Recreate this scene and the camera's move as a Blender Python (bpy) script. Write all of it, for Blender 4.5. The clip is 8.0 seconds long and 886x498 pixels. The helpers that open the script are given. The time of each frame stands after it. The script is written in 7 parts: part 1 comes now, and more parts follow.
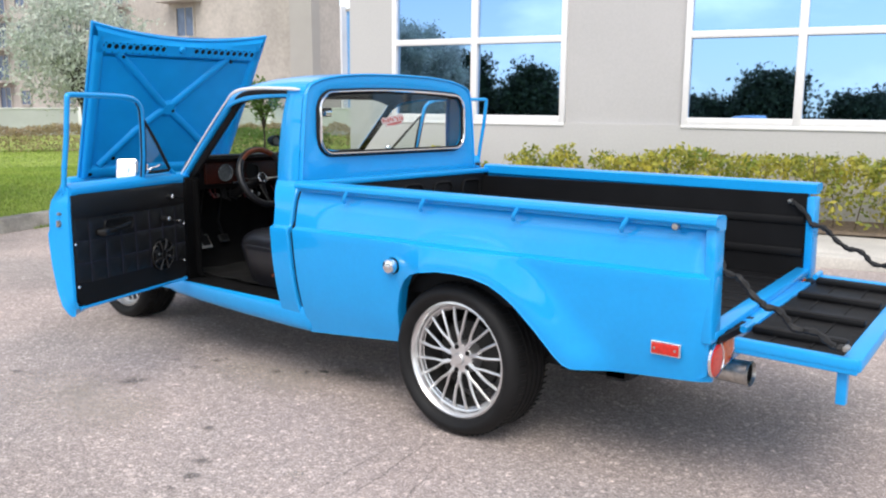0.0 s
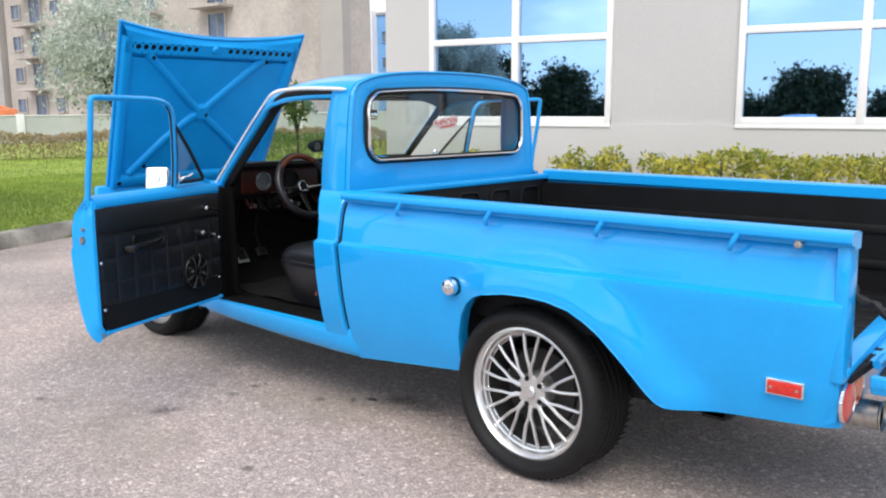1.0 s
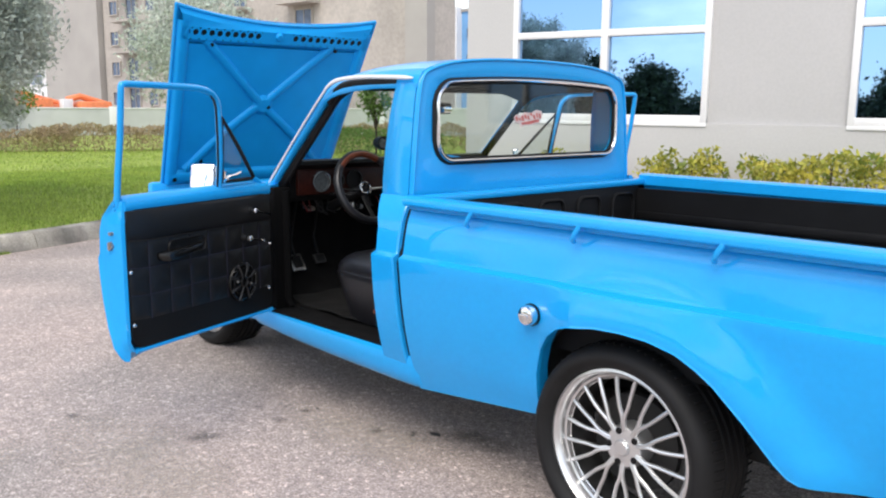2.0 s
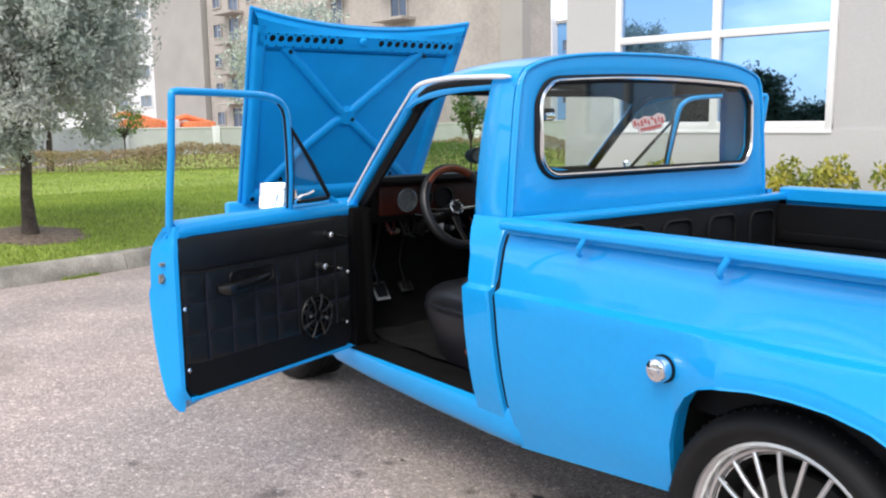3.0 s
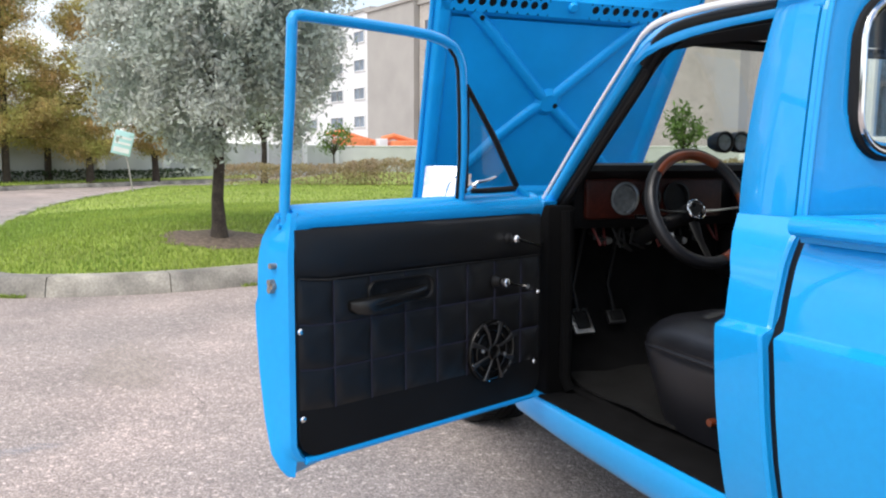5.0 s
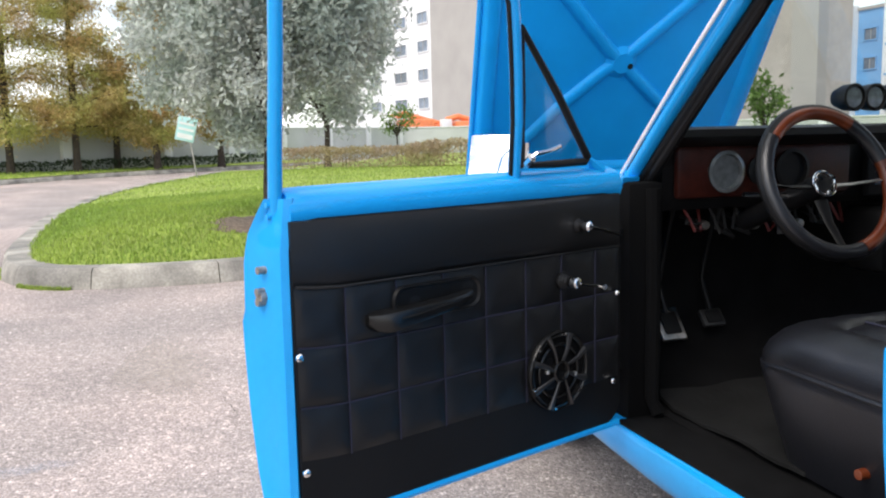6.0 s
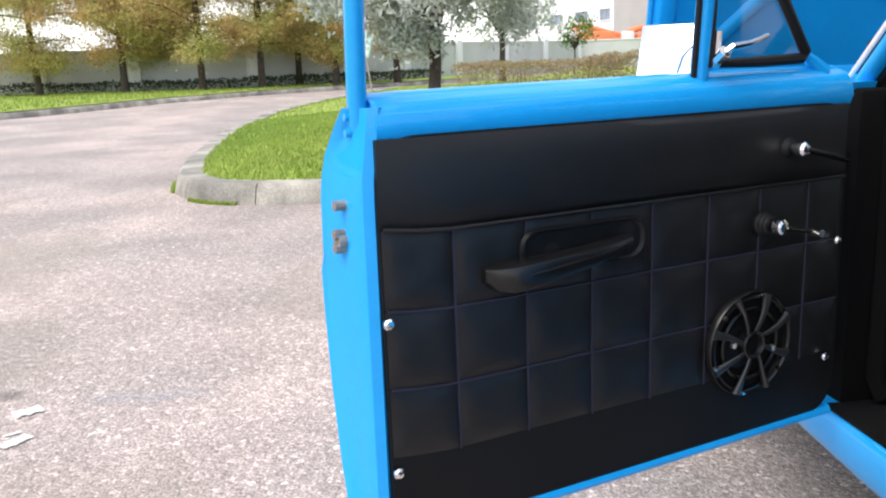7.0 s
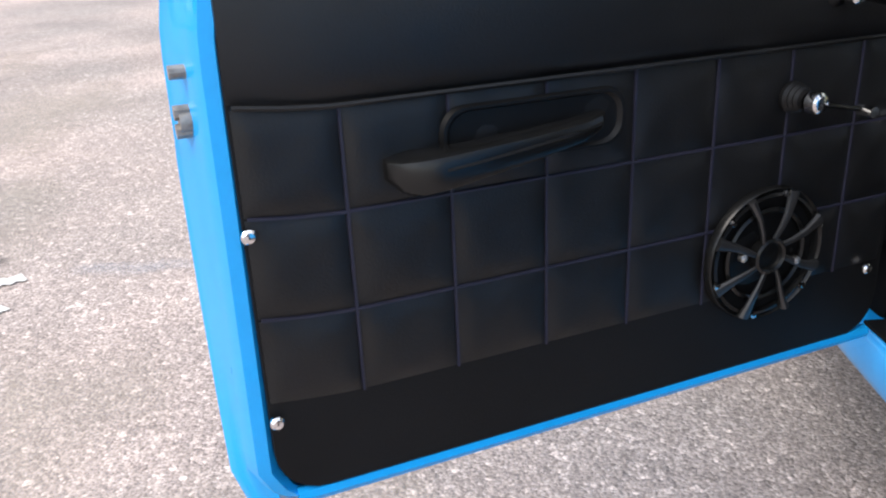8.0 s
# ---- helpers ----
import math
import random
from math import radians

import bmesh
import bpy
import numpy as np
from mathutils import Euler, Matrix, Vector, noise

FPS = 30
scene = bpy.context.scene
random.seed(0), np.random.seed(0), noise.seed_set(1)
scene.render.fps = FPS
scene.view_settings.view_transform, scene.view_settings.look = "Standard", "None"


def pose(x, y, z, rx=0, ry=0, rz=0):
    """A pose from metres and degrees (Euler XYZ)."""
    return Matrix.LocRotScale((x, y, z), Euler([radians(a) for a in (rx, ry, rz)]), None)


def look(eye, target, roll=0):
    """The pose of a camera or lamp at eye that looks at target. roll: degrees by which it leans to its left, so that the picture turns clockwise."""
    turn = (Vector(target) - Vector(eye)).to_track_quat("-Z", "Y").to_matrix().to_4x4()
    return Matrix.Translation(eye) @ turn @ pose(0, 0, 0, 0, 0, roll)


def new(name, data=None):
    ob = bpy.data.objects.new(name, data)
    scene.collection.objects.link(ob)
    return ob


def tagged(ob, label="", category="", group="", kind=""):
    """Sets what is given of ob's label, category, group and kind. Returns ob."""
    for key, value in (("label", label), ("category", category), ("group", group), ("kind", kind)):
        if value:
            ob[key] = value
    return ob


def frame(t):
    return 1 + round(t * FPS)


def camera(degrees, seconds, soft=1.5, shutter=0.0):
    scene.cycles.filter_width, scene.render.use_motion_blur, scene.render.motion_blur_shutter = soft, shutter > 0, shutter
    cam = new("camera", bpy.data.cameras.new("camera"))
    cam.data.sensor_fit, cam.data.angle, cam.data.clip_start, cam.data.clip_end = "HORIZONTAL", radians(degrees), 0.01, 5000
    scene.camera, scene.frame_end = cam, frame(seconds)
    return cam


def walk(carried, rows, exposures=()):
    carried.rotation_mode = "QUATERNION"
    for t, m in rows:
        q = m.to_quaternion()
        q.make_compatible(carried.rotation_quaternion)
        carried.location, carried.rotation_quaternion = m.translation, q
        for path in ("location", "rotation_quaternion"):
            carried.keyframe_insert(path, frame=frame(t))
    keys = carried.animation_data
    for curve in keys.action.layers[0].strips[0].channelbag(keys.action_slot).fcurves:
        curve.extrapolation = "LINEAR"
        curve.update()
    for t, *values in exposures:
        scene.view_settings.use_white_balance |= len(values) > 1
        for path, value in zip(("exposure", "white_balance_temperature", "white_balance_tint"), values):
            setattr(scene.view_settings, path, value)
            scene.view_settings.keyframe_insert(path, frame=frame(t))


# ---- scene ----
cam = camera(54.1, 8.0, soft=2.1)
PATH = [
    (0, (-2.104, 2.596, 1.278), (-0.832, 1.083, 0.97), 0.0),
    (0.5, (-1.911, 2.494, 1.275), (-0.621, 0.998, 0.96), -0.4),
    (1, (-1.74, 2.369, 1.271), (-0.415, 0.901, 0.97), -0.6),
    (1.2, (-1.668, 2.286, 1.273), (-0.302, 0.857, 0.966), -0.2),
    (2.3, (-1.287, 1.886, 1.256), (0.186, 0.564, 0.967), -0.3),
    (2.5, (-1.209, 1.827, 1.256), (0.282, 0.521, 0.985), -0.6),
    (3, (-1.006, 1.657, 1.236), (0.592, 0.485, 0.963), -1.0),
    (3.5, (-0.805, 1.504, 1.191), (0.87, 0.439, 0.941), -1.0),
    (4, (-0.579, 1.328, 1.141), (1.157, 0.375, 0.864), 0.2),
    (4.5, (-0.4, 1.263, 1.118), (1.383, 0.382, 0.904), -1.1),
    (4.7, (-0.344, 1.249, 1.099), (1.459, 0.413, 0.875), -0.2),
    (5.8, (0.08, 1.02, 1.069), (1.956, 0.355, 0.873), -1.2),
    (6, (0.18, 0.985, 1.055), (2.059, 0.349, 0.797), -1.2),
    (6.5, (0.393, 0.919, 1.049), (2.306, 0.438, 0.717), -0.7),
    (7, (0.538, 0.828, 1.019), (2.476, 0.593, 0.584), -1.9),
    (7.5, (0.664, 0.709, 1.006), (2.574, 0.568, 0.431), -1.8),
    (8, (0.799, 0.64, 0.98), (2.651, 0.565, 0.23), -2.3),
]
EXPOSURE, KELVIN, TINT = 1.15, 6720, 10
walk(cam, [(t, look(eye, target, roll)) for t, eye, target, roll in PATH], [(t, EXPOSURE + e, KELVIN, TINT) for t, e in ((0.0, -0.07), (2.5, -0.07), (4.5, -0.12), (5.8, 0.03), (6.5, 0.12), (7.0, 0.20), (8.0, 0.20))])

# ---- world and light ----
world = bpy.data.worlds.new("sky")
scene.world = world
world.use_nodes = True
wn, wl = world.node_tree.nodes, world.node_tree.links
SUN_EL, SUN_AZ = radians(52), radians(118)      # azimuth counted from +x towards +y
sky = wn.new("ShaderNodeTexSky")
sky.sky_type, sky.sun_disc = "NISHITA", False
sky.sun_elevation, sky.sun_rotation = SUN_EL, radians(90) - SUN_AZ
sky.air_density, sky.dust_density, sky.ozone_density = 1.0, 1.2, 1.5
wcoord = wn.new("ShaderNodeTexCoord")
wmap = wn.new("ShaderNodeMapping")
wmap.inputs["Scale"].default_value = (1.0, 1.0, 2.6)
wnoise = wn.new("ShaderNodeTexNoise")
wnoise.inputs["Scale"].default_value, wnoise.inputs["Detail"].default_value = 3.2, 8.0
wnoise.inputs["Roughness"].default_value = 0.58
wramp = wn.new("ShaderNodeValToRGB")
wramp.color_ramp.elements[0].position, wramp.color_ramp.elements[1].position = 0.46, 0.65
cloud = wn.new("ShaderNodeMix")
cloud.data_type = "RGBA"
cloud.inputs[7].default_value = (10.5, 10.6, 10.8, 1)
bg = wn["Background"]
bg.inputs["Strength"].default_value = 0.11
wl.new(wcoord.outputs["Generated"], wmap.inputs["Vector"])
wl.new(wmap.outputs["Vector"], wnoise.inputs["Vector"])
wl.new(wnoise.outputs["Fac"], wramp.inputs["Fac"])
wl.new(wramp.outputs["Color"], cloud.inputs[0])
wl.new(sky.outputs["Color"], cloud.inputs[6])
haze = wn.new("ShaderNodeMix")       # bright haze towards the horizon
haze.data_type = "RGBA"
haze.inputs[7].default_value = (7.6, 7.9, 8.3, 1)
wsep, wpow = wn.new("ShaderNodeSeparateXYZ"), wn.new("ShaderNodeMapRange")
wpow.inputs[1].default_value, wpow.inputs[2].default_value = 0.0, 0.30
wpow.inputs[3].default_value, wpow.inputs[4].default_value = 0.55, 0.0
wl.new(wcoord.outputs["Generated"], wsep.inputs[0])
wl.new(wsep.outputs["Z"], wpow.inputs[0])
wl.new(wpow.outputs[0], haze.inputs[0])
wl.new(cloud.outputs[2], haze.inputs[6])
wl.new(haze.outputs[2], bg.inputs["Color"])
sun_data = bpy.data.lights.new("sun", "SUN")
sun_data.energy, sun_data.angle, sun_data.color = 1.1, radians(38), (1.0, 0.96, 0.90)
sun = new("sun", sun_data)
sun.matrix_world = look((0, 0, 30), (-30 * math.cos(SUN_AZ) / math.tan(SUN_EL), -30 * math.sin(SUN_AZ) / math.tan(SUN_EL), 0))


# ---- materials ----
def material(name, color, rough=0.5, metal=0.0, coat=0.0, var=0.0, scale=8.0, fine=0.0, fine_scale=120.0,
             bump=0.0, bump_scale=200.0, second=None, mix_scale=3.0, per_object=0.0, spec=0.5, island=0.0, sheen=0.0, rough_var=0.0):
    """A Principled material with variation at two scales, grain bump and optional second colour."""
    m = bpy.data.materials.new(name)
    m.use_nodes = True
    n, l = m.node_tree.nodes, m.node_tree.links
    b = n["Principled BSDF"]
    b.inputs["Roughness"].default_value, b.inputs["Metallic"].default_value = rough, metal
    b.inputs["Coat Weight"].default_value, b.inputs["Coat Roughness"].default_value = coat, 0.04
    b.inputs["Specular IOR Level"].default_value = spec
    b.inputs["Sheen Weight"].default_value = sheen
    b.inputs["Base Color"].default_value = (*color, 1)
    tc = n.new("ShaderNodeTexCoord")
    out = None

    def tex(sc, detail=4.0):
        t = n.new("ShaderNodeTexNoise")
        t.inputs["Scale"].default_value, t.inputs["Detail"].default_value = sc, detail
        l.new(tc.outputs["Object"], t.inputs["Vector"])
        return t.outputs["Fac"]

    def blend(kind, fac, a, c):
        x = n.new("ShaderNodeMix")
        x.data_type, x.blend_type = "RGBA", kind
        for sock, v in ((x.inputs[0], fac), (x.inputs[6], a), (x.inputs[7], c)):
            if isinstance(v, (int, float)):
                sock.default_value = v
            elif isinstance(v, tuple):
                sock.default_value = (*v, 1)
            else:
                l.new(v, sock)
        return x.outputs[2]

    def spread(src, lo, hi, a, c):
        r = n.new("ShaderNodeMapRange")
        r.inputs[1].default_value, r.inputs[2].default_value = lo, hi
        r.inputs[3].default_value, r.inputs[4].default_value = a, c
        l.new(src, r.inputs[0])
        return r.outputs[0]

    def scaled(src, k):
        v = n.new("ShaderNodeVectorMath")
        v.operation = "SCALE"
        l.new(k, v.inputs["Scale"])
        if isinstance(src, tuple):
            v.inputs[0].default_value = src
        else:
            l.new(src, v.inputs[0])
        return v.outputs[0]

    if second:
        out = blend("MIX", spread(tex(mix_scale), 0.38, 0.62, 0.0, 1.0), color, second)
    if var:
        out = scaled(out or color, spread(tex(scale), 0.3, 0.7, 1 - var, 1 + var))
    if fine:
        out = scaled(out or color, spread(tex(fine_scale, 2.0), 0.3, 0.7, 1 - fine, 1 + fine))
    if per_object:
        oi = n.new("ShaderNodeObjectInfo")
        out = scaled(out or color, spread(oi.outputs["Random"], 0.0, 1.0, 1 - per_object, 1 + per_object))
    if island:
        g = n.new("ShaderNodeNewGeometry")
        out = scaled(out or color, spread(g.outputs["Random Per Island"], 0.0, 1.0, 1 - island, 1 + island))
    if out:
        l.new(out, b.inputs["Base Color"])
    if rough_var:
        l.new(spread(tex(scale * 2.3), 0.3, 0.7, rough - rough_var, rough + rough_var), b.inputs["Roughness"])
    if bump:
        bp = n.new("ShaderNodeBump")
        bp.inputs["Strength"].default_value, bp.inputs["Distance"].default_value = bump, 0.004
        l.new(tex(bump_scale, 5.0), bp.inputs["Height"])
        l.new(bp.outputs["Normal"], b.inputs["Normal"])
    return m


def glass_material(name, tint, gloss=0.9):
    """Clear pane: transparent, with Fresnel gloss."""
    m = bpy.data.materials.new(name)
    m.use_nodes = True
    n, l = m.node_tree.nodes, m.node_tree.links
    n.remove(n["Principled BSDF"])
    tr, gl, mx, fr = (n.new("ShaderNodeBsdfTransparent"), n.new("ShaderNodeBsdfGlossy"), n.new("ShaderNodeMixShader"), n.new("ShaderNodeLayerWeight"))
    pw, mr = n.new("ShaderNodeMath"), n.new("ShaderNodeMapRange")
    pw.operation = "POWER"
    pw.inputs[1].default_value = 4.0
    tr.inputs["Color"].default_value = (*tint, 1)
    gl.inputs["Roughness"].default_value = 0.02
    gl.inputs["Color"].default_value = (gloss, gloss, gloss, 1)
    fr.inputs["Blend"].default_value = 0.5
    mr.inputs[3].default_value, mr.inputs[4].default_value = 0.03, 0.9
    l.new(fr.outputs["Facing"], pw.inputs[0])
    l.new(pw.outputs[0], mr.inputs[0])
    l.new(mr.outputs[0], mx.inputs[0])
    l.new(tr.outputs[0], mx.inputs[1])
    l.new(gl.outputs[0], mx.inputs[2])
    l.new(mx.outputs[0], n["Material Output"].inputs["Surface"])
    return m


PAINT = material("blue_paint", (0.003, 0.318, 0.74), rough=0.36, coat=0.58, spec=0.18, var=0.03, scale=3.0, fine=0.02, fine_scale=60, bump=0.02, bump_scale=14)
PAINT_IN = material("blue_paint_inner", (0.0, 0.318, 0.745), rough=0.5, coat=0.08, spec=0.15, var=0.05, scale=6.0, bump=0.05, bump_scale=40)
CHROME = material("chrome", (0.82, 0.82, 0.83), rough=0.12, metal=1.0, var=0.06, scale=20)
STEEL = material("dull_steel", (0.50, 0.48, 0.45), rough=0.38, metal=1.0, var=0.25, scale=60)
ALLOY = material("silver_alloy", (0.66, 0.66, 0.66), rough=0.30, metal=0.85, var=0.06, scale=20, bump=0.03, bump_scale=120)
RUBBER = material("black_rubber", (0.0085, 0.0085, 0.009), rough=0.62, spec=0.25, var=0.25, scale=12, bump=0.08, bump_scale=160)
TRIM = material("black_trim", (0.005, 0.005, 0.0054), rough=0.45, spec=0.25, var=0.2, scale=15)
LINER = material("black_bed_liner", (0.0050, 0.0050, 0.0056), rough=0.55, spec=0.20, var=0.3, scale=7, bump=0.35, bump_scale=260)
MAT = material("grey_black_rubber", (0.0092, 0.0091, 0.0090), rough=0.6, spec=0.3, var=0.35, scale=9, bump=0.3, bump_scale=60)
FELT = material("black_felt", (0.0030, 0.0030, 0.0032), rough=0.95, spec=0.1, var=0.2, scale=9)
CARD = material("black_card", (0.0046, 0.0046, 0.0049), rough=0.6, spec=0.22, var=0.2, scale=9, bump=0.15, bump_scale=500)
VINYL = material("black_vinyl", (0.0056, 0.0056, 0.0061), rough=0.44, spec=0.40, var=0.15, scale=9, bump=0.12, bump_scale=420, rough_var=0.05)
CARPET = material("black_carpet", (0.0062, 0.0061, 0.0064), rough=0.95, var=0.3, scale=14, bump=0.5, bump_scale=700, spec=0.1)
STITCH = material("dark_blue_piping", (0.011, 0.011, 0.026), rough=0.6, var=0.15, scale=40)
LEATHER = material("black_leather", (0.0095, 0.010, 0.0128), rough=0.32, spec=0.55, var=0.2, scale=10, bump=0.18, bump_scale=300)
WOOD = material("red_brown_wood", (0.024, 0.0048, 0.003), rough=0.4, spec=0.2, coat=0.0, var=0.4, scale=14, fine=0.25, fine_scale=90)
WOOD_RIM = material("orange_wood", (0.13, 0.026, 0.007), rough=0.35, coat=0.2, var=0.3, scale=18)
DIAL = material("grey_dial", (0.085, 0.095, 0.10), rough=0.25, coat=0.5, var=0.25, scale=60)
SILVER = material("silver_panel", (0.55, 0.55, 0.55), rough=0.3, metal=0.7, var=0.1, scale=15)
HEADLINER = material("dark_headliner", (0.02, 0.02, 0.021), rough=0.9, var=0.1, scale=10)
UNDER = material("dirty_underbody", (0.012, 0.0115, 0.011), rough=0.85, var=0.4, scale=6)
WIRE_RED = material("dull_red_wire", (0.10, 0.010, 0.008), rough=0.5)
BARREL = material("dark_rim_barrel", (0.05, 0.05, 0.05), rough=0.5, metal=0.6, var=0.3, scale=20)
RED_LENS = material("red_lens", (0.52, 0.020, 0.012), rough=0.2, coat=0.35, var=0.2, scale=70)
AMBER_LENS = material("amber_lens", (0.56, 0.09, 0.012), rough=0.2, coat=0.35, var=0.2, scale=70)
DECAL_RED = material("red_decal", (0.50, 0.13, 0.12), rough=0.5, var=0.2, scale=60)
DECAL_WHITE = material("white_decal", (0.62, 0.52, 0.50), rough=0.5, var=0.1, scale=60)
GLOSS = material("gloss_black_plastic", (0.006, 0.006, 0.006), rough=0.27, spec=0.36, var=0.2, scale=30)
SPOKE = material("satin_black_plastic", (0.020, 0.020, 0.021), rough=0.28, spec=0.5, var=0.2, scale=30)
LATCH = material("rusty_latch_steel", (0.34, 0.31, 0.28), rough=0.45, metal=0.8, var=0.35, scale=80)
CRACK = material("dirt_filled_crack", (0.13, 0.12, 0.11), rough=0.9, var=0.3, scale=30)
BRIGHT = material("polished_trim", (0.85, 0.85, 0.85), rough=0.28, metal=0.35, var=0.05, scale=20)
MIRROR = material("mirror_glass", (0.92, 0.92, 0.92), rough=0.02, metal=1.0)
PANE = glass_material("car_glass", (0.90, 0.93, 0.915))
STRAP = material("black_strap", (0.008, 0.008, 0.0085), rough=0.7, var=0.3, scale=90)
ASPHALT = material("worn_asphalt", (0.404, 0.330, 0.300), rough=0.85, var=0.12, scale=1.1, fine=0.36, fine_scale=130, bump=0.5, bump_scale=150,
                   second=(0.300, 0.260, 0.240), mix_scale=0.62, spec=0.35)
OIL = material("oil_stain", (0.10, 0.095, 0.09), rough=0.7, var=0.3, scale=20, fine=0.4, fine_scale=130, bump=0.4, bump_scale=150)
TAR = material("black_tar", (0.025, 0.024, 0.023), rough=0.6, var=0.3, scale=20, fine=0.4, fine_scale=130)
DUST = material("pale_dust", (0.50, 0.435, 0.375), rough=0.95, var=0.12, scale=6, fine=0.30, fine_scale=130, bump=0.5, bump_scale=150)
PATCH = material("tar_smear", (0.19, 0.182, 0.175), rough=0.85, var=0.2, scale=8, fine=0.42, fine_scale=130, bump=0.5, bump_scale=150)
BLUE_DUST = material("faded_blue_line", (0.42, 0.46, 0.52), rough=0.9, var=0.2, scale=20, fine=0.3, fine_scale=130, bump=0.4, bump_scale=150)
LINE_PAINT = material("worn_white_paint", (0.62, 0.61, 0.58), rough=0.8, var=0.25, scale=30, bump=0.4, bump_scale=150)
CONCRETE = material("weathered_kerb", (0.40, 0.37, 0.315), rough=0.9, var=0.34, scale=3.5, fine=0.18, fine_scale=60, bump=0.5, bump_scale=90, second=(0.22, 0.205, 0.18), mix_scale=2.2)
WALK = material("pale_concrete", (0.50, 0.47, 0.42), rough=0.9, var=0.12, scale=2.0, fine=0.1, fine_scale=60, bump=0.3, bump_scale=90)
STUCCO = material("pale_grey_stucco", (0.50, 0.49, 0.475), rough=0.9, var=0.03, scale=0.6, fine=0.03, fine_scale=40, bump=0.15, bump_scale=160)
STUCCO_DARK = material("grey_stucco_panel", (0.46, 0.45, 0.44), rough=0.9, var=0.03, scale=0.6, fine=0.03, fine_scale=40, bump=0.15, bump_scale=160)
WHITE_FRAME = material("white_aluminium", (0.78, 0.77, 0.76), rough=0.4, var=0.03, scale=5)
WINDOW = material("blue_mirror_glass", (0.27, 0.445, 0.69), rough=0.015, metal=1.0)
BARE = material("bare_concrete_facade", (0.44, 0.40, 0.36), rough=0.95, var=0.10, scale=0.25, fine=0.08, fine_scale=4, second=(0.39, 0.355, 0.32), mix_scale=0.4)
BARE_DARK = material("grey_facade_band", (0.37, 0.35, 0.325), rough=0.95, var=0.08, scale=0.3)
FAR_WHITE = material("white_facade", (0.72, 0.72, 0.72), rough=0.9, var=0.05, scale=0.4)
FAR_BLUE = material("blue_facade", (0.16, 0.36, 0.62), rough=0.8, var=0.08, scale=0.4)
FAR_GLASS = material("dark_window_glass", (0.13, 0.16, 0.20), rough=0.12, var=0.3, scale=1.0, per_object=0.5)
FAR_BLUE_GLASS = material("blue_film_glass", (0.09, 0.13, 0.21), rough=0.15, var=0.3, scale=1.0)
FENCE = material("grey_white_wall", (0.50, 0.51, 0.50), rough=0.9, var=0.08, scale=0.8, second=(0.45, 0.46, 0.45), mix_scale=0.5)
ORANGE = material("orange_machine_paint", (0.75, 0.22, 0.08), rough=0.45, var=0.15, scale=3)
BARK = material("dark_bark", (0.055, 0.042, 0.033), rough=0.95, var=0.4, scale=14, fine=0.3, fine_scale=60, bump=0.9, bump_scale=50)
SILVER_LEAF = material("silver_green_leaf", (0.58, 0.61, 0.55), rough=0.6, island=0.30, second=(0.45, 0.51, 0.44), mix_scale=1.6)
CYPRESS_LEAF = material("rusty_green_foliage", (0.45, 0.455, 0.14), rough=0.8, island=0.30, second=(0.56, 0.38, 0.17), mix_scale=0.9)
DARK_LEAF = material("dark_green_foliage", (0.028, 0.050, 0.018), rough=0.7, island=0.5)
GOLD_LEAF = material("golden_green_leaf", (0.50, 0.44, 0.07), rough=0.5, island=0.35, second=(0.17, 0.23, 0.035), mix_scale=4.0)
BROWN_LEAF = material("dry_purple_brown_hedge", (0.40, 0.305, 0.20), rough=0.8, island=0.3, second=(0.37, 0.31, 0.16), mix_scale=2.0)
GREEN_LEAF = material("fresh_green_leaf", (0.13, 0.22, 0.05), rough=0.55, island=0.4)
TWIG = material("brown_twig", (0.10, 0.075, 0.05), rough=0.9, var=0.3, scale=20)
TURF = material("lawn_soil", (0.255, 0.32, 0.053), rough=0.95, var=0.25, scale=2.0, fine=0.3, fine_scale=40, bump=0.8, bump_scale=60)
GRASS = material("grass_blade", (0.33, 0.42, 0.080), rough=0.6, island=0.35, second=(0.25, 0.355, 0.065), mix_scale=0.9)
MULCH = material("brown_mulch", (0.17, 0.125, 0.088), rough=0.95, var=0.4, scale=20, fine=0.4, fine_scale=70, bump=0.9, bump_scale=60)
SIGN_TEAL = material("teal_sign", (0.44, 0.70, 0.68), rough=0.5, var=0.05, scale=3)
SIGN_WHITE = material("white_sign", (0.78, 0.78, 0.76), rough=0.5, var=0.05, scale=3)


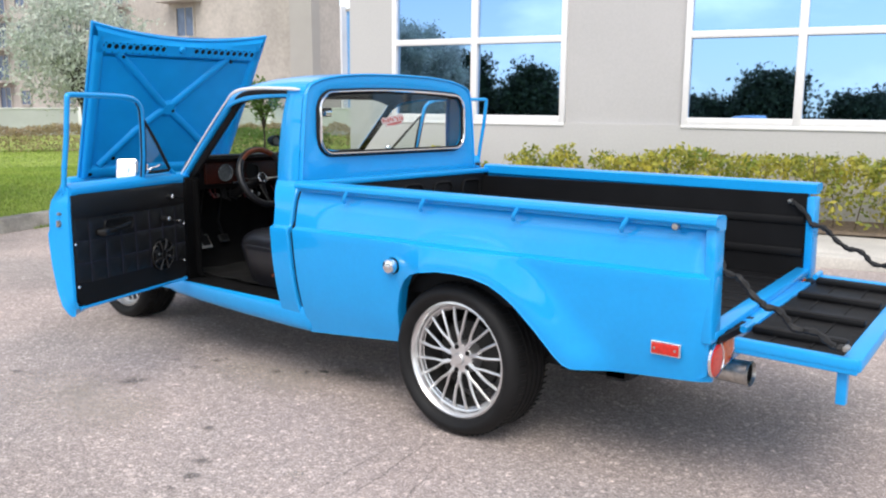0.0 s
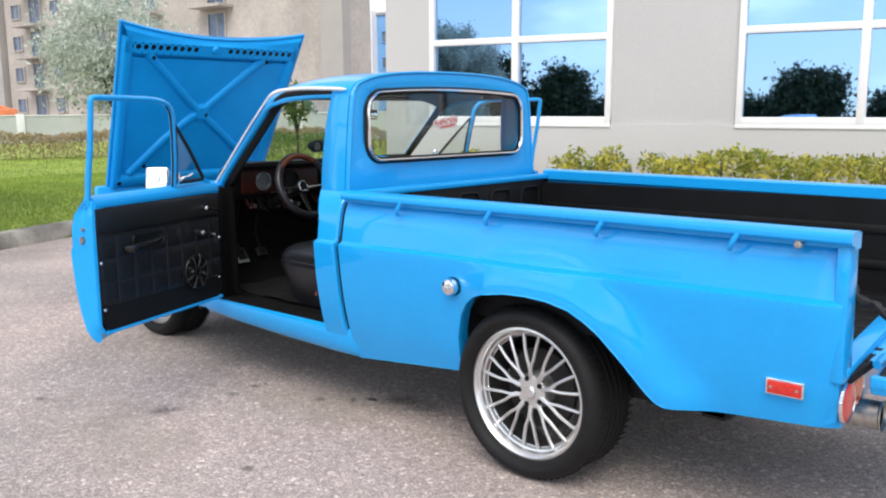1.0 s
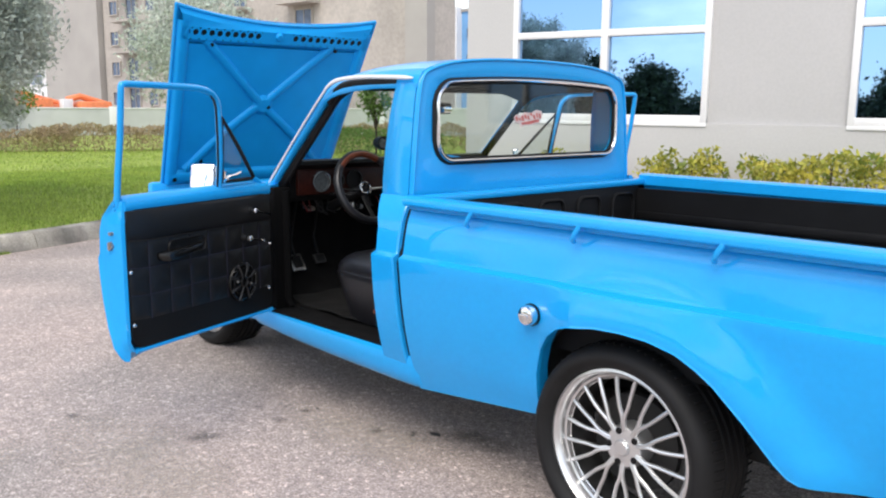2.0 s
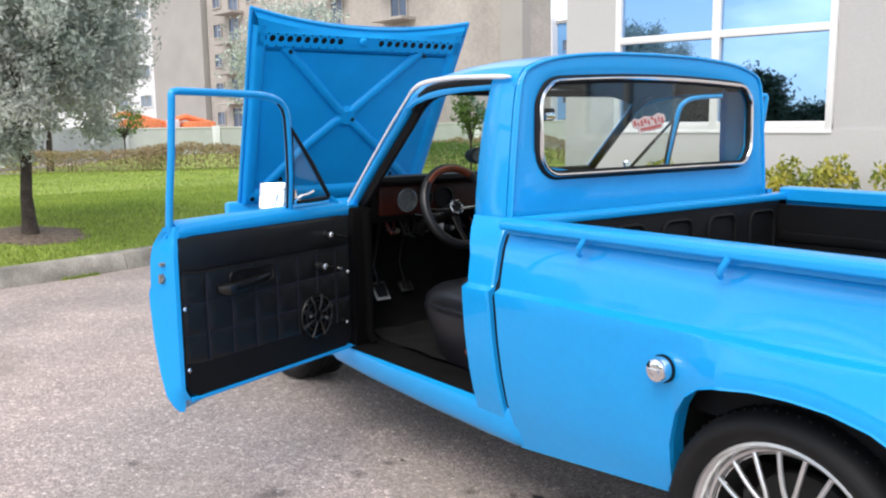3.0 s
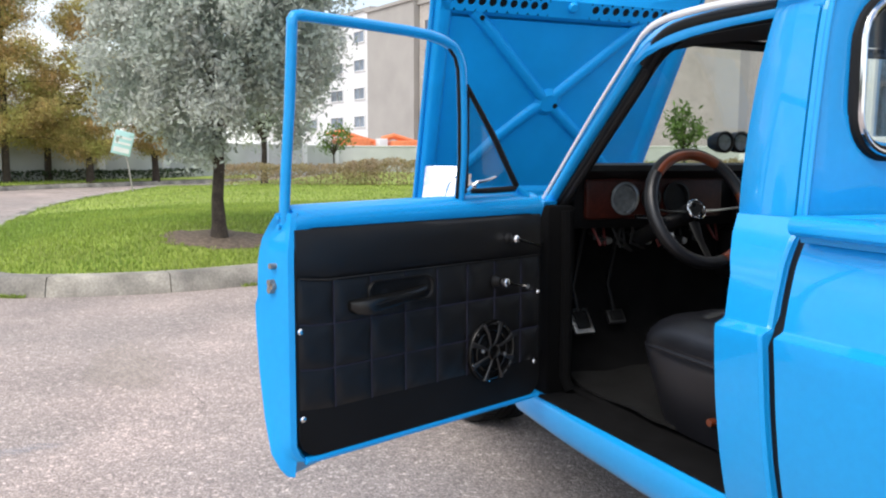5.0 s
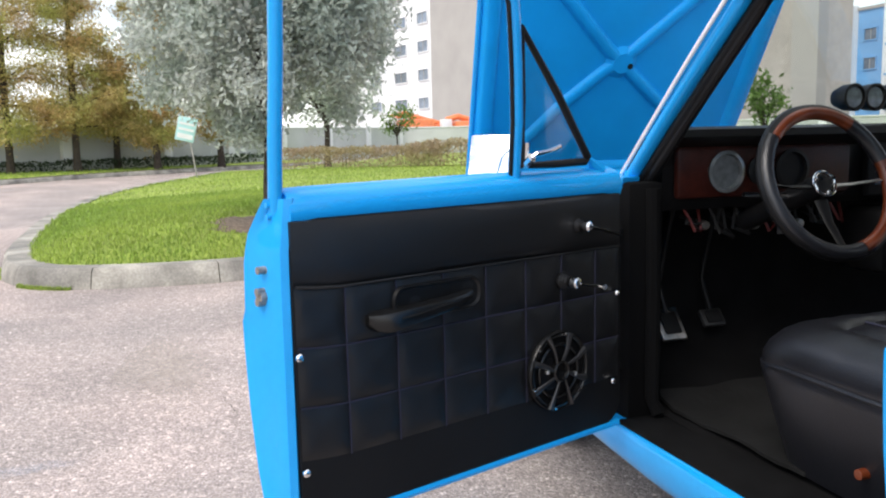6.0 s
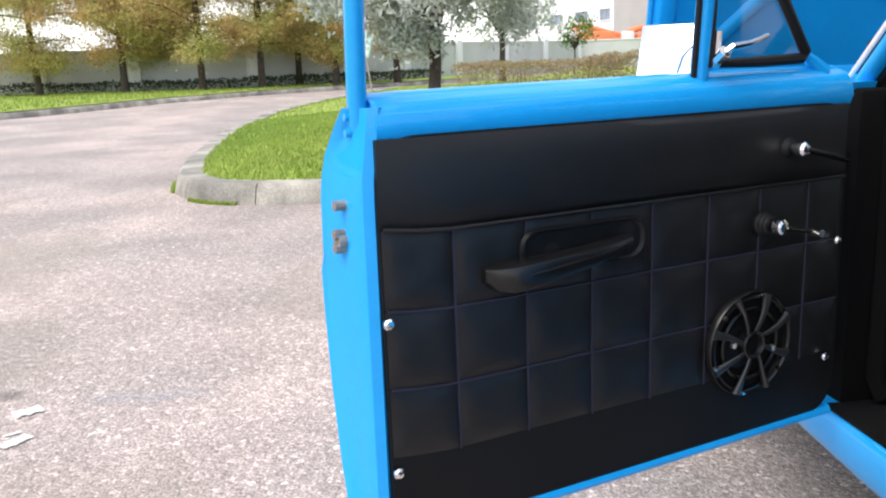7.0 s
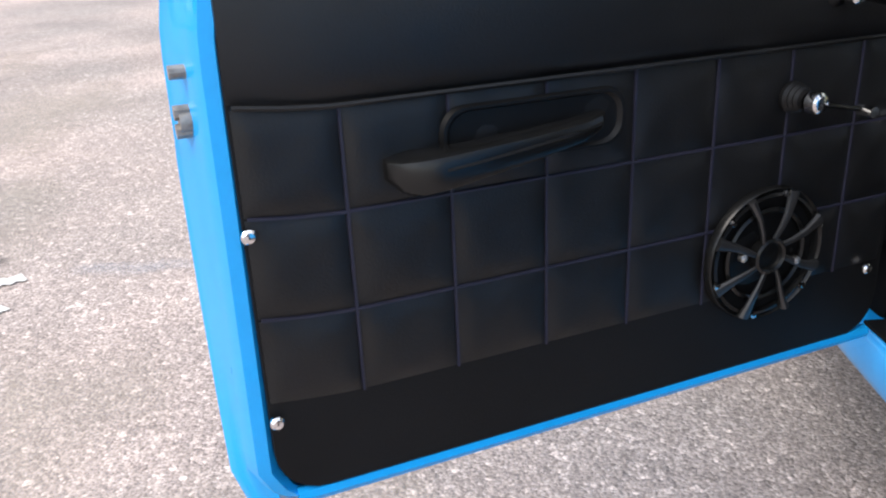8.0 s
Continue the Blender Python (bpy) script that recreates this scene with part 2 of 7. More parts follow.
def asphalt_grain(m, cell, contrast):
    """Adds single stones of differing tone to a material."""
    n, l = m.node_tree.nodes, m.node_tree.links
    b = n["Principled BSDF"]
    src = b.inputs["Base Color"].links[0].from_socket
    tc, vo, mr, sc = n.new("ShaderNodeTexCoord"), n.new("ShaderNodeTexVoronoi"), n.new("ShaderNodeMapRange"), n.new("ShaderNodeVectorMath")
    vo.inputs["Scale"].default_value = cell
    sep = n.new("ShaderNodeSeparateColor")
    sc.operation = "SCALE"
    mr.inputs[3].default_value, mr.inputs[4].default_value = 1 - contrast, 1 + contrast
    l.new(tc.outputs["Object"], vo.inputs["Vector"])
    l.new(vo.outputs["Color"], sep.inputs[0])
    l.new(sep.outputs[0], mr.inputs[0])
    l.new(src, sc.inputs[0])
    l.new(mr.outputs[0], sc.inputs["Scale"])
    # a few pale stones
    pale, ps = n.new("ShaderNodeMapRange"), n.new("ShaderNodeVectorMath")
    pale.inputs[1].default_value, pale.inputs[2].default_value = 0.86, 0.97
    pale.inputs[3].default_value, pale.inputs[4].default_value = 1.0, 1.5
    ps.operation = "SCALE"
    l.new(sep.outputs[1], pale.inputs[0])
    l.new(sc.outputs[0], ps.inputs[0])
    l.new(pale.outputs[0], ps.inputs["Scale"])
    l.new(ps.outputs[0], b.inputs["Base Color"])
    bp = n.new("ShaderNodeBump")
    bp.inputs["Strength"].default_value, bp.inputs["Distance"].default_value = 0.6, 0.004
    l.new(vo.outputs["Distance"], bp.inputs["Height"])
    bp.invert = True
    if b.inputs["Normal"].links:
        l.new(b.inputs["Normal"].links[0].from_socket, bp.inputs["Normal"])
    l.new(bp.outputs["Normal"], b.inputs["Normal"])


def soft_edged(m, strength, ragged):
    """Fades a flat stain out towards its ragged rim."""
    n, l = m.node_tree.nodes, m.node_tree.links
    b = n["Principled BSDF"]
    tc, sub_, ln, no, ad, mr = n.new("ShaderNodeTexCoord"), n.new("ShaderNodeVectorMath"), n.new("ShaderNodeVectorMath"), n.new("ShaderNodeTexNoise"), n.new("ShaderNodeMath"), n.new("ShaderNodeMapRange")
    sub_.operation, ln.operation = "SUBTRACT", "LENGTH"
    sub_.inputs[1].default_value = (0.5, 0.5, 0.0)
    flat = n.new("ShaderNodeVectorMath")
    flat.operation = "MULTIPLY"
    flat.inputs[1].default_value = (1, 1, 0)
    l.new(tc.outputs["Generated"], flat.inputs[0])
    l.new(flat.outputs[0], sub_.inputs[0])
    l.new(sub_.outputs[0], ln.inputs[0])
    no.inputs["Scale"].default_value, no.inputs["Detail"].default_value = ragged, 6.0
    l.new(tc.outputs["Object"], no.inputs["Vector"])
    ad.operation = "MULTIPLY_ADD"
    ad.inputs[1].default_value = 0.9
    l.new(no.outputs["Fac"], ad.inputs[0])
    l.new(ln.outputs["Value"], ad.inputs[2])
    mr.inputs[1].default_value, mr.inputs[2].default_value = 0.95, 0.55
    mr.inputs[3].default_value, mr.inputs[4].default_value = 0.0, strength
    l.new(ad.outputs[0], mr.inputs[0])
    l.new(mr.outputs[0], b.inputs["Alpha"])


def let_light_through(m, share):
    """Thin leaves: part of the light passes."""
    n, l = m.node_tree.nodes, m.node_tree.links
    b, out = n["Principled BSDF"], n["Material Output"]
    tr, mx = n.new("ShaderNodeBsdfTranslucent"), n.new("ShaderNodeMixShader")
    if b.inputs["Base Color"].links:
        l.new(b.inputs["Base Color"].links[0].from_socket, tr.inputs["Color"])
    mx.inputs[0].default_value = share
    l.new(b.outputs[0], mx.inputs[1])
    l.new(tr.outputs[0], mx.inputs[2])
    l.new(mx.outputs[0], out.inputs["Surface"])


for mat_ in (SILVER_LEAF, CYPRESS_LEAF, GOLD_LEAF, BROWN_LEAF, GREEN_LEAF, GRASS):
    let_light_through(mat_, 0.38)
for mat_ in (ASPHALT, OIL, PATCH):
    asphalt_grain(mat_, 150.0, 0.25)
    asphalt_grain(mat_, 62.0, 0.16)


# ---- mesh helpers ----
soft_edged(OIL, 0.40, 9.0)
soft_edged(DUST, 0.34, 2.2)
soft_edged(BLUE_DUST, 0.20, 8.0)


def finish(name, bm, mat, angle=35.0):
    me = bpy.data.meshes.new(name)
    bmesh.ops.recalc_face_normals(bm, faces=bm.faces[:])
    for f in bm.faces:
        f.smooth = True
    bm.to_mesh(me)
    bm.free()
    me.set_sharp_from_angle(angle=radians(angle))
    me.materials.append(mat)
    return me


def part(name, bm, mat, parent, label="", angle=35.0):
    """Links a bmesh as one mesh object under a thing or a part."""
    ob = new(name, finish(name, bm, mat, angle))
    ob.parent = parent
    if parent is not None:
        ob.matrix_parent_inverse = parent.matrix_world.inverted()
    return tagged(ob, label)


def thing(name, label, category, group="", kind="", at=(0, 0, 0)):
    ob = new(name)
    ob.empty_display_size = 0.2
    ob.location = at
    bpy.context.view_layer.update()
    return tagged(ob, label, category, group, kind)


def group_part(name, parent, label=""):
    """An Empty that holds the pieces of a part."""
    ob = new(name)
    ob.parent = parent
    ob.matrix_parent_inverse = parent.matrix_world.inverted()
    return tagged(ob, label)


def bare(name, verts, faces, mat, smooth=False):
    """A mesh straight from lists, for large sets of pieces."""
    me = bpy.data.meshes.new(name)
    me.from_pydata(verts, [], faces)
    if smooth:
        me.shade_smooth()
    me.materials.append(mat)
    return me


def box(bm, x0, x1, y0, y1, z0, z1, bevel=0.0, m=None, seg=2):
    made = bmesh.ops.create_cube(bm, size=1.0)["verts"]
    for v in made:
        v.co = Vector(((x0 + x1) / 2 + v.co.x * (x1 - x0), (y0 + y1) / 2 + v.co.y * (y1 - y0), (z0 + z1) / 2 + v.co.z * (z1 - z0)))
    faces = {f for v in made for f in v.link_faces}
    edges = list({e for f in faces for e in f.edges})
    before = set(bm.verts) - set(made)
    if bevel:
        bmesh.ops.bevel(bm, geom=edges, offset=bevel, segments=seg, affect="EDGES", profile=0.5)
    if m is not None:
        bmesh.ops.transform(bm, matrix=m, verts=[v for v in bm.verts if v not in before])
    return bm


def grid(bm, rows, close_u=False, close_v=False):
    """Faces over rows of points."""
    vs = [[bm.verts.new(p) for p in row] for row in rows]
    nr, nc = len(vs), len(vs[0])
    for i in range(nr if close_u else nr - 1):
        for j in range(nc if close_v else nc - 1):
            q = [vs[i][j], vs[(i + 1) % nr][j], vs[(i + 1) % nr][(j + 1) % nc], vs[i][(j + 1) % nc]]
            if len({v.index if v.index >= 0 else id(v) for v in q}) == 4:
                bm.faces.new(q)
    return vs


def shell(bm, rows, off):
    """A sheet of points with thickness: off(p) gives the back point."""
    a = grid(bm, rows)
    b = grid(bm, [[off(Vector(p)) for p in row] for row in rows])
    nr, nc = len(a), len(a[0])
    rim = [(i, 0) for i in range(nr)] + [(nr - 1, j) for j in range(1, nc)] + [(i, nc - 1) for i in range(nr - 2, -1, -1)] + [(0, j) for j in range(nc - 2, 0, -1)]
    for k, (i, j) in enumerate(rim):
        i2, j2 = rim[(k + 1) % len(rim)]
        bm.faces.new((a[i][j], a[i2][j2], b[i2][j2], b[i][j]))
    return bm


def tube(bm, pts, r, seg=10, closed=False, flat=1.0, cap=True, radii=None):
    """A round bar along points; flat squeezes it along its second axis."""
    pts = [Vector(p) for p in pts]
    rings, n = [], len(pts)
    ref = None
    for i, p in enumerate(pts):
        d = ((pts[(i + 1) % n] - pts[i - 1]) if closed or 0 < i < n - 1 else (pts[1] - pts[0] if i == 0 else pts[-1] - pts[-2])).normalized()
        if ref is None:
            ref = d.cross(Vector((0, 0, 1)) if abs(d.z) < 0.9 else Vector((1, 0, 0))).normalized()
        ref = (ref - d * ref.dot(d)).normalized()
        o = d.cross(ref)
        rr = radii[i] if radii else r
        rings.append([p + (ref * math.cos(a) + o * math.sin(a) * flat) * rr for a in (2 * math.pi * k / seg for k in range(seg))])
    vs = grid(bm, rings, close_u=closed, close_v=True)
    if cap and not closed:
        bm.faces.new(vs[0])
        bm.faces.new(vs[-1])
    return bm


def lathe(bm, profile, centre, axis="y", seg=48, closed=False, phase=0.0):
    """Turns (radius, along) pairs round an axis through centre."""
    c = Vector(centre)
    rows = []
    for k in range(seg):
        a = 2 * math.pi * k / seg + phase
        row = []
        for r, h in profile:
            if axis == "y":
                row.append(c + Vector((r * math.cos(a), h, r * math.sin(a))))
            elif axis == "x":
                row.append(c + Vector((h, r * math.cos(a), r * math.sin(a))))
            else:
                row.append(c + Vector((r * math.cos(a), r * math.sin(a), h)))
        rows.append(row)
    grid(bm, rows, close_u=True, close_v=closed)
    bmesh.ops.remove_doubles(bm, verts=bm.verts[:], dist=1e-5)
    return bm


def lerp_at(xs, ys, x):
    return float(np.interp(x, xs, ys))


def catmull(pts, per=6):
    """Points on a smooth curve through pts."""
    pts = [Vector(p) for p in pts]
    out = []
    for i in range(len(pts) - 1):
        p0, p1, p2, p3 = pts[max(i - 1, 0)], pts[i], pts[i + 1], pts[min(i + 2, len(pts) - 1)]
        for k in range(per):
            t = k / per
            out.append(0.5 * ((2 * p1) + (p2 - p0) * t + (2 * p0 - 5 * p1 + 4 * p2 - p3) * t * t + (3 * p1 - p0 - 3 * p2 + p3) * t ** 3))
    out.append(pts[-1])
    return out


def round_rect(w0, w1, h0, h1, r, per=8, crown=0.0):
    """A rounded rectangle outline as (a, b) pairs, anticlockwise from the lower left; crown lifts the top edge."""
    out = []
    for cx, cy, a0 in ((w1 - r, h0 + r, -90), (w1 - r, h1 - r, 0), (w0 + r, h1 - r, 90), (w0 + r, h0 + r, 180)):
        for k in range(per + 1):
            a = radians(a0 + 90 * k / per)
            out.append((cx + r * math.cos(a), cy + r * math.sin(a)))
    dense = []
    for i, (a, b) in enumerate(out):
        a2, b2 = out[(i + 1) % len(out)]
        n = max(1, int(math.hypot(a2 - a, b2 - b) / 0.06))
        dense += [(a + (a2 - a) * k / n, b + (b2 - b) * k / n) for k in range(n)]
    if crown:
        mid, half = (w0 + w1) / 2, (w1 - w0) / 2
        dense = [(a, b + crown * (1 - ((a - mid) / half) ** 2) * max(0, (b - (h0 + h1) / 2) / ((h1 - h0) / 2))) for a, b in dense]
    return dense

# ---- ground, kerbs, lawn ----
def flat_poly(name, pts, z, mat, label, category, kind="structure", thick=0.0):
    bm = bmesh.new()
    top = [bm.verts.new((x, y, z)) for x, y in pts]
    bm.faces.new(top)
    if thick:
        low = [bm.verts.new((x, y, z - thick)) for x, y in pts]
        for i in range(len(pts)):
            bm.faces.new((top[i], top[(i + 1) % len(pts)], low[(i + 1) % len(pts)], low[i]))
    ob = new(name, finish(name, bm, mat))
    return tagged(ob, label, category, kind=kind)


def smooth_loop(pts, per=5):
    return [(p.x, p.y) for p in catmull([(x, y, 0) for x, y in pts], per)]


bm = bmesh.new()
ring = [0.0, 3, 6, 10, 16, 30, 60, 120, 300, 900, 2500]
gv = [[bm.verts.new((2 + r * math.cos(a), r * math.sin(a), 0)) for a in (2 * math.pi * k / 48 for k in range(48))] for r in ring[1:]]
mid = bm.verts.new((2, 0, 0))
for k in range(48):
    bm.faces.new((mid, gv[0][k], gv[0][(k + 1) % 48]))
    for i in range(len(gv) - 1):
        bm.faces.new((gv[i][k], gv[i + 1][k], gv[i + 1][(k + 1) % 48], gv[i][(k + 1) % 48]))
tagged(new("ground", finish("ground", bm, ASPHALT)), "worn light grey asphalt car park with fine aggregate", "ground", kind="structure")

FRONT = smooth_loop([(18.2, -18.2), (13.4, -12.2), (10.1, -6.9), (8.45, -3.7), (7.66, -1.85), (7.27, -1.0), (6.98, -0.25), (6.81, 0.4), (6.81, 0.92), (6.91, 1.42),
                     (7.10, 1.79), (7.46, 2.03), (8.02, 2.17), (9.6, 2.28), (13.4, 2.22), (19.0, 1.45), (27.6, -1.2)], 5)
BACK = [(27.0, -5.6), (23.6, -12.8)]


def kerb(name, line, parts, height, width, label):
    """A kerb of cast lengths along a line, inner side to the left of it."""
    k = thing(name, label, "kerb", kind="structure")
    pts = [Vector((x, y, 0)) for x, y in line]
    size = max(2, len(pts) // parts)
    for i in range(0, len(pts) - 1, size):
        seg = pts[i:i + size + 1]
        rows = []
        for j, p in enumerate(seg):
            q = i + j
            d = (pts[min(q + 1, len(pts) - 1)] - pts[max(q - 1, 0)]).normalized()
            inn = Vector((d.y, -d.x, 0))
            pp = p + d * (0.004 if j == 0 else -0.004 if j == len(seg) - 1 else 0)
            rows.append([pp + inn * 0.0 + Vector((0, 0, -0.05)), pp + Vector((0, 0, 0.012)), pp + inn * 0.03 + Vector((0, 0, height * 0.78)), pp + inn * 0.06 + Vector((0, 0, height)),
                         pp + inn * width + Vector((0, 0, height)), pp + inn * width + Vector((0, 0, -0.05))])
        bm = bmesh.new()
        vs = grid(bm, rows)
        bm.faces.new(vs[0])
        bm.faces.new(vs[-1])
        part("kerb_length", bm, CONCRETE, k)
    return k


kerb("kerb", FRONT, 9, 0.150, 0.24, "weathered grey concrete kerb round the lawn island")


def mound(x, y):
    """Height of the lawn."""
    d = min(math.hypot(x - a, y - b) for a, b in FRONT)
    return 0.135 + 0.36 * (1 - math.exp(-max(0, d - 0.25) / 1.5)) * math.exp(-max(0.0, x - 9.6) / 6.0)


def inside(x, y, poly):
    hit = False
    for i in range(len(poly)):
        (x1, y1), (x2, y2) = poly[i - 1], poly[i]
        if (y1 > y) != (y2 > y) and x < (x2 - x1) * (y - y1) / (y2 - y1) + x1:
            hit = not hit
    return hit


inner = []
for i in range(len(FRONT)):
    d = (Vector((*FRONT[min(i + 1, len(FRONT) - 1)], 0)) - Vector((*FRONT[max(i - 1, 0)], 0))).normalized()
    inner.append((FRONT[i][0] + d.y * 0.22, FRONT[i][1] - d.x * 0.22))
LAWN = inner + BACK
bm = bmesh.new()
rows = []
cx, cy = 12.9, -2.7
loop = [(x, y) for x, y in LAWN]
for k in np.linspace(0.0, 1.0, 16):
    kk = k ** 0.6
    rows.append([(cx + (x - cx) * kk, cy + (y - cy) * kk, mound(cx + (x - cx) * kk, cy + (y - cy) * kk) + (0.0 if k < 1 else -0.004)) for x, y in loop])
grid(bm, rows, close_v=True)
bmesh.ops.remove_doubles(bm, verts=bm.verts[:], dist=1e-4)
tagged(new("lawn", finish("lawn", bm, TURF)), "mown bright green lawn on a raised island", "lawn", kind="structure")

rng = random.Random(5)
TX, TY = 8.1, -0.067       # foot of the silver tree
gvs, gfs = [], []
while len(gfs) < 120000:
    near = rng.random()
    if near < 0.72:
        x, y = 6.7 + 7.2 * rng.random() ** 1.5, rng.uniform(-6.4, 2.4)
    else:
        x, y = rng.uniform(9, 27), rng.uniform(-12.8, 2.4)
    if not inside(x, y, LAWN) or math.hypot(x - TX, y - TY) < 0.42 + 0.12 * rng.random():
        continue
    z = mound(x, y)
    h, a, w = rng.uniform(0.018, 0.045), rng.uniform(0, 6.28), rng.uniform(0.003, 0.0055) * (1 + x / 12)
    lean = rng.uniform(0.0, 0.035)
    i = len(gvs)
    gvs += [(x - w * math.sin(a), y + w * math.cos(a), z - 0.01), (x + w * math.sin(a), y - w * math.cos(a), z - 0.01), (x + lean * math.cos(a), y + lean * math.sin(a), z + h)]
    gfs.append((i, i + 1, i + 2))
tagged(new("grass", bare("grass", gvs, gfs, GRASS)), "short bright green grass blades on the lawn island", "grass", kind="stuff")

# weeds along the foot of the kerb
gvs, gfs = [], []
foot = [(FRONT[i], FRONT[i + 1]) for i in range(len(FRONT) - 1)]
while len(gfs) < 2600:
    (xa, ya), (xb, yb) = foot[int(rng.random() * len(foot))]
    k = rng.random()
    x, y = xa + (xb - xa) * k, ya + (yb - ya) * k
    if noise.noise((x * 1.3, y * 1.3, 7.0)) < 0.05:
        continue
    d = Vector((xb - xa, yb - ya, 0)).normalized()
    o = 0.004 + 0.03 * rng.random() ** 2
    x, y = x - d.y * o, y + d.x * o
    h, a, w = rng.uniform(0.012, 0.04), rng.uniform(0, 6.28), rng.uniform(0.003, 0.006)
    i = len(gvs)
    gvs += [(x - w * math.sin(a), y + w * math.cos(a), 0.0), (x + w * math.sin(a), y - w * math.cos(a), 0.0), (x + 0.02 * math.cos(a), y + 0.02 * math.sin(a), h)]
    gfs.append((i, i + 1, i + 2))
tagged(new("weeds", bare("weeds", gvs, gfs, GRASS)), "scruffy weeds growing along the foot of the kerb", "weeds", kind="stuff")

# mulch ring round the trunk
bm = bmesh.new()
rr = random.Random(9)
c0 = bm.verts.new((TX, TY, mound(TX, TY) + 0.025))
edge = []
for k in range(28):
    a = 2 * math.pi * k / 28
    ex, ey = TX + (0.36 + 0.15 * rr.random()) * math.cos(a), TY + (0.47 + 0.19 * rr.random()) * math.sin(a)
    edge.append(bm.verts.new((ex, ey, mound(ex, ey) + 0.006)))
for k in range(28):
    bm.faces.new((c0, edge[k], edge[(k + 1) % 28]))
tagged(new("mulch", finish("mulch", bm, MULCH)), "brown mulch ring round the silver tree trunk", "mulch", kind="stuff")

# far verge behind the curving road, with its kerb
FAR = smooth_loop([(8.2, 16.5), (14.2, 11.6), (20.4, 7.4), (25.0, 5.2), (28.9, 2.3), (32.4, -1.9), (34.9, -5.9)], 5)
kerb("kerb", FAR[::-1], 8, 0.13, 0.18, "grey concrete kerb beyond the curving drive")
flat_poly("verge", [(x + 0.12, y + 0.16) for x, y in FAR] + [(60, -10), (60, 40), (8, 40)], 0.15, TURF, "green verge between the drive and the boundary wall", "lawn")
flat_poly("verge", [(27.0, -5.6), (29.4, -2.9), (35.6, -7.5), (47.5, -13.4), (47.5, -31), (18.2, -31), (18.2, -18.2), (23.6, -12.8)], 0.12, TURF, "green verge below the boundary wall", "lawn")
gvs, gfs = [], []
while len(gfs) < 9000:
    x, y = rng.uniform(15, 33.5), rng.uniform(-2, 15)
    if not inside(x, y, [(a + 0.12, b + 0.16) for a, b in FAR] + [(60, -10), (60, 40), (8, 40)]):
        continue
    h, a, w = rng.uniform(0.04, 0.09), rng.uniform(0, 6.28), rng.uniform(0.012, 0.03)
    i = len(gvs)
    gvs += [(x - w * math.sin(a), y + w * math.cos(a), 0.14), (x + w * math.sin(a), y - w * math.cos(a), 0.14), (x, y, 0.15 + h)]
    gfs.append((i, i + 1, i + 2))
tagged(new("grass", bare("grass", gvs, gfs, GRASS)), "green grass on the verge by the boundary wall", "grass", kind="stuff")

# stains and worn paint on the asphalt
def blot(name, x, y, rx, ry, mat, label, category, seed, z=0.004):
    r = random.Random(seed)
    bm = bmesh.new()
    c = bm.verts.new((x, y, z))
    e = [bm.verts.new((x + rx * (0.7 + 0.5 * r.random()) * math.cos(a), y + ry * (0.7 + 0.5 * r.random()) * math.sin(a), z)) for a in (2 * math.pi * k / 22 for k in range(22))]
    for k in range(22):
        bm.faces.new((c, e[k], e[(k + 1) % 22]))
    tagged(new(name, finish(name, bm, mat)), label, category, kind="structure")


for i, (x, y, rx, ry) in enumerate([(1.65, 0.465, 0.085, 0.085), (1.61, 0.138, 0.05, 0.035), (1.81, 0.115, 0.03, 0.03), (1.63, 0.0, 0.028, 0.025), (1.238, -0.08, 0.04, 0.035), (1.12, -0.175, 0.025, 0.022),
                                     (0.826, 0.605, 0.030, 0.025), (0.555, 0.826, 0.05, 0.045), (0.464, 0.927, 0.04, 0.035), (0.436, 1.037, 0.028, 0.022), (2.237, 0.752, 0.045, 0.035), (3.3, 1.9, 0.06, 0.05), (0.9, -0.32, 0.22, 0.10)]):
    blot("stain", x, y, rx, ry, OIL, "small faded oil spot on the asphalt", "stain", i)
for i, (x, y, rx, ry) in enumerate([(1.047, -0.232, 0.028, 0.018), (1.10, -0.157, 0.010, 0.010), (1.62, -0.06, 0.010, 0.008)]):
    blot("stain", x, y, rx, ry, TAR, "small black tar spot on the asphalt", "stain", 20 + i)
for i, (x, y, rx, ry) in enumerate([(2.2, 1.5, 0.75, 0.45), (1.5, 0.75, 0.8, 0.30), (3.6, 2.3, 0.9, 0.6), (5.2, 2.6, 1.4, 0.5), (1.2, -0.05, 0.7, 0.22), (0.196, 0.682, 0.05, 0.04), (-1.1, 0.45, 0.5, 0.25), (6.6, 3.6, 1.5, 0.5), (4.3, 0.9, 0.8, 0.3)]):
    blot("dust_patch", x, y, rx, ry, DUST, "pale dusty patch on the worn asphalt", "dust patch", 60 + i, 0.0025 + 0.0001 * i)


def paint_mark(x, y, long, wide, turn, seed, mat, label):
    """A flake of line paint with broken ends."""
    r = random.Random(seed)
    m = Matrix.Translation((x, y, 0.005)) @ Matrix.Rotation(turn, 4, "Z")
    side = [(-0.5 + k / 9) * long for k in range(10)]
    pts = [(a, -wide * (0.5 + r.uniform(-0.16, 0.12))) for a in side] + [(a + r.uniform(-0.05, 0.05) * wide, wide * (0.5 + r.uniform(-0.16, 0.12))) for a in side[::-1]]
    bm = bmesh.new()
    bm.faces.new([bm.verts.new(m @ Vector((a, b, 0))) for a, b in pts])
    tagged(new("paint_mark", finish("paint_mark", bm, mat)), label, "paint mark", kind="structure")


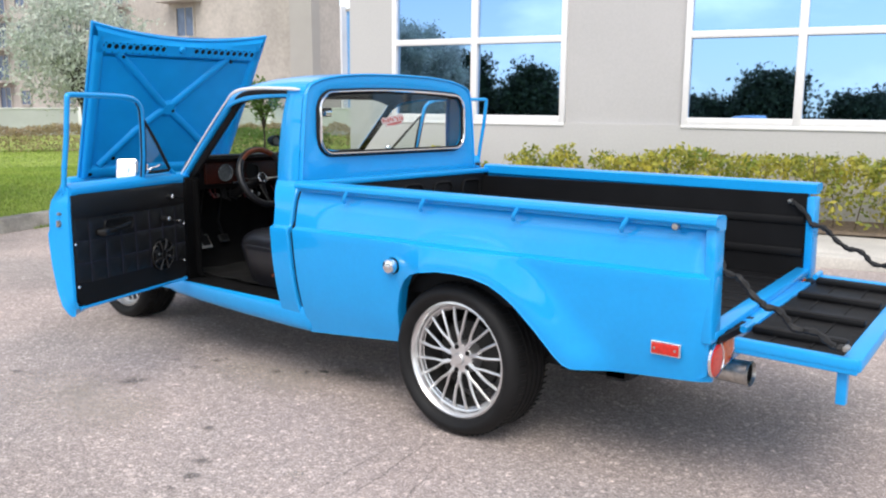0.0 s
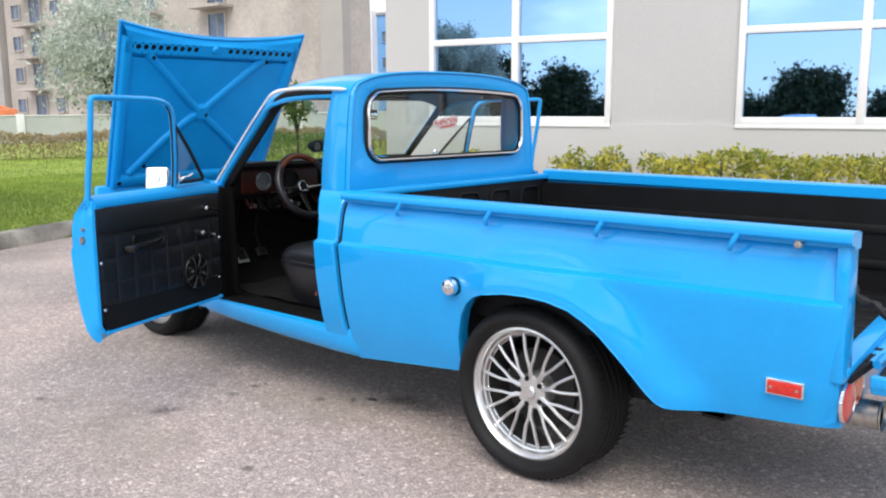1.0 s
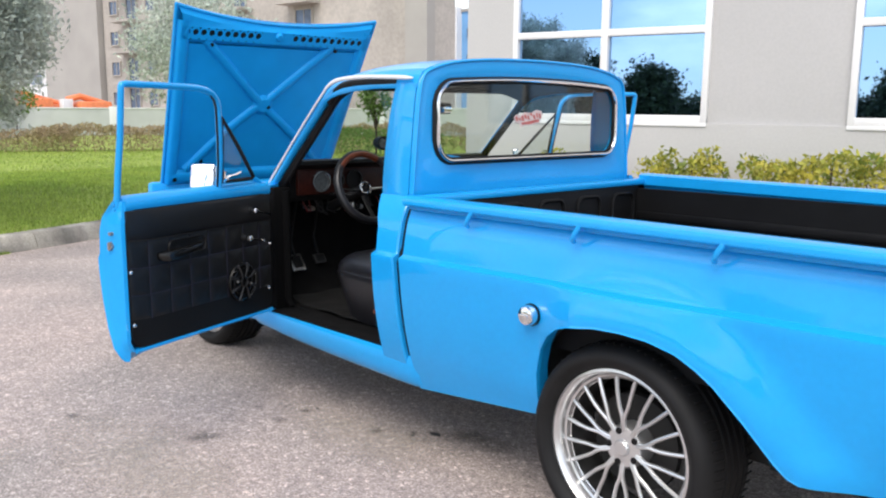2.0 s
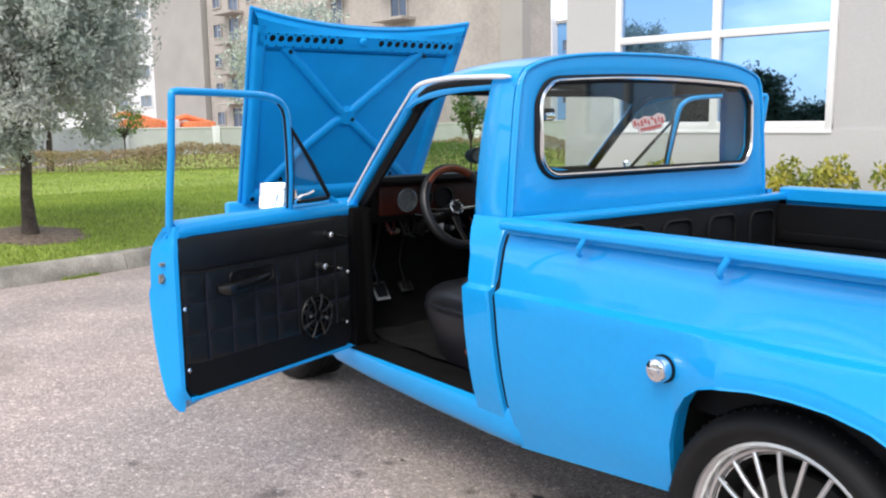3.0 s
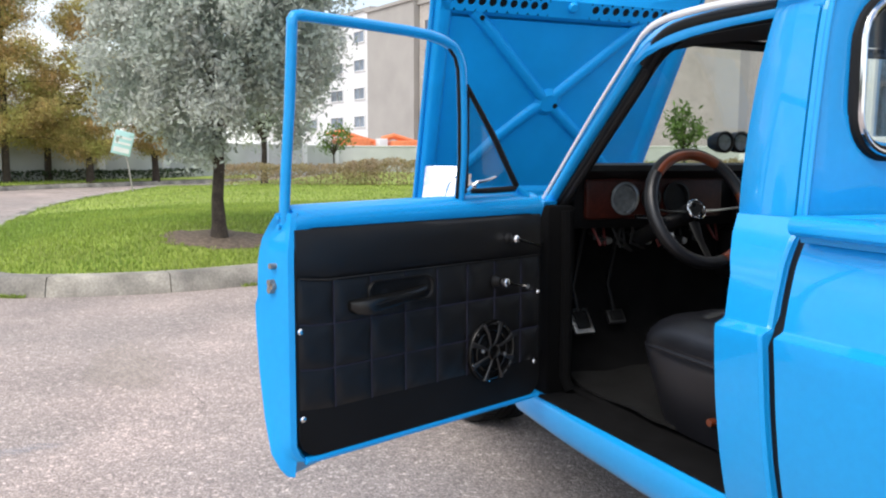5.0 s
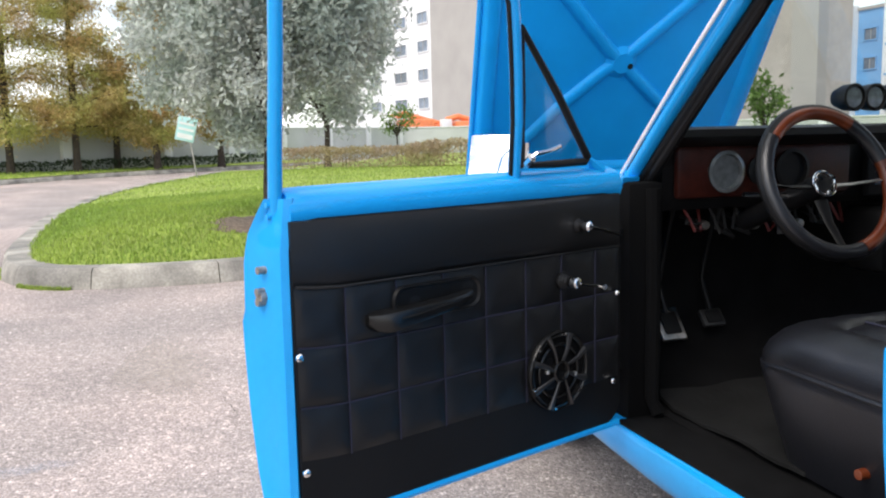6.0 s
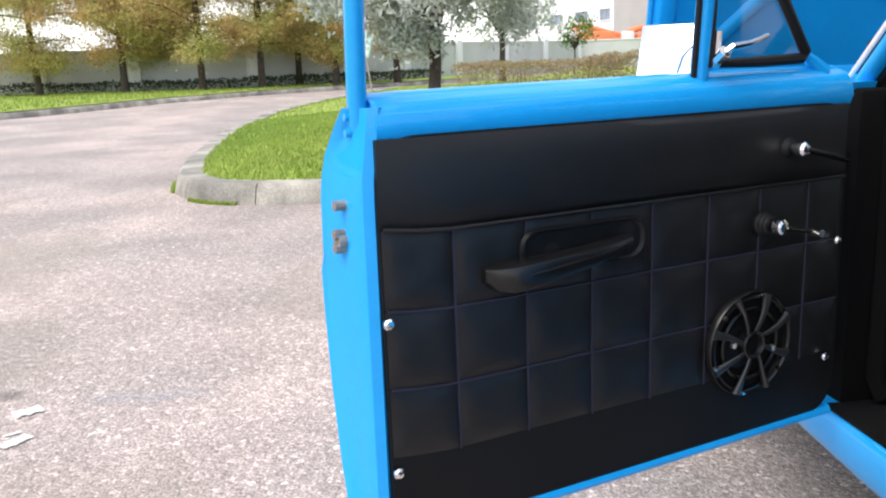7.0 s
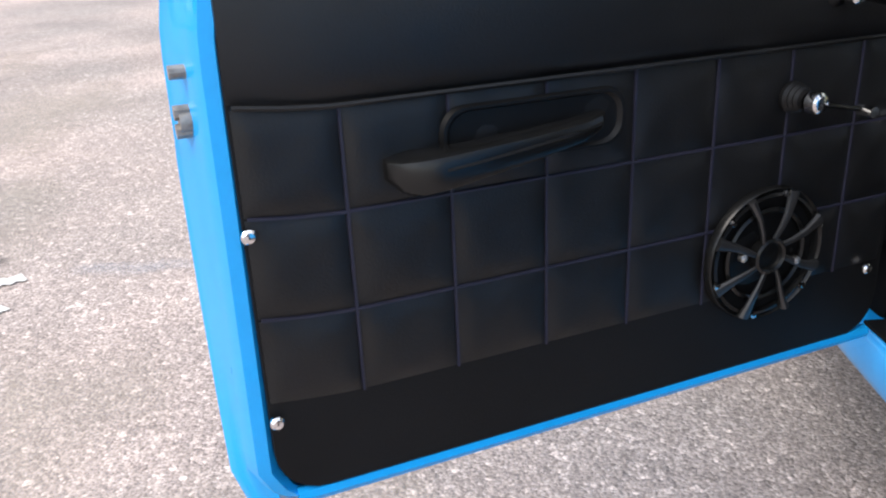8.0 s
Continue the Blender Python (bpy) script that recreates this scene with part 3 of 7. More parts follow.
WORN = "flaked remnant of white line paint on asphalt"
paint_mark(3.150, 1.798, 0.085, 0.060, radians(-58), 40, LINE_PAINT, WORN)
paint_mark(2.930, 1.762, 0.090, 0.045, radians(-35), 41, LINE_PAINT, WORN)
paint_mark(2.985, 1.788, 0.050, 0.014, radians(-60), 42, LINE_PAINT, WORN)
blot("dust_patch", 3.20, 1.47, 0.06, 0.26, BLUE_DUST, "faint trace of an old pale blue line", "paint mark", 43, 0.0048)


def crack(pts, width, seed):
    """A hairline crack that wanders along the given course."""
    r = random.Random(seed)
    course = catmull([(a, b, 0.0035) for a, b in pts], 14)
    bm = bmesh.new()
    prev = None
    for k, p in enumerate(course):
        q = course[min(k + 1, len(course) - 1)] - course[max(k - 1, 0)]
        nrm = Vector((-q.y, q.x, 0)).normalized()
        w = 0.6 * width * (0.35 + 0.9 * r.random()) * (0.3 + 0.7 * math.sin(math.pi * (k + 0.5) / len(course)))
        c = p + nrm * r.uniform(-0.006, 0.006)
        pair = (bm.verts.new(c + nrm * w), bm.verts.new(c - nrm * w))
        if prev:
            bm.faces.new((prev[0], pair[0], pair[1], prev[1]))
        prev = pair
    tagged(new("crack", finish("crack", bm, CRACK)), "thin dark hairline crack in the asphalt", "crack", kind="structure")


crack([(0.03, 0.80), (0.06, 0.62), (0.10, 0.36), (0.143, 0.10)], 0.0022, 1)
crack([(-0.08, 0.70), (-0.05, 0.5), (0.0, 0.3), (0.045, 0.10)], 0.0026, 2)
crack([(-0.30, 0.72), (-0.22, 0.52), (-0.16, 0.34), (-0.10, 0.22)], 0.0018, 3)
crack([(-0.75, 0.55), (-0.55, 0.44), (-0.38, 0.40), (-0.20, 0.30)], 0.0018, 4)
crack([(3.40, 0.75), (3.55, 0.71), (3.75, 0.74), (3.9, 0.70)], 0.003, 5)

# ---- office building with mirrored windows ----
WALL_Y = 0.0       # the office is built along its own wall line, then turned into place
OFFICE = Matrix.Translation((3.94, -6.80, 0)) @ Matrix.Rotation(radians(12.4), 4, "Z") @ Matrix.Rotation(radians(-0.7), 4, "Y")
office = thing("office_building", "pale grey stucco office building with mirrored blue windows", "building")
HOLES = [(-0.10, 2.42), (-4.12, -1.555), (-8.2, -5.6), (-12.2, -9.7)]
SILL, HEAD = 1.165, 3.25
bm = bmesh.new()
box(bm, -16, 3.11, WALL_Y - 9, WALL_Y - 0.35, 0, 9.0)
part("core", bm, STUCCO_DARK, office)
bm = bmesh.new()
box(bm, -16, 3.11, WALL_Y - 0.35, WALL_Y, 0, SILL)
part("wall", bm, STUCCO, office)
bm = bmesh.new()
box(bm, -16, 3.11, WALL_Y - 0.35, WALL_Y, HEAD, 9.0)
part("wall", bm, STUCCO, office)
edges = [3.11] + [v for h in HOLES for v in (h[1], h[0])] + [-16]
for i in range(0, len(edges), 2):
    bm = bmesh.new()
    hi, lo = edges[i], edges[i + 1]
    if i in (2, 4, 6):       # recessed panel between the windows
        box(bm, lo, hi, WALL_Y - 0.35, WALL_Y - 0.04, SILL, HEAD)
    else:
        box(bm, lo, hi, WALL_Y - 0.35, WALL_Y, SILL, HEAD)
    part("wall_panel", bm, STUCCO_DARK if i in (2, 4, 6) else STUCCO, office)
for lo, hi in HOLES:
    win = group_part("window", office, "mirrored blue glass in white aluminium frame")
    midx = (lo + hi) / 2 + 0.01
    for a, b, c, d in ((lo, lo + 0.07, SILL, HEAD), (hi - 0.07, hi, SILL, HEAD), (midx - 0.045, midx + 0.045, SILL, HEAD), (lo, hi, SILL, SILL + 0.09), (lo, hi, HEAD - 0.07, HEAD), (lo, hi, 2.165, 2.245)):
        bm = bmesh.new()
        dp = 0.0 if (c, d) == (SILL, HEAD) else 0.004
        box(bm, a, b, WALL_Y - 0.10, WALL_Y + 0.012 - dp, c, d, 0.006)
        part("window_frame", bm, WHITE_FRAME, win)
    for a, b in ((lo + 0.06, midx - 0.04), (midx + 0.04, hi - 0.06)):
        for c, d in ((SILL + 0.08, 2.17), (2.24, HEAD - 0.06)):
            bm = bmesh.new()
            # each pane leans back a little
            box(bm, a, b, -0.0125, 0.0125, 0.0, d - c, m=Matrix.Translation((0, WALL_Y - 0.050, c)) @ Matrix.Rotation(radians(1.0), 4, "X"))
            part("pane", bm, WINDOW, win)
    bm = bmesh.new()
    box(bm, lo, hi, WALL_Y - 0.02, WALL_Y + 0.016, SILL - 0.035, SILL + 0.002, 0.004)
    part("window_sill", bm, WHITE_FRAME, win)

office.matrix_world = OFFICE

# pavement strip and kerb in front of the office
walkway = thing("pavement", "pale concrete pavement with kerb before the office hedge", "pavement", kind="structure")
for i in range(12):
    bm = bmesh.new()
    x0 = -14.6 + i * 1.5
    box(bm, x0 + 0.004, x0 + 1.496, 1.22, 2.44, -0.05, 0.138, 0.006)
    part("slab", bm, WALK, walkway)
    bm = bmesh.new()
    box(bm, x0 + 0.006, x0 + 1.494, 2.445, 2.64, -0.05, 0.140, 0.02)
    part("kerb_length", bm, WALK, walkway)
walkway.matrix_world = OFFICE
flat_poly("planting_bed", [(v.x, v.y) for v in (OFFICE @ Vector((a, b, 0)) for a, b in ((-14.6, 1.215), (3.1, 1.215), (3.1, 0.001), (-14.6, 0.001)))], 0.11, MULCH, "mulched planting bed along the office wall", "bed")

# ---- pickup truck ----
CY = -0.675       # centre line of the truck
HOOD_Y = -0.727   # middle of the hood


def mir(p):
    p = Vector(p)
    return Vector((p.x, 2 * CY - p.y, p.z + 0.016))


truck = thing("pickup_truck", "bright blue lowered vintage pickup, hood, doors and tailgate open", "pickup truck")
PROF_Z = [0.20, 0.27, 0.33, 0.42, 0.52, 0.62, 0.72, 0.760, 0.765, 0.769, 0.773, 0.777, 0.790, 0.84, 0.90, 0.935]
PROF_Y = [-0.075, -0.05, -0.028, 0.004, 0.026, 0.040, 0.049, 0.053, 0.052, 0.045, 0.036, 0.031, 0.0285, 0.020, 0.006, -0.012]
ARCH_X = [-0.53, -0.50, -0.47, -0.395, -0.318, -0.27, -0.212, -0.13, -0.047, 0.04, 0.135, 0.188, 0.237, 0.276, 0.304, 0.322]
ARCH_Z = [0.381, 0.392, 0.422, 0.512, 0.588, 0.622, 0.652, 0.671, 0.677, 0.675, 0.660, 0.643, 0.609, 0.557, 0.47, 0.335]


def side_y(x, z):
    return 0.028 * min(x, 1.2) + lerp_at(PROF_Z, PROF_Y, z)


def arch_dist(x, z, ax, az):
    return min(math.hypot(x - a, z - b) for a, b in zip(ax, az))


def flare(x, z, ax, az, reach, amount, fwd):
    d = arch_dist(x, z, ax, az)
    k = max(0.0, 1 - d / reach)
    k = k * k * (3 - 2 * k)
    edge = 1.0 if x < fwd else max(0.0, 1 - (x - fwd) / 0.16)
    return amount * k * edge


def bottom_z(x):
    return lerp_at([-1.05, -0.5, 0.33, 0.92], [0.418, 0.378, 0.325, 0.272], x)


xs = sorted(set([round(v, 4) for v in np.linspace(-1.022, 0.90, 66)] + ARCH_X + [0.315, 0.310, 0.292, 0.258, 0.3225, 0.328, 0.35, -0.52, -0.56, -0.43, -0.36]))
fine_ax = list(np.linspace(-0.53, 0.322, 90))
fine_az = [lerp_at(ARCH_X, ARCH_Z, a) for a in fine_ax]


def bed_point(x, z):
    rear = max(0.0, (-0.957 - x) / 0.065)
    return Vector((x, side_y(x, z) + flare(x, z, fine_ax, fine_az, 0.16, 0.048, 0.12) - 0.02 * rear * rear, z))


for flip in (False, True):
    f = mir if flip else (lambda p: Vector(p))
    rows = []
    for x in xs:
        if flip and x < -0.93:
            continue
        zb = lerp_at(ARCH_X, ARCH_Z, x) if ARCH_X[0] <= x <= ARCH_X[-1] else bottom_z(x)
        zs = [zb + (0.760 - zb) * k / 13 for k in range(14)] + [0.765, 0.769, 0.773, 0.777, 0.790, 0.83, 0.86, 0.89, 0.915, 0.938 + 0.0085 * (x - 0.9)]
        rows.append([f(bed_point(x, z)) for z in zs])
    bm = bmesh.new()
    inw = Vector((0, 0.014 if flip else -0.014, 0))
    shell(bm, rows, lambda p: p + inw)
    side = part("bed_side", bm, PAINT, truck, "glossy blue bed side with flared wheel arch")
    # arch lip
    bm = bmesh.new()
    lip = [bed_point(a, b) for a, b in zip(fine_ax, fine_az)]
    grid(bm, [[f(p + Vector((0, 0.002, 0))) for p in lip], [f(p + Vector((0, 0.0, 0.006))) for p in lip], [f(p + Vector((0, -0.05, 0.012))) for p in lip]])
    part("arch_lip", bm, PAINT, side)
    # top rail: a rolled lip standing out over a gutter
    bm = bmesh.new()
    sec = [(-0.045, 0.934), (0.002, 0.934), (0.006, 0.944), (0.026, 0.948), (0.033, 0.954), (0.035, 0.966), (0.030, 0.977), (0.018, 0.982), (-0.030, 0.981), (-0.045, 0.975)]
    rail = []
    for x in np.linspace(-0.935 if flip else -1.043, 0.895, 30):
        rail.append([f((x, 0.012 + 0.018 * x + a, b + 0.0085 * (x - 0.9))) for a, b in sec])
    vs = grid(bm, rail, close_v=True)
    bm.faces.new(vs[0])
    bm.faces.new(vs[-1])
    part("bed_rail", bm, PAINT, side)
    for cx in (0.571, 0.143, -0.30, -0.735):
        bm = bmesh.new()
        yb = 0.012 + 0.018 * cx
        dz = 0.0085 * (cx - 0.9)
        tube(bm, [f((cx - 0.006, yb + 0.030, 0.954 + dz)), f((cx + 0.006, yb + 0.036, 0.932 + dz)), f((cx + 0.016, yb + 0.032, 0.914 + dz)), f((cx + 0.020, yb + 0.020, 0.905 + dz))], 0.006, 8, flat=1.3)
        part("tie_hook", bm, PAINT, side)
    bm = bmesh.new()
    lathe(bm, [(0.0, 0.006), (0.010, 0.005), (0.013, 0.0), (0.013, -0.01)], f((-0.903, 0.014, 0.922)) , "y", 14)
    part("rubber_plug", bm, STEEL, side, "small tan plug")
    # inner wall of the bed
    bm = bmesh.new()
    yi = -0.045
    a0, a1 = (f((-1.03, yi, 0.56)).y, f((-1.03, yi - 0.02, 0.56)).y)
    box(bm, -0.90 if flip else -1.03, 0.885, min(a0, a1), max(a0, a1), 0.55, 0.936)
    part("bed_inner_wall", bm, LINER, side, "black textured liner")
    bm = bmesh.new()
    for zz in (0.66, 0.80):
        yy = sorted((f((0, yi - 0.018, 0)).y, f((0, yi - 0.030, 0)).y))
        box(bm, -0.895 if flip else -1.015, 0.86, yy[0], yy[1], zz, zz + 0.035, 0.005)
    part("liner_rib", bm, LINER, side)
    # wheel housing inside the bed
    bm = bmesh.new()
    yy = sorted((f((0, yi - 0.02, 0)).y, f((0, yi - 0.24, 0)).y))
    box(bm, -0.38, 0.33, yy[0], yy[1], 0.55, 0.735, 0.05, seg=4)
    part("wheel_housing", bm, LINER, side)
    # rear corner post
    bm = bmesh.new()
    yy = sorted((f((0, 0.0, 0)).y, f((0, -0.075, 0)).y))
    box(bm, -0.938 if flip else -1.033, -0.903 if flip else -0.998, yy[0], yy[1], 0.55, 0.925, 0.008)
    part("rear_post", bm, PAINT, side)
    # dark well round the wheel
    bm = bmesh.new()
    rows = []
    for y, k in ((-0.012, 1.0), (-0.14, 1.0), (-0.30, 1.0), (-0.302, 0.5), (-0.303, 0.05)):
        rows.append([f((k * 0.425 * math.copysign(abs(math.cos(a)) ** 0.6, math.cos(a)) - 0.092, y, 0.33 + k * 0.352 * max(0.0, math.sin(a)) ** 0.6)) for a in np.linspace(0.0, math.pi - 0.04, 34)])
    grid(bm, rows)
    part("wheel_well", bm, UNDER, side)

# fuel cap
cap = Vector((0.301, 0.055, 0.665))
bm = bmesh.new()
lathe(bm, [(0.0, 0.002), (0.031, 0.002), (0.034, 0.005), (0.034, -0.02)], cap, "y", 28)
fuel = part("fuel_cap", bm, TRIM, truck, "chrome fuel cap on a black seat")
bm = bmesh.new()
lathe(bm, [(0.0, 0.036), (0.020, 0.035), (0.027, 0.031), (0.031, 0.022), (0.031, 0.004)], cap, "y", 28)
part("cap", bm, CHROME, fuel)
bm = bmesh.new()
box(bm, cap.x - 0.016, cap.x + 0.016, cap.y + 0.034, cap.y + 0.039, cap.z - 0.006, cap.z + 0.006, 0.002)
part("cap_grip", bm, CHROME, fuel)

# side marker lamps
for flip in (False, True):
    f = mir if flip else (lambda p: Vector(p))
    y0 = side_y(-0.89, 0.52) + 0.001
    def slab(x0, x1, d0, d1, z0, z1, bev):
        bm = bmesh.new()
        yy = sorted((f((0, y0 + d0, 0)).y, f((0, y0 + d1, 0)).y))
        return box(bm, x0, x1, yy[0], yy[1], z0, z1, bev)
    mk = part("marker_lamp", slab(-0.938, -0.831, -0.004, 0.010, 0.491, 0.539, 0.004), CHROME, truck, "red side marker in chrome bezel")
    part("lens", slab(-0.932, -0.837, 0.008, 0.017, 0.496, 0.534, 0.004), RED_LENS, mk)
    for sx in (-0.921, -0.848):
        part("screw", slab(sx - 0.004, sx + 0.004, 0.015, 0.019, 0.511, 0.519, 0.001), STEEL, mk)

# bed floor, front wall, tail sill, valance
bm = bmesh.new()
box(bm, -1.04, 0.885, 2 * CY + 0.05, -0.05, 0.545, 0.568)
bed_floor = part("bed_floor", bm, LINER, truck, "black textured bed liner floor")
for i in range(9):
    bm = bmesh.new()
    yy = -0.13 - i * 0.135
    box(bm, -1.03, 0.86, yy - 0.045, yy + 0.045, 0.566, 0.5710, 0.002)
    part("liner_rib", bm, LINER, bed_floor)
bm = bmesh.new()
box(bm, 0.870, 0.892, 2 * CY + 0.05, -0.05, 0.55, 0.952, 0.006)
bulk = part("bed_front_wall", bm, LINER, truck, "black liner wall with pressed ribs")
for yc in (-0.22, -0.46, -0.70, -0.94, -1.18):
    bm = bmesh.new()
    o = round_rect(yc - 0.075, yc + 0.075, 0.60, 0.918, 0.035, 4)
    inn = round_rect(yc - 0.06, yc + 0.06, 0.615, 0.903, 0.03, 4)
    n = min(len(o), len(inn))
    tube(bm, [(0.868, a, b) for a, b in o], 0.008, 6, closed=True)
    part("pressed_rib", bm, LINER, bulk)
bm = bmesh.new()
box(bm, 0.862, 0.915, 2 * CY + 0.0, 0.0, 0.950, 0.978, 0.008)
part("bed_front_rail", bm, PAINT, truck)
SKEW = Matrix(((1, -0.085, 0, 0), (0, 1, 0, 0), (0, -0.018, 1, 0), (0, 0, 0, 1)))


def skewed(bm):
    bmesh.ops.transform(bm, matrix=SKEW, verts=bm.verts[:])
    return bm


bm = bmesh.new()
box(bm, -1.040, -0.98, 2 * CY + 0.03, -0.03, 0.558, 0.588, 0.008)
skewed(bm)
sill = part("tail_sill", bm, PAINT, truck, "blue sill under the tailgate")
bm = bmesh.new()
box(bm, -1.088, -1.036, 2 * CY + 0.24, -0.235, 0.548, 0.564, 0.005)
skewed(bm)
part("hinge_plate", bm, PAINT, sill)
rows = []
for z, x in ((0.422, -1.004), (0.44, -1.032), (0.50, -1.037), (0.556, -1.035)):
    rows.append([(x + 0.014 * (abs(k) ** 30), CY + k * (0.650 + (z - 0.42) * 0.10), z) for k in np.linspace(-1, 1, 25)])
bm = bmesh.new()
shell(bm, rows, lambda p: p + Vector((0.02, 0, 0)))
skewed(bm)
part("tail_valance", bm, PAINT, truck, "blue rear valance")
for flip in (False, True):
    f = mir if flip else (lambda p: Vector(p))
    for yc, mat, zc in ((-0.052, RED_LENS, 0.490), (-0.160, AMBER_LENS, 0.505)):
        c = SKEW @ f((-1.037, yc, zc - (0.016 if flip else 0)))
        bm = bmesh.new()
        lathe(bm, [(0.0545, -0.002), (0.0560, -0.0045), (0.0590, -0.003), (0.0595, 0.004)], c, "x", 32)
        tl = part("tail_lamp", bm, CHROME, truck, "round tail lamp in chrome bezel")
        bm = bmesh.new()
        lathe(bm, [(0.0, -0.007), (0.030, -0.0065), (0.047, -0.005), (0.0540, -0.002), (0.0550, 0.003)], c, "x", 32)
        part("lens", bm, mat, tl)

# tailgate, lowered level
gate = group_part("tailgate", truck, "lowered blue tailgate with black ribbed liner")
GY0, GY1 = 2 * CY + 0.065, -0.065


def gate_box(name, x0, x1, y0, y1, z0, z1, bev, mat, label=""):
    bm = bmesh.new()
    box(bm, x0, x1, y0, y1, z0, z1, bev, m=Matrix.Translation((-1.085, 0, 0.565)) @ Matrix.Rotation(radians(-1.0), 4, "Y") @ Matrix.Translation((1.085, 0, -0.565)))
    skewed(bm)
    return part(name, bm, mat, gate, label)


gate_box("gate_panel", -1.46, -1.088, GY0, GY1, 0.520, 0.556, 0.008, PAINT)
gate_box("gate_edge", -1.46, -1.088, GY1 - 0.022, GY1 + 0.004, 0.535, 0.572, 0.007, PAINT)
gate_box("gate_edge", -1.46, -1.088, GY0 - 0.004, GY0 + 0.045, 0.535, 0.570, 0.008, PAINT)
gate_box("gate_edge", -1.470, -1.412, GY0, GY1, 0.530, 0.574, 0.010, PAINT)
gate_box("liner", -1.410, -1.10, GY0 + 0.05, GY1 - 0.026, 0.55, 0.566, 0.003, LINER, "black ribbed tailgate liner")
for yc in (-0.20, -0.50, -0.80, -1.10):
    gate_box("liner_rib", -1.405, -1.11, yc - 0.026, yc + 0.026, 0.562, 0.590, 0.010, LINER)
for xc in (-1.19, -1.31):
    gate_box("liner_seam", xc - 0.004, xc + 0.004, GY0 + 0.06, GY1 - 0.06, 0.564, 0.570, 0.002, LINER)
bm = bmesh.new()
box(bm, -1.418, -1.388, -0.125, -0.095, 0.410, 0.540, 0.004)
box(bm, -1.428, -1.378, -0.135, -0.085, 0.512, 0.528, 0.003)
part("gate_latch", bm, PAINT, gate, "blue latch bar hanging from the tailgate end")
for yc in (-0.22, -1.24):
    bm = bmesh.new()
    tube(bm, [(-1.085, yc - 0.05, 0.572), (-1.085, yc + 0.05, 0.572)], 0.012, 10)
    skewed(bm)
    part("hinge", bm, PAINT, gate)
for flip in (False, True):
    f = mir if flip else (lambda p: Vector(p))
    bm = bmesh.new()
    a, b = (Vector((-0.835, -0.075, 0.885)), Vector((-1.37, -0.10, 0.612))) if flip else (Vector((-0.955, -0.078, 0.870)), Vector((-1.415, -0.075, 0.592)))
    pts = [f(a.lerp(b, k) + Vector((0, 0, -0.05 * math.sin(math.pi * k)))) for k in np.linspace(0, 1, 60)]
    pts = [p + Vector((0.006 * math.sin(i * 0.7), 0.006 * math.cos(i * 1.1), 0.010 * math.sin(i * 0.43))) if 0 < i < 59 else p for i, p in enumerate(pts)]
    tube(bm, pts, 0.009, 6, radii=[0.0070 + 0.0060 * abs(math.sin(i * 0.9)) for i in range(60)])
    strap = part("stay_chain", bm, STRAP, gate, "black wrapped stay chain")
    for p in (a, b):
        bm = bmesh.new()
        lathe(bm, [(0.0, 0.016), (0.008, 0.014), (0.010, 0.0), (0.010, -0.016)], f(p), "y", 14)
        part("stud", bm, STEEL, strap)

# exhaust tip
bm = bmesh.new()
lathe(bm, [(0.040, 0.06), (0.042, -0.094), (0.046, -0.099), (0.043, -0.102), (0.039, -0.094), (0.038, 0.05)], (-0.970, -0.265, 0.402), "x", 24)
tip = part("exhaust_tip", bm, STEEL, truck, "dull steel exhaust tip, dark inside")
# dark lining that closes the mouth of the tip
bm = bmesh.new()
lathe(bm, [(0.0385, -0.090), (0.036, -0.03), (0.0, -0.03)], (-0.970, -0.265, 0.402), "x", 20)
part("soot", bm, UNDER, tip)
bm = bmesh.new()
tube(bm, [(-0.93, -0.275, 0.385), (-0.6, -0.30, 0.36), (0.2, -0.42, 0.30), (1.6, -0.5, 0.26)], 0.024, 10)
part("exhaust_pipe", bm, UNDER, truck)
# chassis
bm = bmesh.new()
for yy in (CY - 0.42, CY + 0.34):
    box(bm, -0.62, 3.1, yy, yy + 0.08, 0.29, 0.38)
for xx in (-0.6, -0.4, 0.5, 1.2, 2.2, 3.0):
    box(bm, xx, xx + 0.08, CY - 0.42, CY + 0.42, 0.28, 0.36)
box(bm, -0.06, 0.06, 2 * CY + 0.20, -0.20, 0.25, 0.35, 0.03)
lathe(bm, [(0.0, -0.12), (0.10, -0.08), (0.13, 0.0), (0.10, 0.08), (0.0, 0.12)], (0, CY, 0.30), "x", 18)
part("chassis", bm, UNDER, truck)


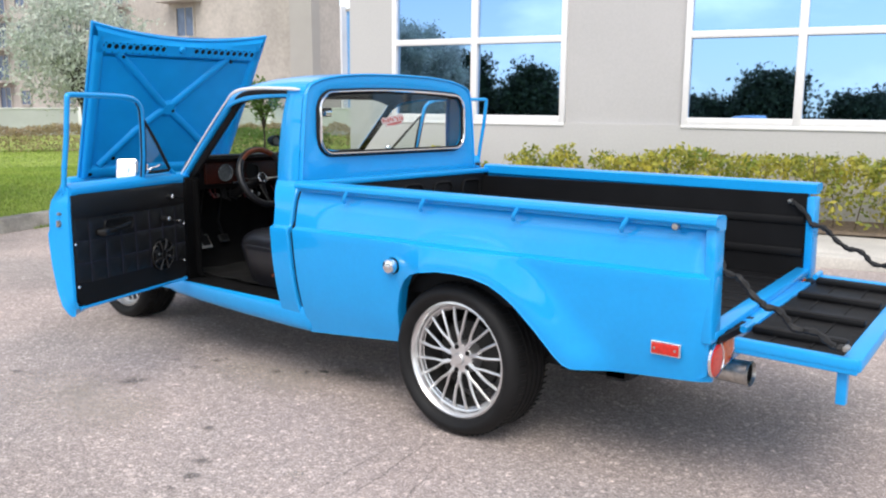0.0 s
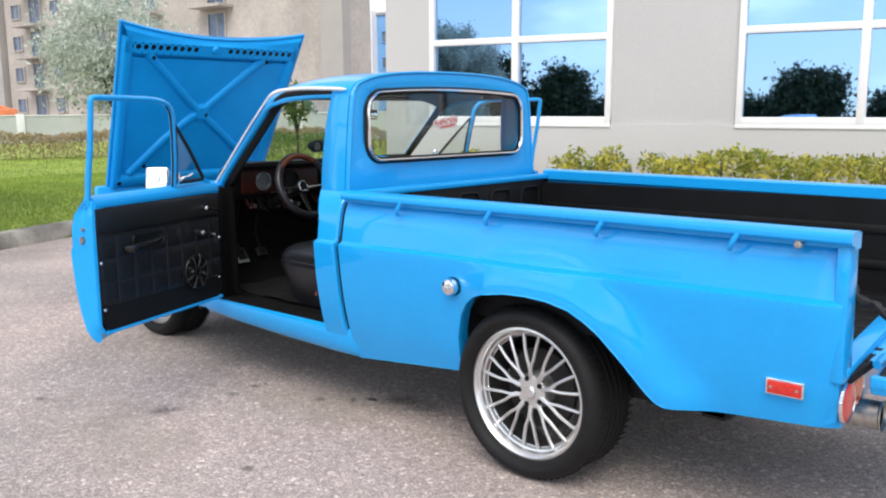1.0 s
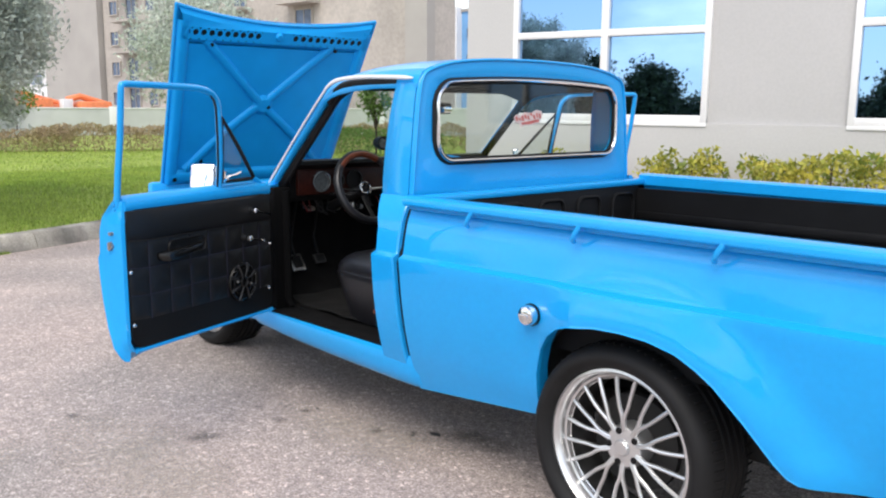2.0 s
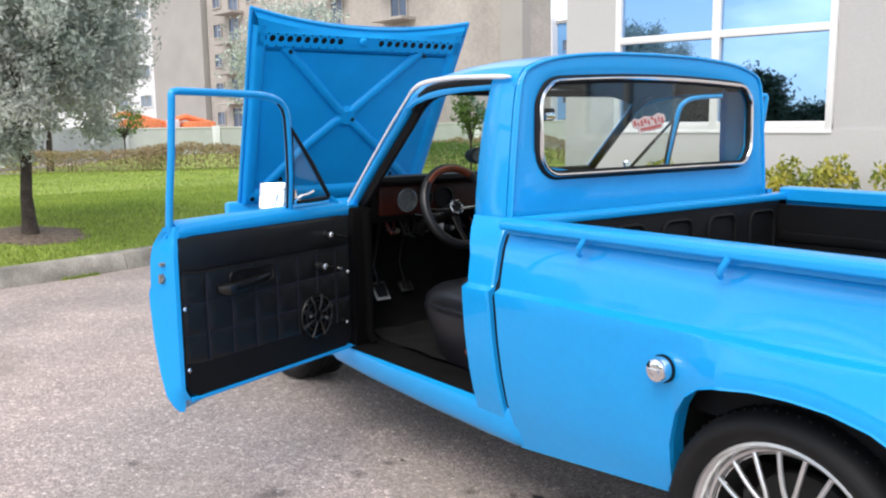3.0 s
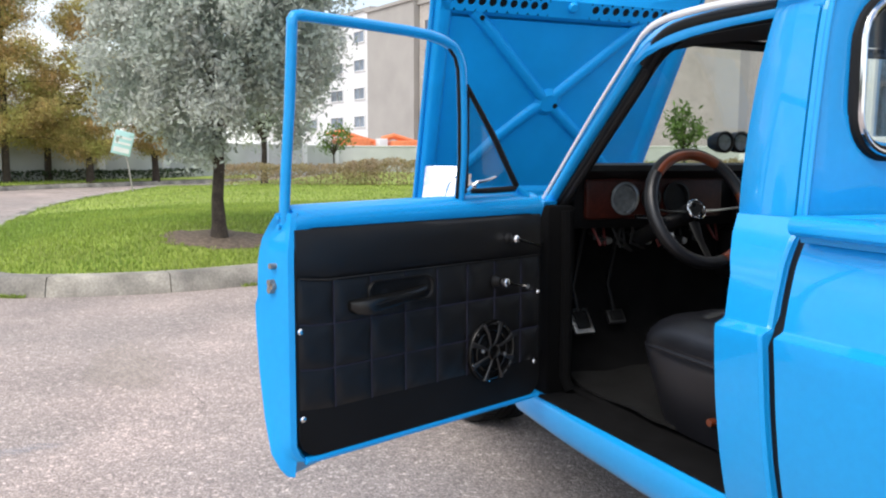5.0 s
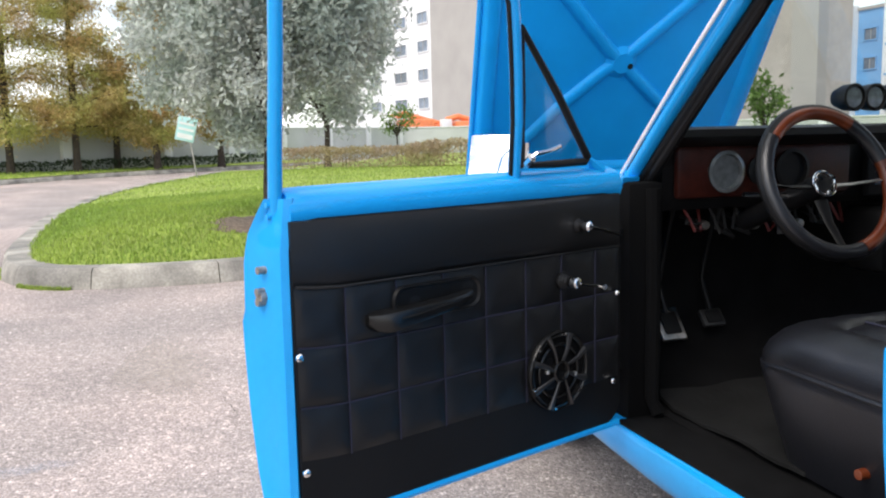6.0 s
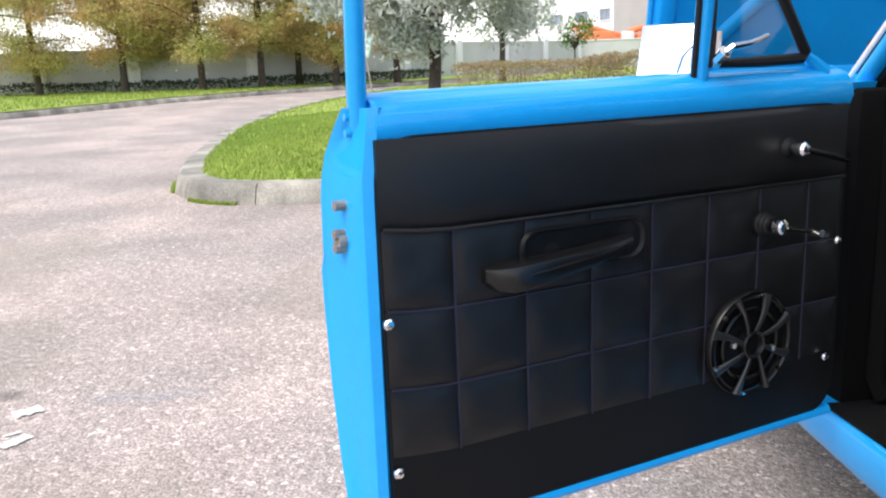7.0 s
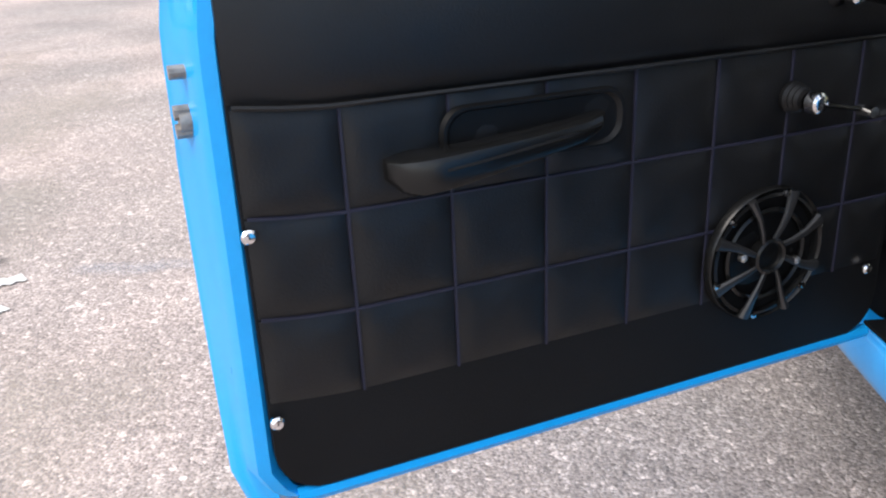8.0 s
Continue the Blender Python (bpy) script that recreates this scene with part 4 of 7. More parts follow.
# wheels
def wheel_part(x, y, out, steered=0.0):
    """One wheel; out is +1 where the face looks to +y."""
    w = group_part("wheel", truck, "low-profile tyre on polished silver mesh alloy")
    w.matrix_basis = Matrix.Translation((x, y, 0)) @ Matrix.Rotation(radians(steered), 4, "Z") @ Matrix.Translation((-x, -y, 0))
    c = Vector((x, y, 0.3075))
    bm = bmesh.new()
    prof = [(0.236, -0.004), (0.242, 0.014), (0.255, 0.028), (0.262, 0.0305), (0.264, 0.032), (0.277, 0.032), (0.293, 0.022), (0.304, 0.003), (0.309, -0.020)]
    for g in (0.058, 0.090, 0.122, 0.154):
        prof += [(0.310, -(g - 0.006)), (0.303, -(g - 0.004)), (0.303, -(g + 0.003)), (0.310, -(g + 0.005))]
    prof += [(0.309, -0.180), (0.298, -0.198), (0.275, -0.212), (0.245, -0.206), (0.230, -0.195)]
    lathe(bm, [(r, h * out) for r, h in prof], c, "y", 96)
    part("tyre", bm, RUBBER, w, "low-profile black tyre", 50)
    bm = bmesh.new()
    for k in range(72):
        a = 2 * math.pi * k / 72
        for h0, h1, s in ((-0.006, -0.050, 0.012), (-0.160, -0.196, -0.012)):
            p0 = c + Vector((0.3085 * math.cos(a), h0 * out, 0.3085 * math.sin(a)))
            p1 = c + Vector((0.3100 * math.cos(a + s), h1 * out, 0.3100 * math.sin(a + s)))
            tube(bm, [p0, p1], 0.0035, 4)
    tagged(part("tread_block", bm, RUBBER, w), kind="stuff")
    bm = bmesh.new()
    prof = [(0.200, -0.040), (0.207, -0.036), (0.208, -0.029), (0.2145, -0.026), (0.216, -0.014), (0.2225, 0.000), (0.230, 0.007), (0.2370, 0.005), (0.240, -0.004), (0.236, -0.010)]
    lathe(bm, [(r, h * out) for r, h in prof], c, "y", 72)
    part("rim", bm, ALLOY, w, "polished stepped rim lip")
    bm = bmesh.new()
    lathe(bm, [(r, h * out) for r, h in [(0.232, -0.190), (0.203, -0.150), (0.200, -0.060), (0.204, -0.034)]], c, "y", 60)
    part("barrel", bm, BARREL, w)
    n = 10
    for k in range(n):
        a0 = 2 * math.pi * (k + 0.5) / n
        bm = bmesh.new()
        def at(r, da, h):
            return c + Vector((r * math.cos(a0 + da), h * out, r * math.sin(a0 + da)))
        for s in (1, -1):
            tube(bm, catmull([at(0.045, 0.07 * s, -0.033), at(0.064, 0.050 * s, -0.030), at(0.082, 0.036 * s, -0.027), at(0.098, 0.062 * s, -0.026), at(0.124, 0.122 * s, -0.026), at(0.160, 0.146 * s, -0.027), at(0.209, 0.157 * s, -0.033)], 3), 0.0064, 8)
        part("spoke", bm, ALLOY, w)
    bm = bmesh.new()
    lathe(bm, [(h[0], h[1] * out) for h in [(0.0, -0.014), (0.020, -0.015), (0.024, -0.019), (0.026, -0.025), (0.038, -0.026), (0.058, -0.028), (0.065, -0.038), (0.066, -0.09)]], c, "y", 40)
    part("hub", bm, ALLOY, w, "silver hub with centre cap")
    # five lug holes, each a black disc that paints the recess's shade
    for k in range(5):
        a = 2 * math.pi * k / 5
        p = c + Vector((0.0490 * math.cos(a), -0.0250 * out, 0.0490 * math.sin(a)))
        bm = bmesh.new()
        lathe(bm, [(0.0, 0.001 * out), (0.0098, 0.001 * out), (0.0098, -0.012 * out)], p, "y", 12)
        part("lug_recess", bm, TRIM, w)
    bm = bmesh.new()
    lathe(bm, [(0.03, -0.09 * out), (0.145, -0.09 * out), (0.148, -0.105 * out), (0.03, -0.11 * out)], c, "y", 40)
    part("brake_drum", bm, UNDER, w)


wheel_part(0.014, 0.0, 1)
wheel_part(2.93, -0.25, 1)
wheel_part(0.014, 2 * CY, -1)
wheel_part(2.93, 2 * CY + 0.25, -1)

# cab: rear shell, roof, lower sides
HALF = catmull([(0.650, 0.93, 0), (0.636, 1.10, 0), (0.618, 1.28, 0), (0.606, 1.36, 0), (0.594, 1.394, 0), (0.570, 1.418, 0), (0.49, 1.444, 0), (0.38, 1.461, 0), (0.22, 1.472, 0), (0.0, 1.476, 0)], 5)
HALF = [(p.x, p.y) for p in HALF]
OUTER = [(-d, z) for d, z in HALF] + [(d, z) for d, z in HALF[-2::-1]]       # right to left over the roof


def outline(inset, x, drop=0.0):
    """The cab's section at x, drawn in towards its middle by inset."""
    out = []
    for d, z in OUTER:
        out.append((x, CY + d * (1 - inset / 0.65), z - drop - inset * max(0.0, (z - 1.1) / 0.38)))
    return out


def resample(pts, n):
    pts = [Vector(p) for p in pts]
    acc = [0.0]
    for a, b in zip(pts, pts[1:]):
        acc.append(acc[-1] + (b - a).length)
    out = []
    for k in range(n):
        s = acc[-1] * k / (n - 1)
        i = min(max(j for j in range(len(acc)) if acc[j] <= s + 1e-9), len(pts) - 2)
        out.append(pts[i].lerp(pts[i + 1], (s - acc[i]) / max(acc[i + 1] - acc[i], 1e-9)))
    return out


cab = group_part("cab", truck, "blue cab with curved roof and large rear window")
WY0, WY1, WZ0, WZ1 = CY - 0.528, CY + 0.532, 1.090, 1.372
N = 97
hole = [(0.958, a, b) for a, b in round_rect(WY0, WY1, WZ0, WZ1, 0.075, 6, crown=0.020)]
# the window outline, opened at the middle of its lower edge and run the same way round as the section
st = min(range(len(hole)), key=lambda i: abs(hole[i][1] - CY) + (10 if hole[i][2] > 1.2 else 0))
hole = hole[st:] + hole[:st + 1]
if hole[5][1] > hole[0][1]:
    hole = hole[::-1]
def full(inset, x):
    o = outline(inset, x)
    return resample([(x, CY, 0.93)] + [(x, CY + t * (o[0][1] - CY), 0.93) for t in (0.3, 0.6, 0.9)] + o + [(x, CY + t * (o[-1][1] - CY), 0.93) for t in (0.9, 0.6, 0.3)] + [(x, CY, 0.93)], N)
hole_r = resample(hole, N)
def by_angle(ring):
    """Resamples a ring to even angles round the window's middle."""
    c = Vector((0, CY, 1.22))
    ang = [math.atan2(-(p.y - c.y), -(p.z - c.z)) for p in ring]
    ang = list(np.unwrap(ang))
    if ang[-1] < ang[0]:
        ring, ang = ring[::-1], [-a for a in ang]
        ang = list(np.unwrap([math.atan2(-(p.y - c.y), -(p.z - c.z)) for p in ring]))
    t = np.linspace(ang[0], ang[-1], N)
    return [Vector((ring[0].x, float(np.interp(a, ang, [p.y for p in ring])), float(np.interp(a, ang, [p.z for p in ring])))) for a in t]
r_hole = by_angle(hole_r)
r_a, r_b, r_c = by_angle(full(0.026, 0.950)), by_angle(full(0.007, 0.953)), by_angle(full(0.0, 0.966))
if (r_a[N // 4] - r_hole[N // 4]).length > (r_a[N // 4] - r_hole[-1 - N // 4]).length:
    r_hole = r_hole[::-1]
bm = bmesh.new()
mid_r = [a.lerp(h, 0.5) + Vector((-0.004, 0, 0)) for a, h in zip(r_a, r_hole)]
near_r = [h + Vector((0.012, 0, 0)) for h in r_hole]
grid(bm, [near_r, r_hole, mid_r, r_a, r_b, r_c])
back = part("cab_back", bm, PAINT, cab, "blue rear wall of the cab round the window", 50)
bm = bmesh.new()
tube(bm, [Vector(p) for p in outline(0.006, 0.951)], 0.0058, 8)
part("roof_lip", bm, PAINT, back, "", 60)
# roof and rear quarter posts
TOP = [i for i, (d, z) in enumerate(OUTER) if z >= 1.358]
def roof_row(x, drop, i0, i1):
    return [Vector(p) for p in outline(0.0, x, drop)[i0:i1]]
t0, t1 = TOP[0], TOP[-1] + 1
bm = bmesh.new()
shell(bm, [roof_row(x, d, t0, t1) for x, d in ((0.965, 0.0), (1.02, 0.0), (1.10, -0.002), (1.22, -0.002), (1.34, 0.004), (1.44, 0.016), (1.50, 0.030), (1.545, 0.050), (1.565, 0.072))], lambda p: Vector((p.x, CY + (p.y - CY) * 0.990, p.z - 0.008)))
part("roof", bm, PAINT, cab, "blue curved roof panel", 50)
bm = bmesh.new()
rows = [[(x, CY + k * 0.590, 1.432 - 0.072 * abs(k) ** 3 - d) for k in np.linspace(-1, 1, 13)] for x, d in ((0.98, 0.0), (1.3, 0.0), (1.44, 0.012), (1.50, 0.028), (1.54, 0.046))]
grid(bm, rows)
part("headliner", bm, HEADLINER, cab)
for flip in (False, True):
    f = mir if flip else (lambda p: Vector(p))
    # rear quarter post above the belt
    rows = []
    for d, z in [h for h in HALF if h[1] <= 1.372]:
        y = CY + d
        xf = lerp_at([0.93, 1.02, 1.12, 1.24, 1.36], [1.118, 1.123, 1.120, 1.110, 1.088], z)
        rows.append([f((0.973, y - 0.001, z)), f((1.02, y + 0.002, z)), f((xf - 0.006, y + 0.002, z)), f((xf, y - 0.004, z)), f((xf, y - 0.03, z))])
    bm = bmesh.new()
    shell(bm, rows, (lambda p: p + Vector((0, 0.018, 0))) if flip else (lambda p: p + Vector((0, -0.018, 0))))
    part("rear_quarter", bm, PAINT, cab, angle=50)
    # lower quarter panel between door opening and bed
    rows = []
    for z in [0.285, 0.33, 0.38, 0.44, 0.50, 0.56, 0.62, 0.68, 0.74, 0.760, 0.765, 0.769, 0.773, 0.777, 0.790, 0.83, 0.86, 0.89, 0.915, 0.935, 0.950, 0.962, 0.972]:
        y = side_y(1.0, min(z, 0.935)) + (0 if z <= 0.935 else -(z - 0.935) * 0.75)
        xf = lerp_at([0.285, 0.45, 0.60, 0.72, 0.78, 0.86, 0.92, 0.972], [1.070, 1.062, 1.060, 1.058, 1.052, 1.058, 1.080, 1.106], z)
        rows.append([f((0.930, y - 0.030, z)), f((0.931, y - 0.006, z)), f((0.937, y, z)), f((xf - 0.008, y + 0.003, z)), f((xf, y - 0.004, z)), f((xf + 0.004, y - 0.03, z)), f((xf + 0.004, y - 0.09, z))])
    bm = bmesh.new()
    shell(bm, rows, (lambda p: p + Vector((-0.001, 0.010, 0))) if flip else (lambda p: p + Vector((-0.001, -0.010, 0))))
    part("quarter_panel", bm, PAINT, cab)
    # deep seam between cab and bed: a black strip stands in for its shade
    bm = bmesh.new()
    grid(bm, [[f((x, side_y(0.91, z) - 0.016, z)) for z in np.linspace(0.30, 0.938, 24)] for x in (0.880, 0.913, 0.945)])
    part("seam", bm, TRIM, cab)
    # rocker
    sec = [(-0.10, 0.405), (-0.012, 0.405), (0.010, 0.399), (0.017, 0.385), (0.017, 0.350), (0.012, 0.315), (0.003, 0.288), (-0.010, 0.270), (-0.045, 0.266), (-0.06, 0.29), (-0.10, 0.30)]
    bm = bmesh.new()
    rows = [[f((x, a - dx, b + up * (0.405 - b) / 0.139)) for a, b in sec] for x, dx, up in ((0.868, 0.035, 0.020), (0.885, 0.016, 0.010), (0.92, 0.006, 0.009), (1.05, 0, 0.012), (1.4, -0.002, 0.022), (1.75, -0.004, 0.038), (1.87, -0.002, 0.046), (1.99, 0.002, 0.052), (2.03, 0.012, 0.058))]
    vs = grid(bm, rows, close_v=True)
    bm.faces.new(vs[0])
    bm.faces.new(vs[-1])
    part("rocker", bm, PAINT, cab, angle=50)
    bm = bmesh.new()
    yy = sorted((f((0, -0.12, 0)).y, f((0, 0.010, 0)).y))
    box(bm, 1.085, 1.86, yy[0], yy[1], 0.402, 0.4085, 0.003)
    part("sill_strip", bm, CARPET, cab)
    # windscreen post and chrome drip moulding
    bm = bmesh.new()
    tube(bm, [f(p) for p in catmull([(1.44, -0.092, 1.372, ), (1.525, -0.090, 1.338), (1.60, -0.082, 1.265), (1.78, -0.070, 1.095), (1.94, -0.062, 0.935)], 6)], 0.018, 12, flat=0.8)
    part("windscreen_post", bm, PAINT, cab, angle=60)
    bm = bmesh.new()
    tube(bm, [f(p) for p in catmull([(1.42, -0.118, 1.362), (1.505, -0.114, 1.326), (1.585, -0.106, 1.251), (1.765, -0.094, 1.080), (1.92, -0.086, 0.936)], 6)], 0.018, 10, flat=0.8)
    part("post_trim", bm, TRIM, cab, "black trim on the inside of the post", 60)
    bm = bmesh.new()
    tube(bm, [f(p) for p in catmull([(1.06, -0.105, 1.362), (1.40, -0.112, 1.362), (1.505, -0.112, 1.318), (1.58, -0.105, 1.243), (1.76, -0.095, 1.072), (1.90, -0.088, 0.935)], 6)], 0.012, 10)
    part("door_seal", bm, TRIM, cab, "black rubber door seal")
    bm = bmesh.new()
    tube(bm, [f(p) for p in catmull([(0.985, -0.064, 1.388), (1.10, -0.058, 1.394), (1.26, -0.055, 1.399), (1.40, -0.054, 1.394), (1.475, -0.054, 1.376), (1.535, -0.054, 1.334), (1.70, -0.050, 1.186), (1.94, -0.048, 0.962)], 6)], 0.0100, 10, flat=1.2, radii=[0.003, 0.0045, 0.006] + [0.0068] * 21 + list(np.linspace(0.0066, 0.0042, 7)) + [0.0042] * 12)
    part("drip_moulding", bm, BRIGHT, cab, "bright chrome drip moulding")
    bm = bmesh.new()
    tube(bm, [f(p) for p in catmull([(1.085, -0.085, 1.376), (1.26, -0.083, 1.380), (1.40, -0.083, 1.373), (1.470, -0.086, 1.352), (1.530, -0.094, 1.308)], 6)], 0.016, 10)
    part("head_trim", bm, TRIM, cab, "black trim above the door opening", 60)
    bm = bmesh.new()
    tube(bm, [f(p) for p in catmull([(1.085, -0.096, 1.366), (1.26, -0.095, 1.370), (1.40, -0.095, 1.362), (1.470, -0.098, 1.338), (1.530, -0.105, 1.294)], 6)], 0.013, 10)
    part("head_trim", bm, TRIM, cab, "", 60)
    # cowl side / hinge post
    bm = bmesh.new()
    yy = sorted((f((0, -0.02, 0)).y, f((0, -0.11, 0)).y))
    box(bm, 1.86, 1.95, yy[0], yy[1], 0.38, 0.945, 0.012)
    part("hinge_post", bm, FELT, cab)
    # painted foot of the windscreen post
    bm = bmesh.new()
    ring0 = [f((x, y, z)) for x, y, z in ((1.885, -0.020, 0.955), (1.975, -0.016, 0.962), (1.975, -0.014, 0.870), (1.940, -0.017, 0.845), (1.908, -0.019, 0.900))]
    ring1 = [p + Vector((0.004, 0.045 if flip else -0.045, 0)) for p in ring0]
    vs = grid(bm, [ring0, ring1], close_v=True)
    bm.faces.new(vs[0])
    bm.faces.new(vs[1])
    part("post_foot", bm, PAINT, cab)
    bm = bmesh.new()
    tube(bm, [f((1.852, -0.075, 0.93)), f((1.848, -0.075, 0.70)), f((1.850, -0.075, 0.45)), f((1.835, -0.085, 0.418))], 0.016, 8)
    part("door_seal", bm, FELT, cab)

# rear window: rubber, chrome, glass
rw = group_part("rear_window", truck, "rear window with black rubber and chrome trim")
bm = bmesh.new()
tube(bm, [(0.951, a, b) for a, b in round_rect(WY0 - 0.004, WY1 + 0.004, WZ0 - 0.003, WZ1 + 0.002, 0.08, 8, crown=0.020)], 0.0120, 8, closed=True)
part("rubber", bm, RUBBER, rw)
bm = bmesh.new()
tube(bm, [(0.937, a, b) for a, b in round_rect(WY0 + 0.001, WY1 - 0.001, WZ0 + 0.001, WZ1 - 0.001, 0.075, 8, crown=0.020)], 0.0065, 8, closed=True)
part("chrome_trim", bm, CHROME, rw)
bm = bmesh.new()
tube(bm, [(0.944, a, b) for a, b in round_rect(WY0 + 0.010, WY1 - 0.010, WZ0 + 0.010, WZ1 - 0.010, 0.070, 8, crown=0.020)], 0.0045, 8, closed=True)
part("inner_rubber", bm, RUBBER, rw)
bm = bmesh.new()
rr_ = round_rect(WY0 + 0.006, WY1 - 0.006, WZ0 + 0.006, WZ1 - 0.006, 0.07, 8, crown=0.020)
front = [bm.verts.new((0.950, a, b)) for a, b in rr_]
rear_v = [bm.verts.new((0.954, a, b)) for a, b in rr_]
bm.faces.new(front)
bm.faces.new(rear_v[::-1])
for i in range(len(rr_)):
    bm.faces.new((front[i], front[(i + 1) % len(rr_)], rear_v[(i + 1) % len(rr_)], rear_v[i]))
g = part("glass", bm, PANE, rw)
g.visible_shadow = False
# decal on the glass: plain shapes
TILT_D = Matrix.Translation((0, -0.640, 1.243)) @ Matrix.Rotation(radians(-7), 4, "X")


def flat_shape(pts, x0, x1):
    """A thin cut-out shape lying on the rear glass."""
    bm = bmesh.new()
    a_ = [bm.verts.new(TILT_D @ Vector((x0, a, b))) for a, b in pts]
    b_ = [bm.verts.new(TILT_D @ Vector((x1, a, b))) for a, b in pts]
    bm.faces.new(a_)
    bm.faces.new(b_[::-1])
    for k in range(len(pts)):
        bm.faces.new((a_[k], a_[(k + 1) % len(pts)], b_[(k + 1) % len(pts)], b_[k]))
    return bm


dc = part("decal", flat_shape([(0.085, 0.016), (0.070, 0.026), (0.050, 0.020), (0.020, 0.028), (-0.020, 0.022), (-0.050, 0.030), (-0.078, 0.022), (-0.086, 0.004), (-0.072, -0.004), (-0.066, -0.022), (-0.020, -0.026), (0.030, -0.022), (0.050, -0.030), (0.056, -0.012), (0.080, -0.004)], 0.9466, 0.9486), DECAL_WHITE, rw, "small faded red and white script decal")
rd = random.Random(12)
for k in range(9):
    y, z = 0.070 - 0.0172 * k, 0.010 + 0.007 * rd.uniform(-1, 1)
    h, w = rd.uniform(0.006, 0.013), rd.uniform(0.003, 0.006)
    part("bar", flat_shape([(y + w, z - h + 0.003), (y + w + 0.004, z + h * 0.6), (y, z + h), (y - w, z + h * 0.3), (y - w - 0.002, z - h)], 0.9456, 0.9464), DECAL_RED, dc)
part("bar", flat_shape([(0.046, -0.010), (-0.060, -0.008), (-0.058, -0.018), (0.0, -0.021), (0.044, -0.017)], 0.9456, 0.9464), DECAL_RED, dc)

# windscreen
bm = bmesh.new()
rows = [[(x - 0.05 * (abs(k) ** 2.2), CY + k * w, z) for k in np.linspace(-1, 1, 13)] for x, w, z in ((1.575, 0.565, 1.372), (1.70, 0.575, 1.253), (1.85, 0.585, 1.110), (2.00, 0.595, 0.968))]
shell(bm, rows, lambda p: p + Vector((-0.003, 0, -0.003)))
ws = part("windscreen", bm, PANE, truck, "clear raked windscreen")
ws.visible_shadow = False
bm = bmesh.new()
tube(bm, [(rows[0][i][0] - 0.004, rows[0][i][1], rows[0][i][2]) for i in range(13)], 0.014, 8)
part("rubber", bm, RUBBER, ws)
bm = bmesh.new()
box(bm, 1.93, 2.16, 2 * CY + 0.06, -0.06, 0.925, 0.962, 0.012)
part("cowl", bm, PAINT, truck, "blue scuttle panel below the windscreen")
bm = bmesh.new()
box(bm, 2.14, 2.17, 2 * CY + 0.06, -0.06, 0.30, 0.93)
part("firewall", bm, UNDER, truck)
bm = bmesh.new()
box(bm, 0.94, 2.15, 2 * CY + 0.07, -0.07, 0.355, 0.392)
part("cab_floor", bm, UNDER, truck)

# front wings
FAX = list(np.linspace(2.93 - 0.37, 2.93 + 0.37, 41))
FAZ = [0.30 + math.sqrt(max(0.0, 0.37 ** 2 - (a - 2.93) ** 2)) for a in FAX]
for flip in (False, True):
    f = mir if flip else (lambda p: Vector(p))
    rows = []
    for x in sorted(set(list(np.linspace(1.912, 3.31, 40)) + FAX)):
        inside_arch = FAX[0] < x < FAX[-1]
        zb = max(0.33, lerp_at(FAX, FAZ, x)) if inside_arch else 0.33
        nose = max(0.0, (x - 3.10) / 0.21)
        zs = [zb + (0.762 - zb) * k / 9 for k in range(10)] + [0.770, 0.784, 0.82, 0.86, 0.90, 0.93]
        col = []
        for z in zs:
            y = 0.010 + lerp_at(PROF_Z, PROF_Y, z) - 0.012 * (x - 1.95) - 0.05 * nose ** 2
            col.append(f((x, y, z)))
        yt = 0.010 + lerp_at(PROF_Z, PROF_Y, 0.93) - 0.012 * (x - 1.95) - 0.05 * nose ** 2
        col += [f((x, yt - 0.018, 0.938)), f((x, yt - 0.05, 0.944)), f((x, yt - 0.13, 0.944))]
        ztop = lerp_at([1.945, 2.05, 2.25, 2.7, 3.1, 3.31], [0.944, 0.920, 0.864, 0.830, 0.803, 0.78], x)
        for p in col:
            if p.z > 0.70:
                p.z = 0.70 + (p.z - 0.70) * (ztop - 0.70) / 0.244
        rows.append(col)
    bm = bmesh.new()
    shell(bm, rows, (lambda p: p + Vector((0, 0.010, -0.002))) if flip else (lambda p: p + Vector((0, -0.010, -0.002))))
    wing = part("front_wing", bm, PAINT, truck, "glossy blue front wing")
    bm = bmesh.new()
    rr2 = []
    for y in (-0.02, -0.16, -0.32):
        rr2.append([f((2.93 + 0.385 * math.cos(a), y, 0.30 + 0.385 * math.sin(a))) for a in np.linspace(-0.2, math.pi + 0.2, 22)])
    grid(bm, rr2)
    part("wheel_well", bm, UNDER, wing)
bm = bmesh.new()
box(bm, 3.27, 3.33, 2 * CY + 0.10, -0.10, 0.36, 0.88, 0.02)
part("nose_panel", bm, PAINT, truck)
bm = bmesh.new()
box(bm, 2.30, 3.15, CY - 0.32, CY + 0.32, 0.30, 0.80, 0.05)
part("engine_block", bm, UNDER, truck)

# bonnet, hinged at the nose and standing open
hood = group_part("hood", truck, "open blue hood showing its cross-braced underside")
HB, HE, HM = Vector((3.285, HOOD_Y, 0.855)), Vector((-0.4245, 0, 0.9054)), Vector((-0.9054, 0, -0.4245))


def hp(a, b, c=0.0):
    return HB + Vector((0, a, 0)) + HE * b + HM * c


def hood_w(b):
    return 0.558 + 0.082 * b / 1.05


def hood_top(a):
    return 1.056 - 0.068 * (1 - (a / 0.64) ** 2)


